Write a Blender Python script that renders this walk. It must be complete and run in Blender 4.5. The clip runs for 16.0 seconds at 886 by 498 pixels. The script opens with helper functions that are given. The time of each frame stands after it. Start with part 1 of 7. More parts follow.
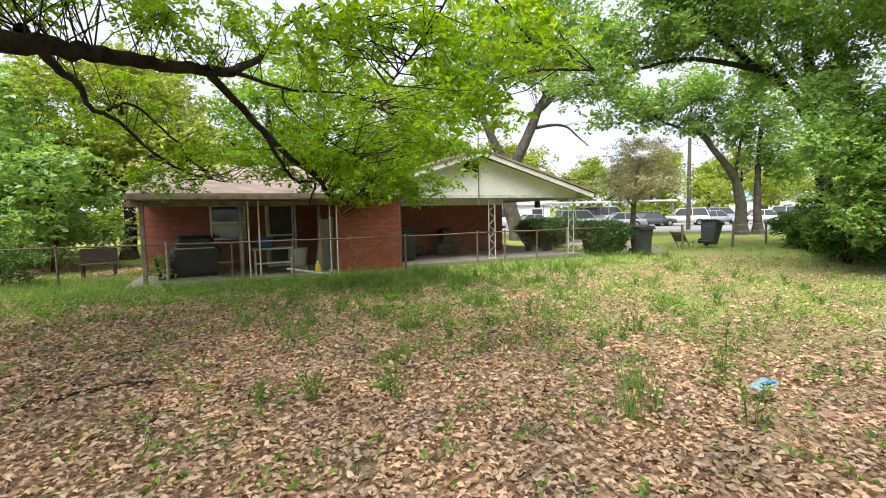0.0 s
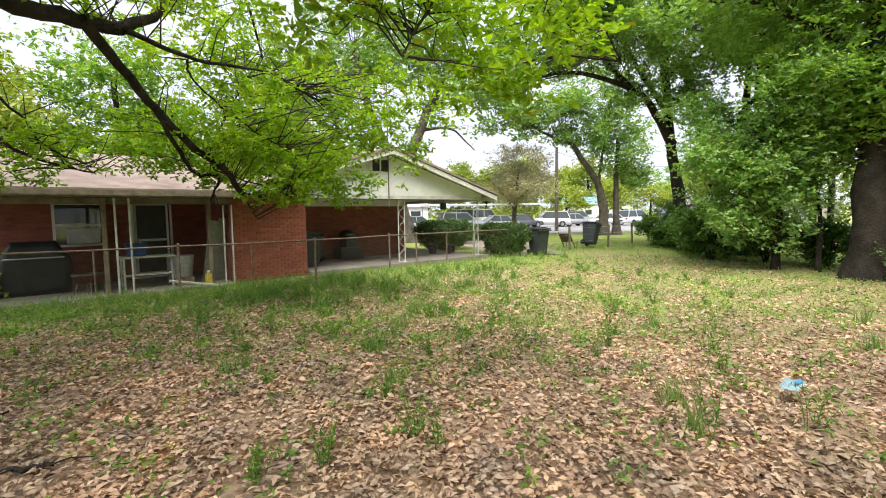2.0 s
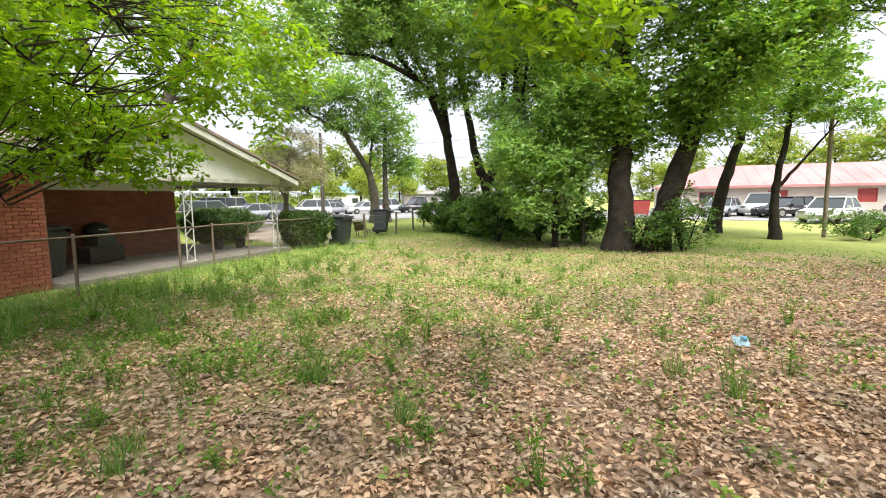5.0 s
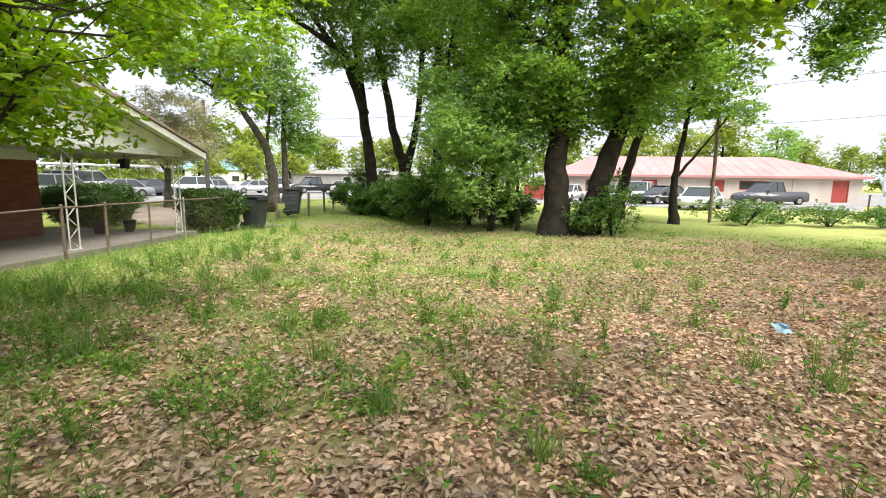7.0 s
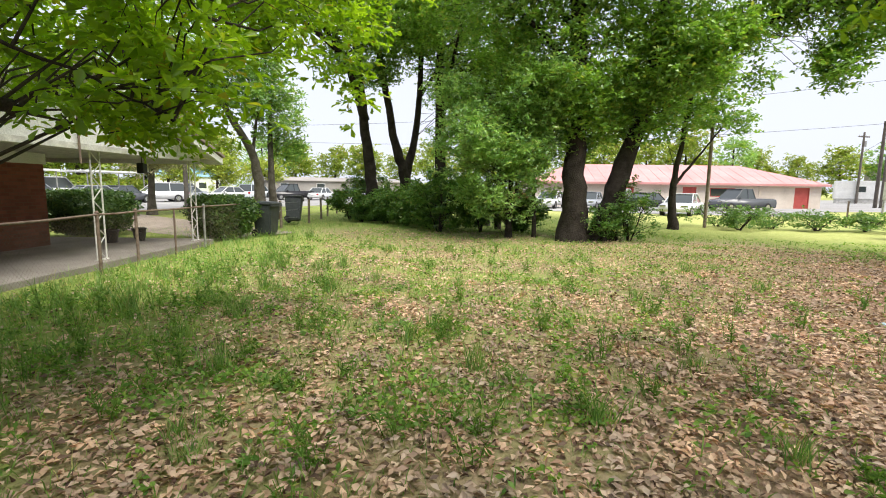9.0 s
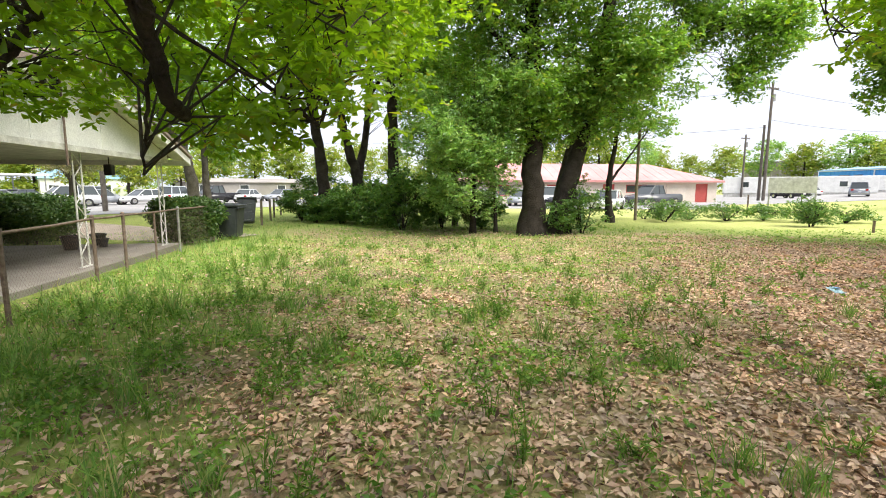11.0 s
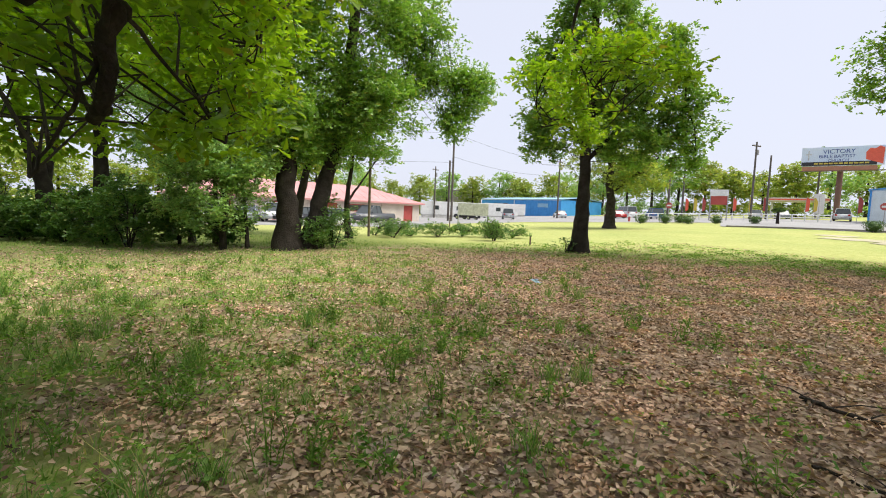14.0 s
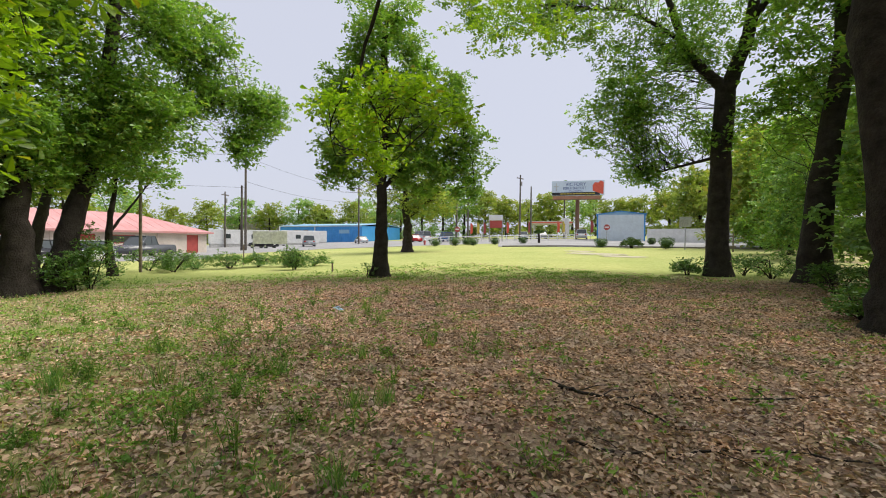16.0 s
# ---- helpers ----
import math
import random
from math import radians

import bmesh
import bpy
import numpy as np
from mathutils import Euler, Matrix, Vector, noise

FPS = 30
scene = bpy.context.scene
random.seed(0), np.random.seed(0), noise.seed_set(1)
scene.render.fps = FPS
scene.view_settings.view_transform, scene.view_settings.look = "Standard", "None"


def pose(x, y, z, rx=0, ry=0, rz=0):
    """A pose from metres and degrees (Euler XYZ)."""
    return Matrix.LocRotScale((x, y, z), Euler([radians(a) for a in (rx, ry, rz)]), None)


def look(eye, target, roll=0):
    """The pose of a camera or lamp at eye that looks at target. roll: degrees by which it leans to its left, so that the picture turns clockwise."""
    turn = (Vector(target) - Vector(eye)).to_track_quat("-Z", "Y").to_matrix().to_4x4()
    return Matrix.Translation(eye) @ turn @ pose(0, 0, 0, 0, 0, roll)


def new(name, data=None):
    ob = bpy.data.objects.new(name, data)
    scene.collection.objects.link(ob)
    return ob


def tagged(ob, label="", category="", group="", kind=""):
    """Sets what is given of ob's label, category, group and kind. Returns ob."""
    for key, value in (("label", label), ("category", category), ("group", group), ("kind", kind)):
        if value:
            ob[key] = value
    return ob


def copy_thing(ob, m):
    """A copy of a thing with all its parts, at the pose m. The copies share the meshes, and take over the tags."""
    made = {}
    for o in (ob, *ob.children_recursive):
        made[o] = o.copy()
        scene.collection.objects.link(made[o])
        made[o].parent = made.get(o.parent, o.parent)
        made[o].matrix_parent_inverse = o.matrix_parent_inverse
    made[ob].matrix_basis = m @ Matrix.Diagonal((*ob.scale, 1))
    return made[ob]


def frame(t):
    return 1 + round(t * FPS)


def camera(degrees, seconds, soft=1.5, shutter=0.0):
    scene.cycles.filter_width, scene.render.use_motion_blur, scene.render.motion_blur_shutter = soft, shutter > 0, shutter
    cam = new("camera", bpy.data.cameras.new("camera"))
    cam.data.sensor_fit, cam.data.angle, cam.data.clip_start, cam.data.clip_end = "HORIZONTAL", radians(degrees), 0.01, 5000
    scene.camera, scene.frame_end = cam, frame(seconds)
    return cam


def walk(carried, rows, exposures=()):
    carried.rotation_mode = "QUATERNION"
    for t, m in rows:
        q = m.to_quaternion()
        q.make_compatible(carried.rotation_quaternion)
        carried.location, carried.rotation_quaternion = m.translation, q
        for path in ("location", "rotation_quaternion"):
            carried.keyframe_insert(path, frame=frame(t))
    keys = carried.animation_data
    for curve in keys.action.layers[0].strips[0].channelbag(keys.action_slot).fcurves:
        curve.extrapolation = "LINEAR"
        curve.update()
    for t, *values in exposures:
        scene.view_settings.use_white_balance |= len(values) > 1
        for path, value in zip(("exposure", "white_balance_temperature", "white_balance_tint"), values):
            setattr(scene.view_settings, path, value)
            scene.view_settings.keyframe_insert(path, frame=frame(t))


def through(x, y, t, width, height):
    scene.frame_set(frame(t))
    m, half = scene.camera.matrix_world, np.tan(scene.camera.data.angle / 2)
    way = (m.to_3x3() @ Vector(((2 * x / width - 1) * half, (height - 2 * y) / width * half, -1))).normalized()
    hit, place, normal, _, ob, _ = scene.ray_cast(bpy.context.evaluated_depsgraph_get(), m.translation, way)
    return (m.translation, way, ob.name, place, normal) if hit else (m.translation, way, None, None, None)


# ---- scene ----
cam = camera(87.1, 16.0, soft=1.0)
METRES, EYE, TILT, LEAN, TURN = 10.9, 1.65, 0.0, 0.0, 0.0
ROWS = [
    (0.0, 0.0, 0.0, 0.0, -0.09, -4.29, 1.21),
    (0.5, -0.0293, 0.0198, -0.0015, -1.76, -4.58, 1.08),
    (1.0, -0.0563, 0.0398, -0.0018, -5.02, -4.73, 1.07),
    (1.5, -0.0851, 0.0646, -0.0001, -10.22, -4.47, 0.81),
    (2.0, -0.1149, 0.0857, 0.0015, -16.26, -4.35, 0.9),
    (2.5, -0.1449, 0.1075, -0.0012, -21.75, -4.62, 0.57),
    (3.0, -0.1724, 0.1369, 0.0008, -27.48, -4.72, 0.08),
    (3.5, -0.1992, 0.1648, 0.0018, -33.32, -4.75, 0.04),
    (4.0, -0.2191, 0.196, 0.0019, -37.47, -4.1, 0.23),
    (4.5, -0.2387, 0.2319, 0.0016, -41.98, -4.94, 0.3),
    (5.0, -0.2488, 0.2707, -0.002, -47.51, -6.15, 0.8),
    (7.5, -0.2851, 0.4698, -0.0036, -63.92, -8.05, -1.07),
    (8.0, -0.2967, 0.5069, -0.0038, -65.68, -7.68, -1.1),
    (8.5, -0.3148, 0.5411, -0.0065, -64.93, -7.46, -0.96),
    (11.0, -0.4313, 0.6795, -0.0113, -75.12, -7.39, -0.05),
    (11.5, -0.454, 0.7047, -0.0127, -77.28, -7.49, -0.74),
    (12.0, -0.4677, 0.7356, -0.0123, -80.28, -7.35, -0.79),
    (12.5, -0.4835, 0.7604, -0.0146, -84.42, -7.34, -0.61),
    (13.0, -0.4987, 0.7809, -0.0139, -88.45, -7.17, -0.62),
    (13.5, -0.5098, 0.8024, -0.013, -96.78, -6.39, -1.47),
    (14.0, -0.5122, 0.8069, -0.0128, -109.3, -4.63, -2.16),
    (14.5, -0.5159, 0.8061, -0.0103, -122.86, -2.39, -1.83),
    (15.0, -0.518, 0.8054, -0.01, -128.37, -1.41, -1.42),
    (15.5, -0.5177, 0.8053, -0.0104, -131.34, -1.01, -0.95),
    (16.0, -0.518, 0.8054, -0.0108, -133.26, -0.87, -0.52),
]
walk(cam, [(t, pose(0, 0, EYE, TILT, LEAN, TURN) @ pose(METRES * x, METRES * y, METRES * z, 90 + pitch, roll, yaw)) for t, x, y, z, yaw, pitch, roll in ROWS], exposures=[(0.0, 0.54), (5.0, 0.64), (7.5, 0.5), (8.0, 0.38), (11.0, 0.66), (13.0, 0.56), (14.0, 0.22), (14.5, 0.02), (16.0, -0.06)])

# ---- light: thin overcast, the sun a broad soft glow behind the first view ----
SUN_EL, SUN_AZ = 60.0, 205.0
world = bpy.data.worlds.new("overcast")
scene.world = world
world.use_nodes = True
wn, wl = world.node_tree.nodes, world.node_tree.links
wn.clear()
sky = wn.new("ShaderNodeTexSky")
sky.sky_type, sky.sun_disc = "NISHITA", False
sky.sun_elevation, sky.sun_rotation = radians(SUN_EL), radians(SUN_AZ)
sky.air_density, sky.dust_density = 1.0, 3.0
cloud = wn.new("ShaderNodeMix")
cloud.data_type = "RGBA"
cloud.inputs[0].default_value = 0.8
cloud.inputs[7].default_value = (8.9, 9.2, 10.7, 1)
back = wn.new("ShaderNodeBackground")
back.inputs[1].default_value = 0.09
wout = wn.new("ShaderNodeOutputWorld")
wl.new(sky.outputs[0], cloud.inputs[6])
wl.new(cloud.outputs[2], back.inputs[0])
wl.new(back.outputs[0], wout.inputs[0])

sun_data = bpy.data.lights.new("sun", "SUN")
sun_data.energy, sun_data.angle, sun_data.color = 5.0, radians(45), (1.0, 0.95, 0.86)
sun = new("sun", sun_data)
az, el = radians(SUN_AZ), radians(SUN_EL)
sun_dir = Vector((math.sin(az) * math.cos(el), math.cos(az) * math.cos(el), math.sin(el)))
sun.matrix_world = look(sun_dir * 60, (0, 0, 0))

# ---- materials ----


def nodes_of(name):
    m = bpy.data.materials.new(name)
    m.use_nodes = True
    nt = m.node_tree
    return m, nt, nt.nodes["Principled BSDF"], nt.nodes["Material Output"]


def noise_node(nt, scale, detail=5.0, rough=0.6):
    tc = nt.nodes.new("ShaderNodeTexCoord")
    n = nt.nodes.new("ShaderNodeTexNoise")
    n.inputs["Scale"].default_value, n.inputs["Detail"].default_value = scale, detail
    n.inputs["Roughness"].default_value = rough
    nt.links.new(tc.outputs["Object"], n.inputs["Vector"])
    return n.outputs["Fac"]


def ramp(nt, fac, stops):
    r = nt.nodes.new("ShaderNodeValToRGB")
    while len(r.color_ramp.elements) < len(stops):
        r.color_ramp.elements.new(0.5)
    for e, (p, c) in zip(r.color_ramp.elements, stops):
        e.position, e.color = p, (*c, 1)
    nt.links.new(fac, r.inputs[0])
    return r.outputs[0]


def mixc(nt, fac, a, b, mode="MIX"):
    m = nt.nodes.new("ShaderNodeMix")
    m.data_type, m.blend_type = "RGBA", mode
    for slot, v in ((0, fac), (6, a), (7, b)):
        if isinstance(v, (int, float)):
            m.inputs[slot].default_value = v
        elif isinstance(v, tuple):
            m.inputs[slot].default_value = (*v, 1)
        else:
            nt.links.new(v, m.inputs[slot])
    return m.outputs[2]


def bump_of(nt, p, height, strength, dist=0.02):
    b = nt.nodes.new("ShaderNodeBump")
    b.inputs["Strength"].default_value, b.inputs["Distance"].default_value = strength, dist
    nt.links.new(height, b.inputs["Height"])
    nt.links.new(b.outputs[0], p.inputs["Normal"])


def surface(name, dark, light, scale=6.0, rough=0.7, metal=0.0, bump=0.3, fine=40.0, dist=0.01, spec=0.5):
    """Two scales of variation between two colours, and a fine relief."""
    m, nt, p, out = nodes_of(name)
    big, small = noise_node(nt, scale), noise_node(nt, fine, 3.0)
    c = ramp(nt, big, [(0.3, dark), (0.7, light)])
    lo = ramp(nt, small, [(0.3, (0.78, 0.78, 0.78)), (0.7, (1.1, 1.1, 1.1))])
    nt.links.new(mixc(nt, 1.0, c, lo, "MULTIPLY"), p.inputs["Base Color"])
    p.inputs["Roughness"].default_value, p.inputs["Metallic"].default_value = rough, metal
    p.inputs["Specular IOR Level"].default_value = spec
    if bump:
        bump_of(nt, p, small, bump, dist)
    return m


def leafy(name, dark, light, odd, through=0.45, gloss=0.08, odd_at=0.93):
    """Thin leaves: each one its own hue, partly letting light through."""
    m, nt, p, out = nodes_of(name)
    nt.nodes.remove(p)
    geo = nt.nodes.new("ShaderNodeNewGeometry")
    c = ramp(nt, geo.outputs["Random Per Island"], [(0.0, dark), (odd_at - 0.05, light), (odd_at, odd)])
    big = ramp(nt, noise_node(nt, 0.6, 3.0), [(0.3, (0.72, 0.76, 0.72)), (0.7, (1.18, 1.14, 1.1))])
    c = mixc(nt, 1.0, c, big, "MULTIPLY")
    clump = ramp(nt, noise_node(nt, 2.3, 2.0), [(0.3, (0.70, 0.76, 0.80)), (0.7, (1.20, 1.12, 0.98))])
    c = mixc(nt, 1.0, c, clump, "MULTIPLY")
    d, tr = nt.nodes.new("ShaderNodeBsdfDiffuse"), nt.nodes.new("ShaderNodeBsdfTranslucent")
    g = nt.nodes.new("ShaderNodeBsdfGlossy")
    g.inputs["Roughness"].default_value = 0.45
    a, b = nt.nodes.new("ShaderNodeMixShader"), nt.nodes.new("ShaderNodeMixShader")
    a.inputs[0].default_value, b.inputs[0].default_value = through, gloss
    nt.links.new(c, d.inputs[0])
    nt.links.new(mixc(nt, 1.0, c, (1.25, 1.2, 0.6), "MULTIPLY"), tr.inputs[0])
    nt.links.new(d.outputs[0], a.inputs[1])
    nt.links.new(tr.outputs[0], a.inputs[2])
    nt.links.new(a.outputs[0], b.inputs[1])
    nt.links.new(g.outputs[0], b.inputs[2])
    nt.links.new(b.outputs[0], out.inputs[0])
    return m


def brickwork(name, tones, mortar, pieces=False):
    m, nt, p, out = nodes_of(name)
    if pieces:
        info = nt.nodes.new("ShaderNodeObjectInfo")
        c = ramp(nt, info.outputs["Random"], [(0.0, tones[0]), (0.5, tones[1]), (1.0, tones[2])])
    else:
        tc = nt.nodes.new("ShaderNodeTexCoord")
        sep, comb = nt.nodes.new("ShaderNodeSeparateXYZ"), nt.nodes.new("ShaderNodeCombineXYZ")
        add = nt.nodes.new("ShaderNodeMath")
        nt.links.new(tc.outputs["Object"], sep.inputs[0])
        nt.links.new(sep.outputs[0], add.inputs[0])
        nt.links.new(sep.outputs[1], add.inputs[1])
        nt.links.new(add.outputs[0], comb.inputs[0])
        nt.links.new(sep.outputs[2], comb.inputs[1])
        b = nt.nodes.new("ShaderNodeTexBrick")
        b.inputs["Scale"].default_value = 1.0
        b.inputs["Brick Width"].default_value, b.inputs["Row Height"].default_value = 0.21, 0.075
        b.inputs["Mortar Size"].default_value = 0.006
        b.inputs["Color1"].default_value, b.inputs["Color2"].default_value = (*tones[0], 1), (*tones[2], 1)
        b.inputs["Mortar"].default_value = (*mortar, 1)
        nt.links.new(comb.outputs[0], b.inputs["Vector"])
        c = b.outputs["Color"]
    stain = ramp(nt, noise_node(nt, 1.3), [(0.3, (0.75, 0.72, 0.7)), (0.7, (1.12, 1.1, 1.08))])
    grain = noise_node(nt, 55.0, 3.0)
    nt.links.new(mixc(nt, 1.0, c, stain, "MULTIPLY"), p.inputs["Base Color"])
    p.inputs["Roughness"].default_value = 0.88
    bump_of(nt, p, grain, 0.4, 0.005)
    return m


def glass_mat(name, tint=(0.05, 0.06, 0.06)):
    m, nt, p, out = nodes_of(name)
    p.inputs["Base Color"].default_value = (*tint, 1)
    p.inputs["Roughness"].default_value = 0.06
    p.inputs["Specular IOR Level"].default_value = 0.8
    return m


M_BARK = surface("bark", (0.02, 0.016, 0.013), (0.065, 0.054, 0.044), 3.0, 0.95, 0, 0.9, 22.0, 0.05, 0.2)
M_BARK_GREY = surface("grey_bark", (0.07, 0.06, 0.05), (0.17, 0.15, 0.13), 3.0, 0.95, 0, 0.9, 22.0, 0.05, 0.2)
M_TWIG = surface("twig", (0.03, 0.025, 0.02), (0.08, 0.065, 0.05), 8.0, 0.9, 0, 0.4, spec=0.2)
M_LEAF_NEAR = leafy("young_oak_leaf", (0.19, 0.36, 0.016), (0.38, 0.60, 0.026), (0.38, 0.36, 0.03), 0.64, 0.05, 0.985)
M_LEAF_MID = leafy("oak_leaf", (0.13, 0.29, 0.04), (0.30, 0.53, 0.085), (0.38, 0.46, 0.09), 0.52, 0.07)
M_LEAF_COOL = leafy("live_oak_leaf", (0.15, 0.31, 0.08), (0.33, 0.55, 0.16), (0.40, 0.48, 0.14), 0.52, 0.08)
M_LEAF_LAUREL = leafy("pale_laurel_leaf", (0.20, 0.40, 0.11), (0.44, 0.70, 0.24), (0.48, 0.58, 0.2), 0.5, 0.08)
M_LEAF_SHRUB = leafy("shrub_leaf", (0.07, 0.17, 0.03), (0.17, 0.35, 0.065), (0.24, 0.32, 0.07), 0.4, 0.06)
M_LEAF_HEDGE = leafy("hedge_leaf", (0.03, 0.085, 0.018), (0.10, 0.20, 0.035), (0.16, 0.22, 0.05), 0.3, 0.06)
M_LEAF_LIGHT = leafy("spring_leaf", (0.20, 0.30, 0.05), (0.38, 0.48, 0.11), (0.42, 0.40, 0.10), 0.5, 0.04)
M_LEAF_YELLOW = leafy("yellow_spring_leaf", (0.28, 0.38, 0.06), (0.46, 0.56, 0.12), (0.5, 0.5, 0.1), 0.5, 0.04)
M_MOSS = leafy("grey_moss", (0.50, 0.47, 0.40), (0.74, 0.72, 0.62), (0.46, 0.50, 0.32), 0.3, 0.02)
M_GRASS = leafy("grass_blade", (0.13, 0.27, 0.07), (0.30, 0.50, 0.14), (0.52, 0.50, 0.24), 0.45, 0.02, 0.9)
M_WEED = leafy("weed_leaf", (0.10, 0.23, 0.04), (0.30, 0.50, 0.11), (0.40, 0.44, 0.15), 0.45, 0.02)
M_LITTER = leafy("dry_leaf", (0.39, 0.245, 0.18), (0.78, 0.575, 0.46), (0.16, 0.10, 0.075), 0.10, 0.03, 0.86)
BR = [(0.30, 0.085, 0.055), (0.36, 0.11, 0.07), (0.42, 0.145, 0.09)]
# patio and carport shade put into darker tones; the lit storage bricks keep BR
M_BRICK_SHADED = brickwork("red_brick_wall_shaded", [(0.20, 0.055, 0.04), (0.25, 0.075, 0.05), (0.29, 0.095, 0.065)], (0.20, 0.10, 0.075))
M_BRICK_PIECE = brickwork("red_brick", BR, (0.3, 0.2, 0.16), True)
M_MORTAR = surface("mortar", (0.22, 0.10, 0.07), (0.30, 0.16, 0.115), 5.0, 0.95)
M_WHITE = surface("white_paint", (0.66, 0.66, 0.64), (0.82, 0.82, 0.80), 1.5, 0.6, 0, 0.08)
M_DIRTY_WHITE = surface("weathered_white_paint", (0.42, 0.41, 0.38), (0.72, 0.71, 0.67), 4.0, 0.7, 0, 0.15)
M_SHINGLE = surface("asphalt_shingle", (0.20, 0.15, 0.13), (0.36, 0.28, 0.245), 2.0, 0.95, 0, 0.5, 60.0)
M_CONCRETE = surface("concrete", (0.19, 0.17, 0.15), (0.31, 0.28, 0.25), 1.2, 0.92, 0, 0.2)
M_GALV = surface("galvanised_steel", (0.28, 0.28, 0.27), (0.48, 0.48, 0.47), 9.0, 0.5, 0.7, 0.1)
M_RUST = surface("rusty_steel", (0.10, 0.065, 0.045), (0.25, 0.19, 0.15), 12.0, 0.8, 0.2, 0.3)
M_WOOD = surface("weathered_wood", (0.13, 0.10, 0.07), (0.28, 0.23, 0.17), 5.0, 0.85, 0, 0.4)
M_WOODPOLE = surface("utility_pole_wood", (0.07, 0.06, 0.05), (0.16, 0.14, 0.12), 4.0, 0.9, 0, 0.4)
M_BLACK = surface("black_plastic", (0.012, 0.013, 0.014), (0.03, 0.031, 0.034), 5.0, 0.45, 0, 0.05)
M_GREYBIN = surface("dark_grey_plastic", (0.03, 0.036, 0.038), (0.06, 0.068, 0.07), 5.0, 0.5, 0, 0.05)
M_BLUEP = surface("blue_plastic", (0.02, 0.05, 0.24), (0.035, 0.09, 0.36), 5.0, 0.4, 0, 0.05)
M_YELLOW = surface("yellow_plastic", (0.55, 0.42, 0.05), (0.7, 0.55, 0.08), 5.0, 0.5, 0, 0.05)
M_GLASS = glass_mat("window_glass")
M_ASPHALT = surface("worn_asphalt", (0.24, 0.235, 0.23), (0.34, 0.335, 0.33), 0.25, 0.9, 0, 0.3, 30.0)
M_REDROOF = surface("red_metal_roof", (0.52, 0.23, 0.22), (0.62, 0.32, 0.31), 0.4, 0.5, 0, 0.05)
M_CREAM = surface("cream_painted_block", (0.58, 0.50, 0.43), (0.72, 0.64, 0.56), 0.8, 0.85, 0, 0.1)
M_REDPAINT = surface("red_paint", (0.38, 0.06, 0.05), (0.5, 0.09, 0.075), 2.0, 0.55, 0, 0.05)
M_BLUEMETAL = surface("blue_metal_siding", (0.035, 0.24, 0.60), (0.06, 0.32, 0.72), 0.5, 0.5, 0, 0.05)
M_PALEBLUE = surface("pale_blue_metal_siding", (0.22, 0.42, 0.60), (0.30, 0.50, 0.66), 0.5, 0.6, 0, 0.05)
M_TAN = surface("tan_metal_siding", (0.24, 0.22, 0.20), (0.33, 0.31, 0.28), 0.5, 0.7, 0, 0.05)
M_RUBBER = surface("tyre_rubber", (0.012, 0.012, 0.012), (0.03, 0.03, 0.03), 8.0, 0.85)
M_CHROME = surface("bright_metal", (0.5, 0.5, 0.5), (0.65, 0.65, 0.65), 6.0, 0.25, 1.0, 0)
M_LAMP_RED = surface("red_lens", (0.35, 0.015, 0.012), (0.45, 0.02, 0.02), 8.0, 0.2, 0, 0)
M_ORANGE = surface("orange_print", (0.75, 0.10, 0.05), (0.85, 0.15, 0.08), 2.0, 0.6, 0, 0)
M_NAVY = surface("navy_lettering", (0.03, 0.06, 0.22), (0.05, 0.09, 0.3), 2.0, 0.6, 0, 0)
M_SIGN_BLUE = surface("pale_sign_print", (0.62, 0.72, 0.82), (0.74, 0.81, 0.87), 0.3, 0.6, 0, 0)
M_SIGN_TAN = surface("tan_sign_trim", (0.45, 0.2, 0.11), (0.55, 0.27, 0.16), 0.8, 0.6, 0, 0)


def paint(name, c, rough=0.3):
    return surface(name, tuple(v * 0.9 for v in c), tuple(min(v * 1.08, 0.9) for v in c), 1.5, rough, 0, 0)


# ---- mesh helpers ----


def big_mesh(name, verts, faces, material, smooth=False):
    """A mesh from arrays: verts (n, 3) and faces (m, k) with one k."""
    verts, faces = np.asarray(verts, np.float32), np.asarray(faces, np.int32)
    me = bpy.data.meshes.new(name)
    k = faces.shape[1]
    me.vertices.add(len(verts))
    me.vertices.foreach_set("co", verts.ravel())
    me.loops.add(faces.size)
    me.loops.foreach_set("vertex_index", faces.ravel())
    me.polygons.add(len(faces))
    me.polygons.foreach_set("loop_start", np.arange(0, faces.size, k, dtype=np.int32))
    me.update(calc_edges=True)
    me.validate()
    if smooth:
        me.polygons.foreach_set("use_smooth", np.ones(len(faces), bool))
    me.materials.append(material)
    return me


def bm_mesh(name, bm, material, smooth=False):
    bmesh.ops.recalc_face_normals(bm, faces=bm.faces)
    me = bpy.data.meshes.new(name)
    bm.to_mesh(me)
    bm.free()
    if smooth:
        for f in me.polygons:
            f.use_smooth = True
    me.materials.append(material)
    return me


def part(name, bm, material, parent, label="", smooth=False, at=None):
    """Links a bmesh (or a mesh) as one object under a thing or a part."""
    me = bm if isinstance(bm, bpy.types.Mesh) else bm_mesh(name, bm, material, smooth)
    ob = new(name, me)
    ob.parent = parent
    if at is not None:
        ob.matrix_basis = at
    return tagged(ob, label)


def thing(name, m, label, category, group="", kind=""):
    ob = new(name)
    ob.empty_display_size = 0.2
    ob.matrix_basis = m
    return tagged(ob, label, category, group, kind)


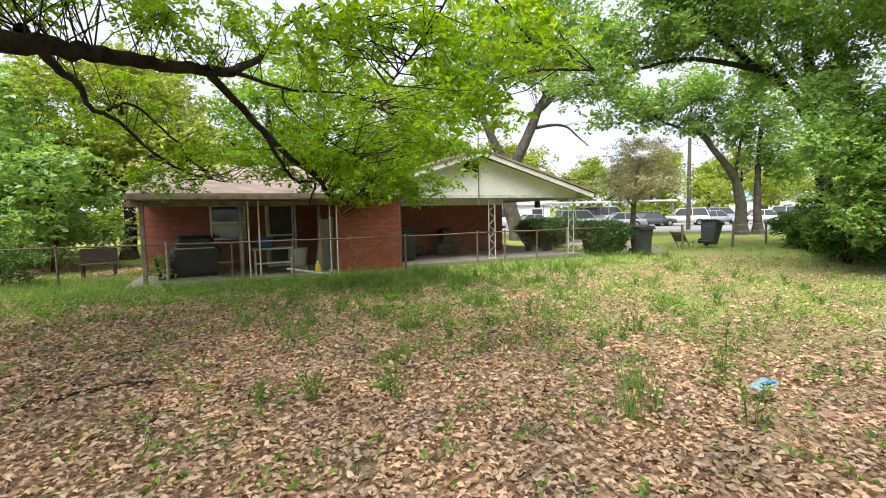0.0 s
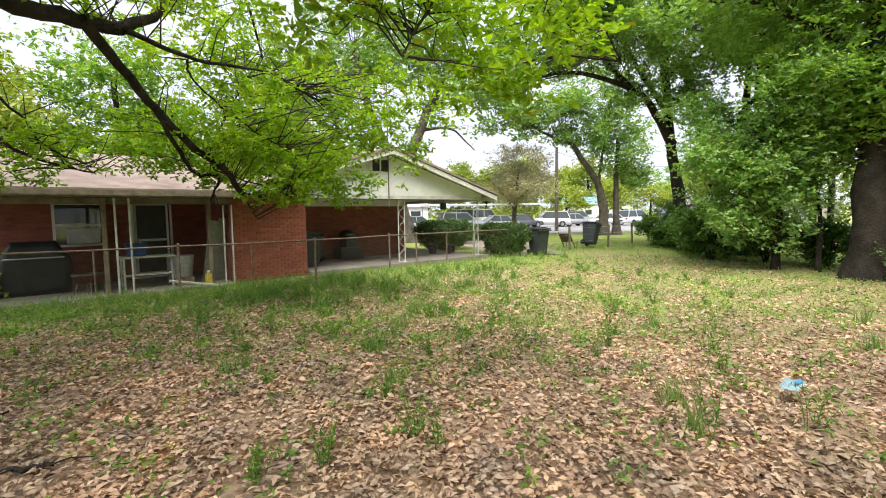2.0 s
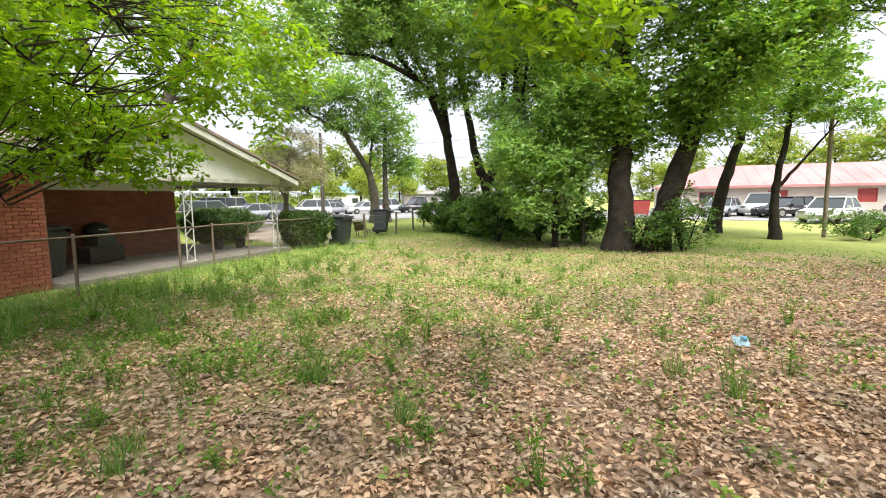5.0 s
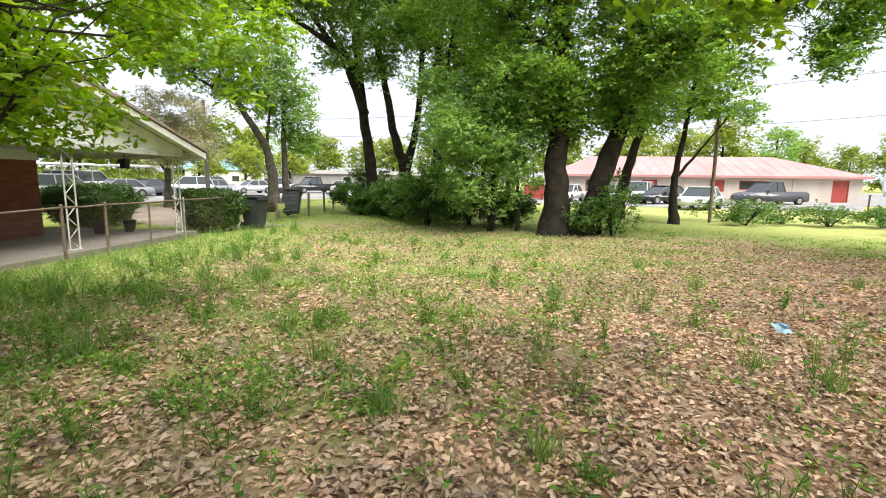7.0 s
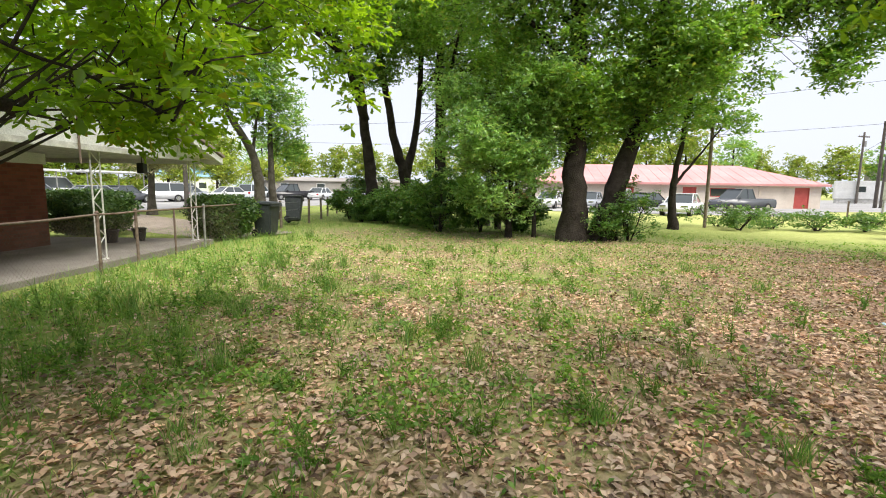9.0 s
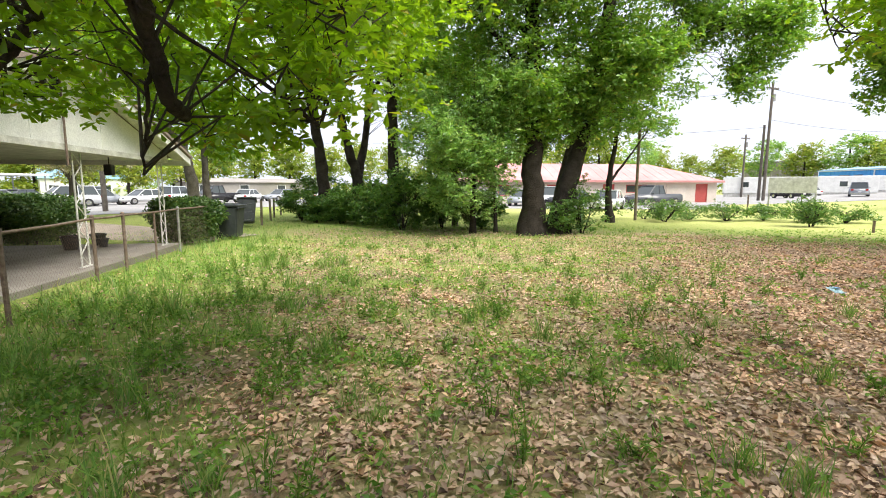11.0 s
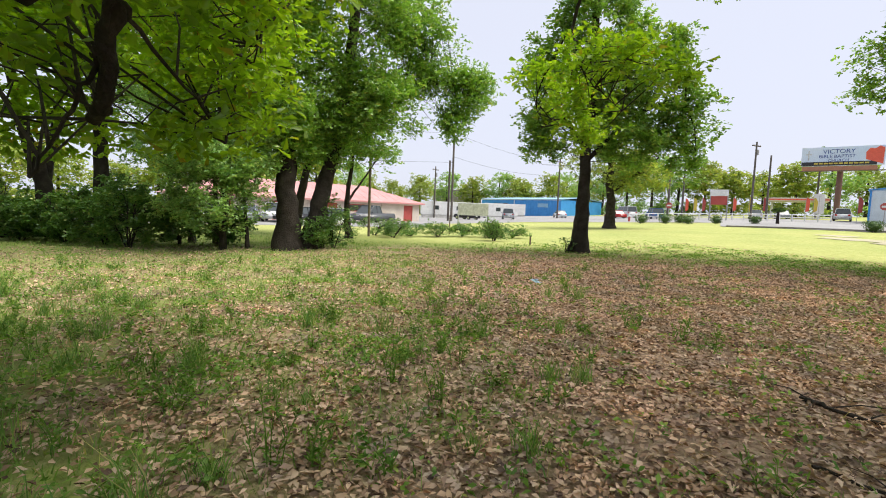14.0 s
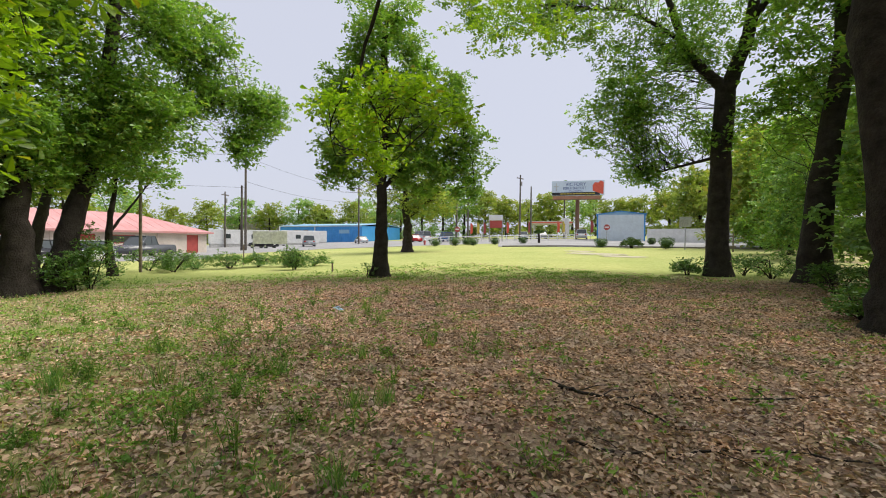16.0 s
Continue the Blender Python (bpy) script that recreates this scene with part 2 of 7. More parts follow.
def box(x0, y0, z0, x1, y1, z1, bevel=0.0, bm=None):
    bm = bm or bmesh.new()
    r = bmesh.ops.create_cube(bm, size=1.0)
    bmesh.ops.scale(bm, vec=(x1 - x0, y1 - y0, z1 - z0), verts=r["verts"])
    bmesh.ops.translate(bm, vec=((x0 + x1) / 2, (y0 + y1) / 2, (z0 + z1) / 2), verts=r["verts"])
    if bevel:
        es = list({e for v in r["verts"] for e in v.link_edges})
        bmesh.ops.bevel(bm, geom=es, offset=bevel, segments=2, affect="EDGES", profile=0.6)
    return bm


def prism(profile, y0, y1, bm=None):
    """A profile of (x, z) points drawn out along y."""
    bm = bm or bmesh.new()
    a = [bm.verts.new((x, y0, z)) for x, z in profile]
    b = [bm.verts.new((x, y1, z)) for x, z in profile]
    bm.faces.new(a)
    bm.faces.new(list(reversed(b)))
    n = len(a)
    for i in range(n):
        bm.faces.new((a[i], b[i], b[(i + 1) % n], a[(i + 1) % n]))
    return bm


def tube_arrays(pts, radii, sides=6, wobble=0.0, rng=None):
    pts = np.asarray(pts, float)
    n = len(pts)
    tang = np.gradient(pts, axis=0)
    tang /= np.linalg.norm(tang, axis=1)[:, None] + 1e-9
    ref = np.array((0.3, 0.9, 0.1)) if abs(tang[0][2]) > 0.8 else np.array((0, 0, 1.0))
    s = np.cross(tang, ref)
    s /= np.linalg.norm(s, axis=1)[:, None] + 1e-9
    u = np.cross(s, tang)
    ang = np.arange(sides) * 2 * np.pi / sides
    r = np.asarray(radii, float)[:, None] * np.ones((1, sides))
    if wobble and rng is not None:
        r = r * (1 + wobble * rng.standard_normal(r.shape))
    v = pts[:, None] + r[..., None] * (np.cos(ang)[None, :, None] * s[:, None] + np.sin(ang)[None, :, None] * u[:, None])
    i, j = np.meshgrid(np.arange(n - 1), np.arange(sides), indexing="ij")
    a, b = i * sides + j, i * sides + (j + 1) % sides
    f = np.stack([a, b, b + sides, a + sides], -1).reshape(-1, 4)
    return v.reshape(-1, 3), f


def joined(pieces):
    vs, fs, n = [], [], 0
    for v, f in pieces:
        vs.append(v)
        fs.append(f + n)
        n += len(v)
    return np.concatenate(vs), np.concatenate(fs)


def tube_mesh(name, pts, radii, material, sides=8, wobble=0.0, rng=None):
    v, f = tube_arrays(pts, radii, sides, wobble, rng)
    return big_mesh(name, v, f, material, True)


def rod(bm, a, b, r, sides=8):
    """A capped straight rod in a bmesh."""
    a, b = Vector(a), Vector(b)
    m = Matrix.Translation((a + b) / 2) @ (b - a).to_track_quat("Z", "Y").to_matrix().to_4x4()
    bmesh.ops.create_cone(bm, cap_ends=True, segments=sides, radius1=r, radius2=r, depth=(b - a).length, matrix=m)
    return bm


def smooth_path(pts, per=5):
    """Catmull-Rom through the points."""
    p = np.asarray(pts, float)
    p = np.vstack([2 * p[0] - p[1], p, 2 * p[-1] - p[-2]])
    out = []
    for i in range(1, len(p) - 2):
        for t in np.linspace(0, 1, per, endpoint=False):
            a, b, c, d = p[i - 1], p[i], p[i + 1], p[i + 2]
            out.append(0.5 * (2 * b + (c - a) * t + (2 * a - 5 * b + 4 * c - d) * t * t + (3 * b - a - 3 * c + d) * t ** 3))
    out.append(p[-2])
    return np.array(out)


def unit(v):
    return v / (np.linalg.norm(v, axis=-1, keepdims=True) + 1e-9)


def leaf_arrays(c, length, rng, width=0.45, flat=0.35, droop=0.0, fine=False, fold=0.18):
    """Leaves at the points c: folded along the midrib, widest past the middle."""
    n = len(c)
    d = rng.standard_normal((n, 3))
    d[:, 2] = d[:, 2] * (1 - flat) - droop
    d = unit(d)
    s = unit(np.cross(d, unit(rng.standard_normal((n, 3)) * (1, 1, 1 - flat) + (0, 0, 2 * flat))))
    k = np.cross(s, d)
    L = (length * rng.uniform(0.65, 1.3, n))[:, None]
    w = L * width * rng.uniform(0.8, 1.2, n)[:, None] * 0.5
    up = k * L * fold * rng.uniform(0.2, 1.2, n)[:, None]
    if fine:
        v = np.stack([c, c + d * L * 0.4 + s * w * 0.6 + up * 0.6, c + d * L * 0.78 + s * w + up, c + d * L - up * 0.3,
                      c + d * L * 0.78 - s * w + up, c + d * L * 0.4 - s * w * 0.6 + up * 0.6], 1)
        f = np.array([[0, 1, 2, 3], [3, 4, 5, 0]])
    else:
        v = np.stack([c, c + d * L * 0.6 + s * w + up, c + d * L, c + d * L * 0.6 - s * w + up], 1)
        f = np.array([[0, 1, 2], [2, 3, 0]])
    k = v.shape[1]
    faces = (np.arange(n)[:, None, None] * k + f[None]).reshape(-1, f.shape[1])
    return v.reshape(-1, 3), faces


def spray_arrays(cs, per, spread, length, rng, width=0.45, droop=0.1, fine=False, fold=0.18, each=8):
    """Leaves in sprays: each cluster holds a few flat layered whorls, each whorl's leaves radiate from a twig's end."""
    big = rng.uniform(0.6, 1.45, len(cs))
    k = np.maximum(1, rng.poisson(per / each * big))
    own = np.repeat(np.arange(len(cs)), k)
    n = len(own)
    off = unit(rng.standard_normal((n, 3))) * (rng.uniform(0.05, 1.0, (n, 1)) ** 0.42) * (1.75 * spread * big[own])[:, None] * (1, 1, 0.62)
    w = cs[own] + off
    out = unit(off * (1, 1, 0.4) + 0.3 * rng.standard_normal((n, 3)) * spread)
    m = rng.integers(each - 3, each + 4, n)
    sp = np.repeat(np.arange(n), m)
    q = len(sp)
    back = rng.uniform(0, 1.0, (q, 1)) ** 1.3
    ang = rng.uniform(0, 2 * np.pi, q)
    d = np.stack([np.cos(ang), np.sin(ang), rng.normal(0.12 - droop, 0.42, q)], 1) + out[sp] * (0.9 - 0.5 * back)
    d = unit(d)
    c = w[sp] - out[sp] * back * length * 2.4
    up = unit(np.array((0, 0, 1.0)) + 0.35 * out[sp] + 0.5 * rng.standard_normal((q, 3)))
    s = unit(np.cross(d, up))
    h = np.cross(s, d)
    L = (length * rng.uniform(0.6, 1.25, q))[:, None]
    wd = L * width * rng.uniform(0.8, 1.2, q)[:, None] * 0.5
    lift = h * L * fold * rng.uniform(0.2, 1.2, q)[:, None]
    if fine:
        v = np.stack([c, c + d * L * 0.4 + s * wd * 0.6 + lift * 0.6, c + d * L * 0.78 + s * wd + lift, c + d * L - lift * 0.3,
                      c + d * L * 0.78 - s * wd + lift, c + d * L * 0.4 - s * wd * 0.6 + lift * 0.6], 1)
        f = np.array([[0, 1, 2, 3], [3, 4, 5, 0]])
    else:
        v = np.stack([c, c + d * L * 0.6 + s * wd + lift, c + d * L, c + d * L * 0.6 - s * wd + lift], 1)
        f = np.array([[0, 1, 2], [2, 3, 0]])
    return v, f


def leaf_mesh(v, f):
    """Flattens the leaves' own vertices into one mesh's arrays."""
    k = v.shape[1]
    return v.reshape(-1, 3), (np.arange(len(v))[:, None, None] * k + f[None]).reshape(-1, f.shape[1])


def waves(x, y, scale, seed):
    """Smooth uneven field in about 0..1."""
    r = np.random.default_rng(seed)
    z = np.zeros_like(x, dtype=float)
    for k in range(7):
        a, ph, f = r.uniform(0, 2 * np.pi), r.uniform(0, 2 * np.pi), r.uniform(0.6, 2.2) / scale
        z += np.sin((x * np.cos(a) + y * np.sin(a)) * f * 2 * np.pi + ph + 1.3 * np.sin((y * np.cos(a) - x * np.sin(a)) * f * 3.1 + ph * 2))
    return 0.5 + z / 7


def sstep(a, b, x):
    t = np.clip((x - a) / (b - a), 0, 1)
    return t * t * (3 - 2 * t)


# ---- ground ----
MID = (-5.65, 8.78)


def ground_z(x, y):
    """Flat yard; the open field to the south-east climbs gently."""
    x, y = np.asarray(x, float), np.asarray(y, float)
    dx, dy = x - MID[0], y - MID[1]
    r, a = np.hypot(dx, dy), np.degrees(np.arctan2(dx, dy)) % 360
    w = sstep(100, 150, a) * (1 - sstep(215, 255, a))
    return w * np.clip(r - 9, 0, 140) * 0.028


def gz(x, y):
    return float(ground_z(x, y))


FENCE = [(-11.5, 10.7), (-9.2, 11.05), (-6.9, 11.6), (-4.0, 12.4), (-1.08, 13.35), (1.1, 14.8), (2.03, 15.25), (4.35, 16.3), (6.6, 17.3)]


def fence_gap(x, y):
    """Distance to the fence line."""
    best = np.full(np.shape(x), 1e9)
    for (ax, ay), (bx, by) in zip(FENCE[:-1], FENCE[1:]):
        L2 = (bx - ax) ** 2 + (by - ay) ** 2
        t = np.clip(((x - ax) * (bx - ax) + (y - ay) * (by - ay)) / L2, 0, 1)
        best = np.minimum(best, np.hypot(x - ax - t * (bx - ax), y - ay - t * (by - ay)))
    return best


def grass_cover(x, y):
    """How far grass, rather than dead leaves, covers the ground: 0 to 1."""
    x, y = np.asarray(x, float), np.asarray(y, float)
    lush = 1 - sstep(1.0, 5.2, fence_gap(x, y))
    lawn = 0.55 * sstep(4.0, 9.0, y + 0.25 * x) * sstep(-4.5, 0.5, x + 0.2 * y - 1.0)
    mown = sstep(14.5, 19.0, (x - MID[0]) * 0.70 - (y - MID[1]) * 0.72) * sstep(-14, -2, x + 0.35 * y + 3)
    wood = sstep(11.5, 14.0, x + 0.2 * (y - 8))
    g = np.maximum(np.maximum(lush, lawn), np.maximum(mown, wood * 0.95))
    g = np.maximum(g, sstep(15.5, 19, y))
    patch = waves(x, y, 3.2, 3) * 0.55 + waves(x, y, 1.1, 4) * 0.45
    return np.clip(g + (patch - 0.5) * 0.75 * (1 - np.abs(2 * g - 1)) + 0.10 * (patch > 0.6), 0, 1)


def ground_material():
    m, nt, p, out = nodes_of("yard_ground")
    at = nt.nodes.new("ShaderNodeAttribute")
    at.attribute_name = "cover"
    litter = ramp(nt, noise_node(nt, 9.0, 8.0, 0.7), [(0.25, (0.16, 0.105, 0.078)), (0.5, (0.35, 0.24, 0.18)), (0.75, (0.56, 0.42, 0.33))])
    turf = ramp(nt, noise_node(nt, 5.0, 8.0, 0.7), [(0.25, (0.13, 0.18, 0.04)), (0.55, (0.27, 0.33, 0.09)), (0.8, (0.52, 0.46, 0.27))])
    lawn = ramp(nt, noise_node(nt, 6.0, 8.0, 0.7), [(0.25, (0.23, 0.27, 0.085)), (0.55, (0.40, 0.43, 0.155)), (0.8, (0.54, 0.52, 0.28))])
    field = nt.nodes.new("ShaderNodeAttribute")
    field.attribute_name = "mown"
    turf = mixc(nt, field.outputs["Fac"], turf, lawn)
    broad = ramp(nt, noise_node(nt, 0.22, 4.0), [(0.3, (0.85, 0.9, 0.8)), (0.7, (1.12, 1.06, 1.05))])
    fac = nt.nodes.new("ShaderNodeMath")
    fac.operation = "ADD"
    jit = nt.nodes.new("ShaderNodeMath")
    jit.operation = "MULTIPLY_ADD"
    nt.links.new(noise_node(nt, 14.0, 4.0), jit.inputs[0])
    jit.inputs[1].default_value, jit.inputs[2].default_value = 0.7, -0.35
    nt.links.new(jit.outputs[0], fac.inputs[0])
    nt.links.new(at.outputs["Fac"], fac.inputs[1])
    fac.use_clamp = True
    c = mixc(nt, fac.outputs[0], litter, turf)
    nt.links.new(mixc(nt, 1.0, c, broad, "MULTIPLY"), p.inputs["Base Color"])
    p.inputs["Roughness"].default_value = 1.0
    p.inputs["Specular IOR Level"].default_value = 0.1
    bump_of(nt, p, noise_node(nt, 25.0, 6.0), 0.7, 0.04)
    return m


def build_ground():
    a = np.concatenate([-np.geomspace(1500, 32, 26), np.arange(-30, 44.1, 0.5), np.geomspace(46, 1500, 28)])
    b = np.concatenate([-np.geomspace(1500, 32, 26), np.arange(-30, 36.1, 0.5), np.geomspace(38, 1500, 28)])
    X, Y = np.meshgrid(a, b, indexing="ij")
    near = np.exp(-((X - 2) ** 2 + (Y - 6) ** 2) / 900)
    Z = ground_z(X, Y) + (waves(X, Y, 4.0, 9) - 0.5) * 0.05 * near - 0.01
    ni, nj = X.shape
    i, j = np.meshgrid(np.arange(ni - 1), np.arange(nj - 1), indexing="ij")
    q = i * nj + j
    f = np.stack([q, q + nj, q + nj + 1, q + 1], -1).reshape(-1, 4)
    me = big_mesh("ground", np.stack([X, Y, Z], -1).reshape(-1, 3), f, ground_material(), True)
    mown = sstep(17.0, 22.0, (X - MID[0]) * 0.70 - (Y - MID[1]) * 0.72)
    am = me.attributes.new("mown", "FLOAT", "POINT")
    am.data.foreach_set("value", mown.ravel().astype(np.float32))
    at = me.attributes.new("cover", "FLOAT", "POINT")
    at.data.foreach_set("value", grass_cover(X, Y).ravel().astype(np.float32))
    return tagged(new("ground", me), "yard ground with dead leaves and patchy grass", "ground", kind="structure")


build_ground()


def sheet(name, corners, lift, material, label, category):
    """A paved sheet laid over the ground, following its rise."""
    bm = bmesh.new()
    c = [Vector((x, y, 0)) for x, y in corners]
    n = 14
    grid = [[c[0].lerp(c[1], i / n).lerp(c[3].lerp(c[2], i / n), j / n) for j in range(n + 1)] for i in range(n + 1)]
    vs = [[bm.verts.new((p.x, p.y, gz(p.x, p.y) + lift)) for p in row] for row in grid]
    for i in range(n):
        for j in range(n):
            bm.faces.new((vs[i][j], vs[i + 1][j], vs[i + 1][j + 1], vs[i][j + 1]))
    return tagged(new(name, bm_mesh(name, bm, material)), label, category, kind="structure")


def blade_arrays(x, y, h, rng, lean=0.5, w=0.006):
    n = len(x)
    z = ground_z(x, y) - 0.01
    a, b = rng.uniform(0, 2 * np.pi, n), rng.uniform(0, 2 * np.pi, n)
    side = np.stack([np.cos(a), np.sin(a), 0 * a], 1) * w * rng.uniform(0.6, 1.5, (n, 1))
    go = np.stack([np.cos(b), np.sin(b), 0 * b], 1) * (h * lean * rng.uniform(0.2, 1.0, n))[:, None]
    p = np.stack([x, y, z], 1)
    up = np.stack([0 * h, 0 * h, h], 1)
    v = np.stack([p - side, p + side, p + go * 0.35 + up * 0.6 + side * 0.7, p + go * 0.35 + up * 0.6 - side * 0.7, p + go + up], 1)
    f = np.array([[0, 1, 2], [0, 2, 3], [3, 2, 4]])
    return v.reshape(-1, 3), (np.arange(n)[:, None, None] * 5 + f[None]).reshape(-1, 3)

# ---- the brick house: local x along its front, local y away from the yard ----
HOUSE = pose(-1.27, 14.45, 0.0, 0, 0, 24)
house = thing("house", HOUSE, "single-storey red brick house with white gable and carport", "house")
GX, GW, EAVE, APEX = 2.6, 4.55, 2.27, 3.62  # gable middle, half width, eave and apex heights
SLOPE = (APEX - EAVE) / GW


def wall_with_holes(x0, x1, z0, z1, y0, y1, holes):
    """One solid wall along x with rectangular openings (x0, x1, z0, z1) that go through it."""
    bm = bmesh.new()
    xs = sorted({x0, x1, *[v for h in holes for v in h[:2]]})
    zs = sorted({z0, z1, *[min(max(v, z0), z1) for h in holes for v in h[2:]]})
    nx, nz = len(xs) - 1, len(zs) - 1
    grid = {}

    def corner(i, j, k):
        if (i, j, k) not in grid:
            grid[i, j, k] = bm.verts.new((xs[i], (y0, y1)[k], zs[j]))
        return grid[i, j, k]

    def solid(i, j):
        if not (0 <= i < nx and 0 <= j < nz):
            return False
        cx, cz = (xs[i] + xs[i + 1]) / 2, (zs[j] + zs[j + 1]) / 2
        return not any(h[0] < cx < h[1] and h[2] < cz < h[3] for h in holes)

    for i in range(nx):
        for j in range(nz):
            if solid(i, j):
                for k in (0, 1):
                    bm.faces.new([corner(*q, k) for q in ((i, j), (i + 1, j), (i + 1, j + 1), (i, j + 1))])
                for (di, dj), (p, q) in (((-1, 0), ((i, j), (i, j + 1))), ((1, 0), ((i + 1, j), (i + 1, j + 1))), ((0, -1), ((i, j), (i + 1, j))), ((0, 1), ((i, j + 1), (i + 1, j + 1)))):
                    if not solid(i + di, j + dj):
                        bm.faces.new([corner(*p, 0), corner(*q, 0), corner(*q, 1), corner(*p, 1)])
    return bm


def frame_rect(x0, x1, z0, z1, y, t, d):
    """One frame round an opening in a wall that faces -y."""
    return wall_with_holes(x0 - t, x1 + t, z0 - t, z1 + t, y - d, y + 0.03, [(x0, x1, z0, z1)])


# walls
BACK = 2.35  # patio back wall
WIN, DOOR = (-5.35, -4.45, 1.05, 2.02), (-3.75, -2.92, 0.12, 2.08)
part("wall", wall_with_holes(-7.25, -2.0, 0, 2.32, BACK, BACK + 0.22, [WIN, DOOR]), M_BRICK_SHADED, house, "shaded red brick patio wall")
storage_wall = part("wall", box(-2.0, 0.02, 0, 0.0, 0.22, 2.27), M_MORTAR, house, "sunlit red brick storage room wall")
part("wall", box(-2.02, 0.2, 0, -1.82, BACK, 2.3), M_BRICK_SHADED, house)
part("wall", box(-0.2, 0.2, 0, -0.01, 2.75, 2.3), M_BRICK_SHADED, house)
part("wall", box(-0.01, 2.75, 0, 5.3, 2.97, 2.26), M_BRICK_SHADED, house, "red brick carport back wall")
part("wall", box(5.08, 2.97, 0, 5.3, 11.0, 2.3), M_BRICK_SHADED, house)
part("wall", box(-7.25, BACK + 0.22, 0, -7.03, 11.0, 2.3), M_BRICK_SHADED, house)
part("wall", box(-7.03, 10.8, 0, 5.08, 11.0, 2.3), M_BRICK_SHADED, house)
part("frieze_board", box(0.02, 2.70, 1.98, 5.32, 2.745, 2.27), M_WHITE, house, "white board above the carport wall")

# gable front, its eaves and roof
gable = prism([(GX - GW + 0.35, EAVE - 0.02), (GX + GW - 0.45, EAVE - 0.02), (GX + GW - 0.45, EAVE + 0.07), (GX, APEX - 0.09), (GX - GW + 0.35, EAVE + 0.05)], -0.12, 0.0)
part("gable", gable, M_WHITE, house, "white painted boarded gable", at=pose(0, -0.02, 0))
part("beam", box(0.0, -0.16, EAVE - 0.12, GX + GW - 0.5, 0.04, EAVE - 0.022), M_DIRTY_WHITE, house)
for i in range(1, 4):
    x = GX - 2.6 + i * 1.9
    part("batten", box(x, -0.152, EAVE, x + 0.03, -0.141, APEX - 0.12 - abs(x - GX) * SLOPE), M_WHITE, house)
for side in (-1, 1):
    fascia = prism([(GX, APEX + 0.02), (GX + side * GW, EAVE + 0.0), (GX + side * GW, EAVE - 0.15), (GX, APEX - 0.13)], -0.52, -0.48)
    part("fascia", fascia, M_WHITE, house, "white barge board")
    slab = prism([(GX, APEX + 0.10), (GX + side * (GW + 0.06), EAVE + 0.08), (GX + side * (GW + 0.06), EAVE + 0.022), (GX, APEX + 0.022)], -0.56, 9.5)
    part("roof", slab, M_SHINGLE, house, "pinkish brown shingle roof slope")
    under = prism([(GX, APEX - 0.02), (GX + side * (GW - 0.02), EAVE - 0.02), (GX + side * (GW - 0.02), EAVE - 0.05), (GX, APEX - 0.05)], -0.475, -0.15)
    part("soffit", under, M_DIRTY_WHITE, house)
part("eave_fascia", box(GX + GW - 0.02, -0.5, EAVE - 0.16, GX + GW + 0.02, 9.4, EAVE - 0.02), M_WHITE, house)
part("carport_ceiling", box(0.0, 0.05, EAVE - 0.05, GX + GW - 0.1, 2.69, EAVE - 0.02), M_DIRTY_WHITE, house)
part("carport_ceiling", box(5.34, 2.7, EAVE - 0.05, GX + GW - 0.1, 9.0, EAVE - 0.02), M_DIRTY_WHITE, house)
vent = part("gable_vent", box(GX - 0.52, -0.150, 2.98, GX + 0.04, -0.143, 3.34), M_BLACK, house, "dark louvred gable vent in two leaves")
part("vent_frame", frame_rect(GX - 0.52, GX + 0.04, 2.98, 3.34, -0.15, 0.035, 0.02), M_WHITE, vent)
part("mullion", box(GX - 0.26, -0.185, 2.98, GX - 0.22, -0.151, 3.34), M_WHITE, vent)
for i in range(6):
    z = 3.01 + i * 0.055
    part("slat", box(GX - 0.52, -0.175, z, GX + 0.04, -0.151, z + 0.022), M_TWIG, vent)

# long roof over the patio and the main body
pitch_run, RIDGE_Y, RIDGE_Z = 5.4, 5.2, 3.62
patio_roof = prism([(-0.55, 2.30), (RIDGE_Y, RIDGE_Z), (RIDGE_Y, RIDGE_Z - 0.09), (-0.55, 2.21)], 0, 5.05)
part("roof", patio_roof, M_SHINGLE, house, "faded pinkish shingle roof over the patio", at=pose(-2.0, 0, 0) @ pose(0, 0, 0, 0, 0, 90) @ Matrix.Diagonal((1, 1, 1, 1)))
rear_roof = prism([(RIDGE_Y, RIDGE_Z), (11.4, 2.2), (11.4, 2.1), (RIDGE_Y, RIDGE_Z - 0.09)], 0, 5.05)
part("roof", rear_roof, M_SHINGLE, house, at=pose(-2.0, 0, 0, 0, 0, 90))
part("fascia", box(-7.08, -0.60, 2.15, -2.0, -0.56, 2.26), M_WOOD, house, "weathered brown patio eave board")
part("patio_ceiling", box(-7.05, -0.55, 2.12, -2.03, BACK - 0.01, 2.15), M_WOOD, house)
part("patio_beam", box(-7.2, -0.12, 1.98, -2.03, 0.0, 2.11), M_WOOD, house)

# patio window and door
window = part("window", box(WIN[0], BACK + 0.08, WIN[2], WIN[1], BACK + 0.10, WIN[3]), M_GLASS, house, "white sash window with an air conditioner")
part("window_frame", frame_rect(*WIN, BACK, 0.06, 0.02), M_WHITE, window)
part("sash_bar", box(WIN[0], BACK - 0.01, 1.5, WIN[1], BACK + 0.07, 1.55), M_WHITE, window)
part("air_conditioner", box(WIN[0] + 0.2, BACK - 0.3, 1.07, WIN[1] - 0.05, BACK + 0.07, 1.44, 0.02), M_DIRTY_WHITE, window, "off-white window air conditioner")
part("blind", box(WIN[0] + 0.02, BACK + 0.105, 1.3, WIN[1] - 0.02, BACK + 0.12, WIN[3]), M_WHITE, window)
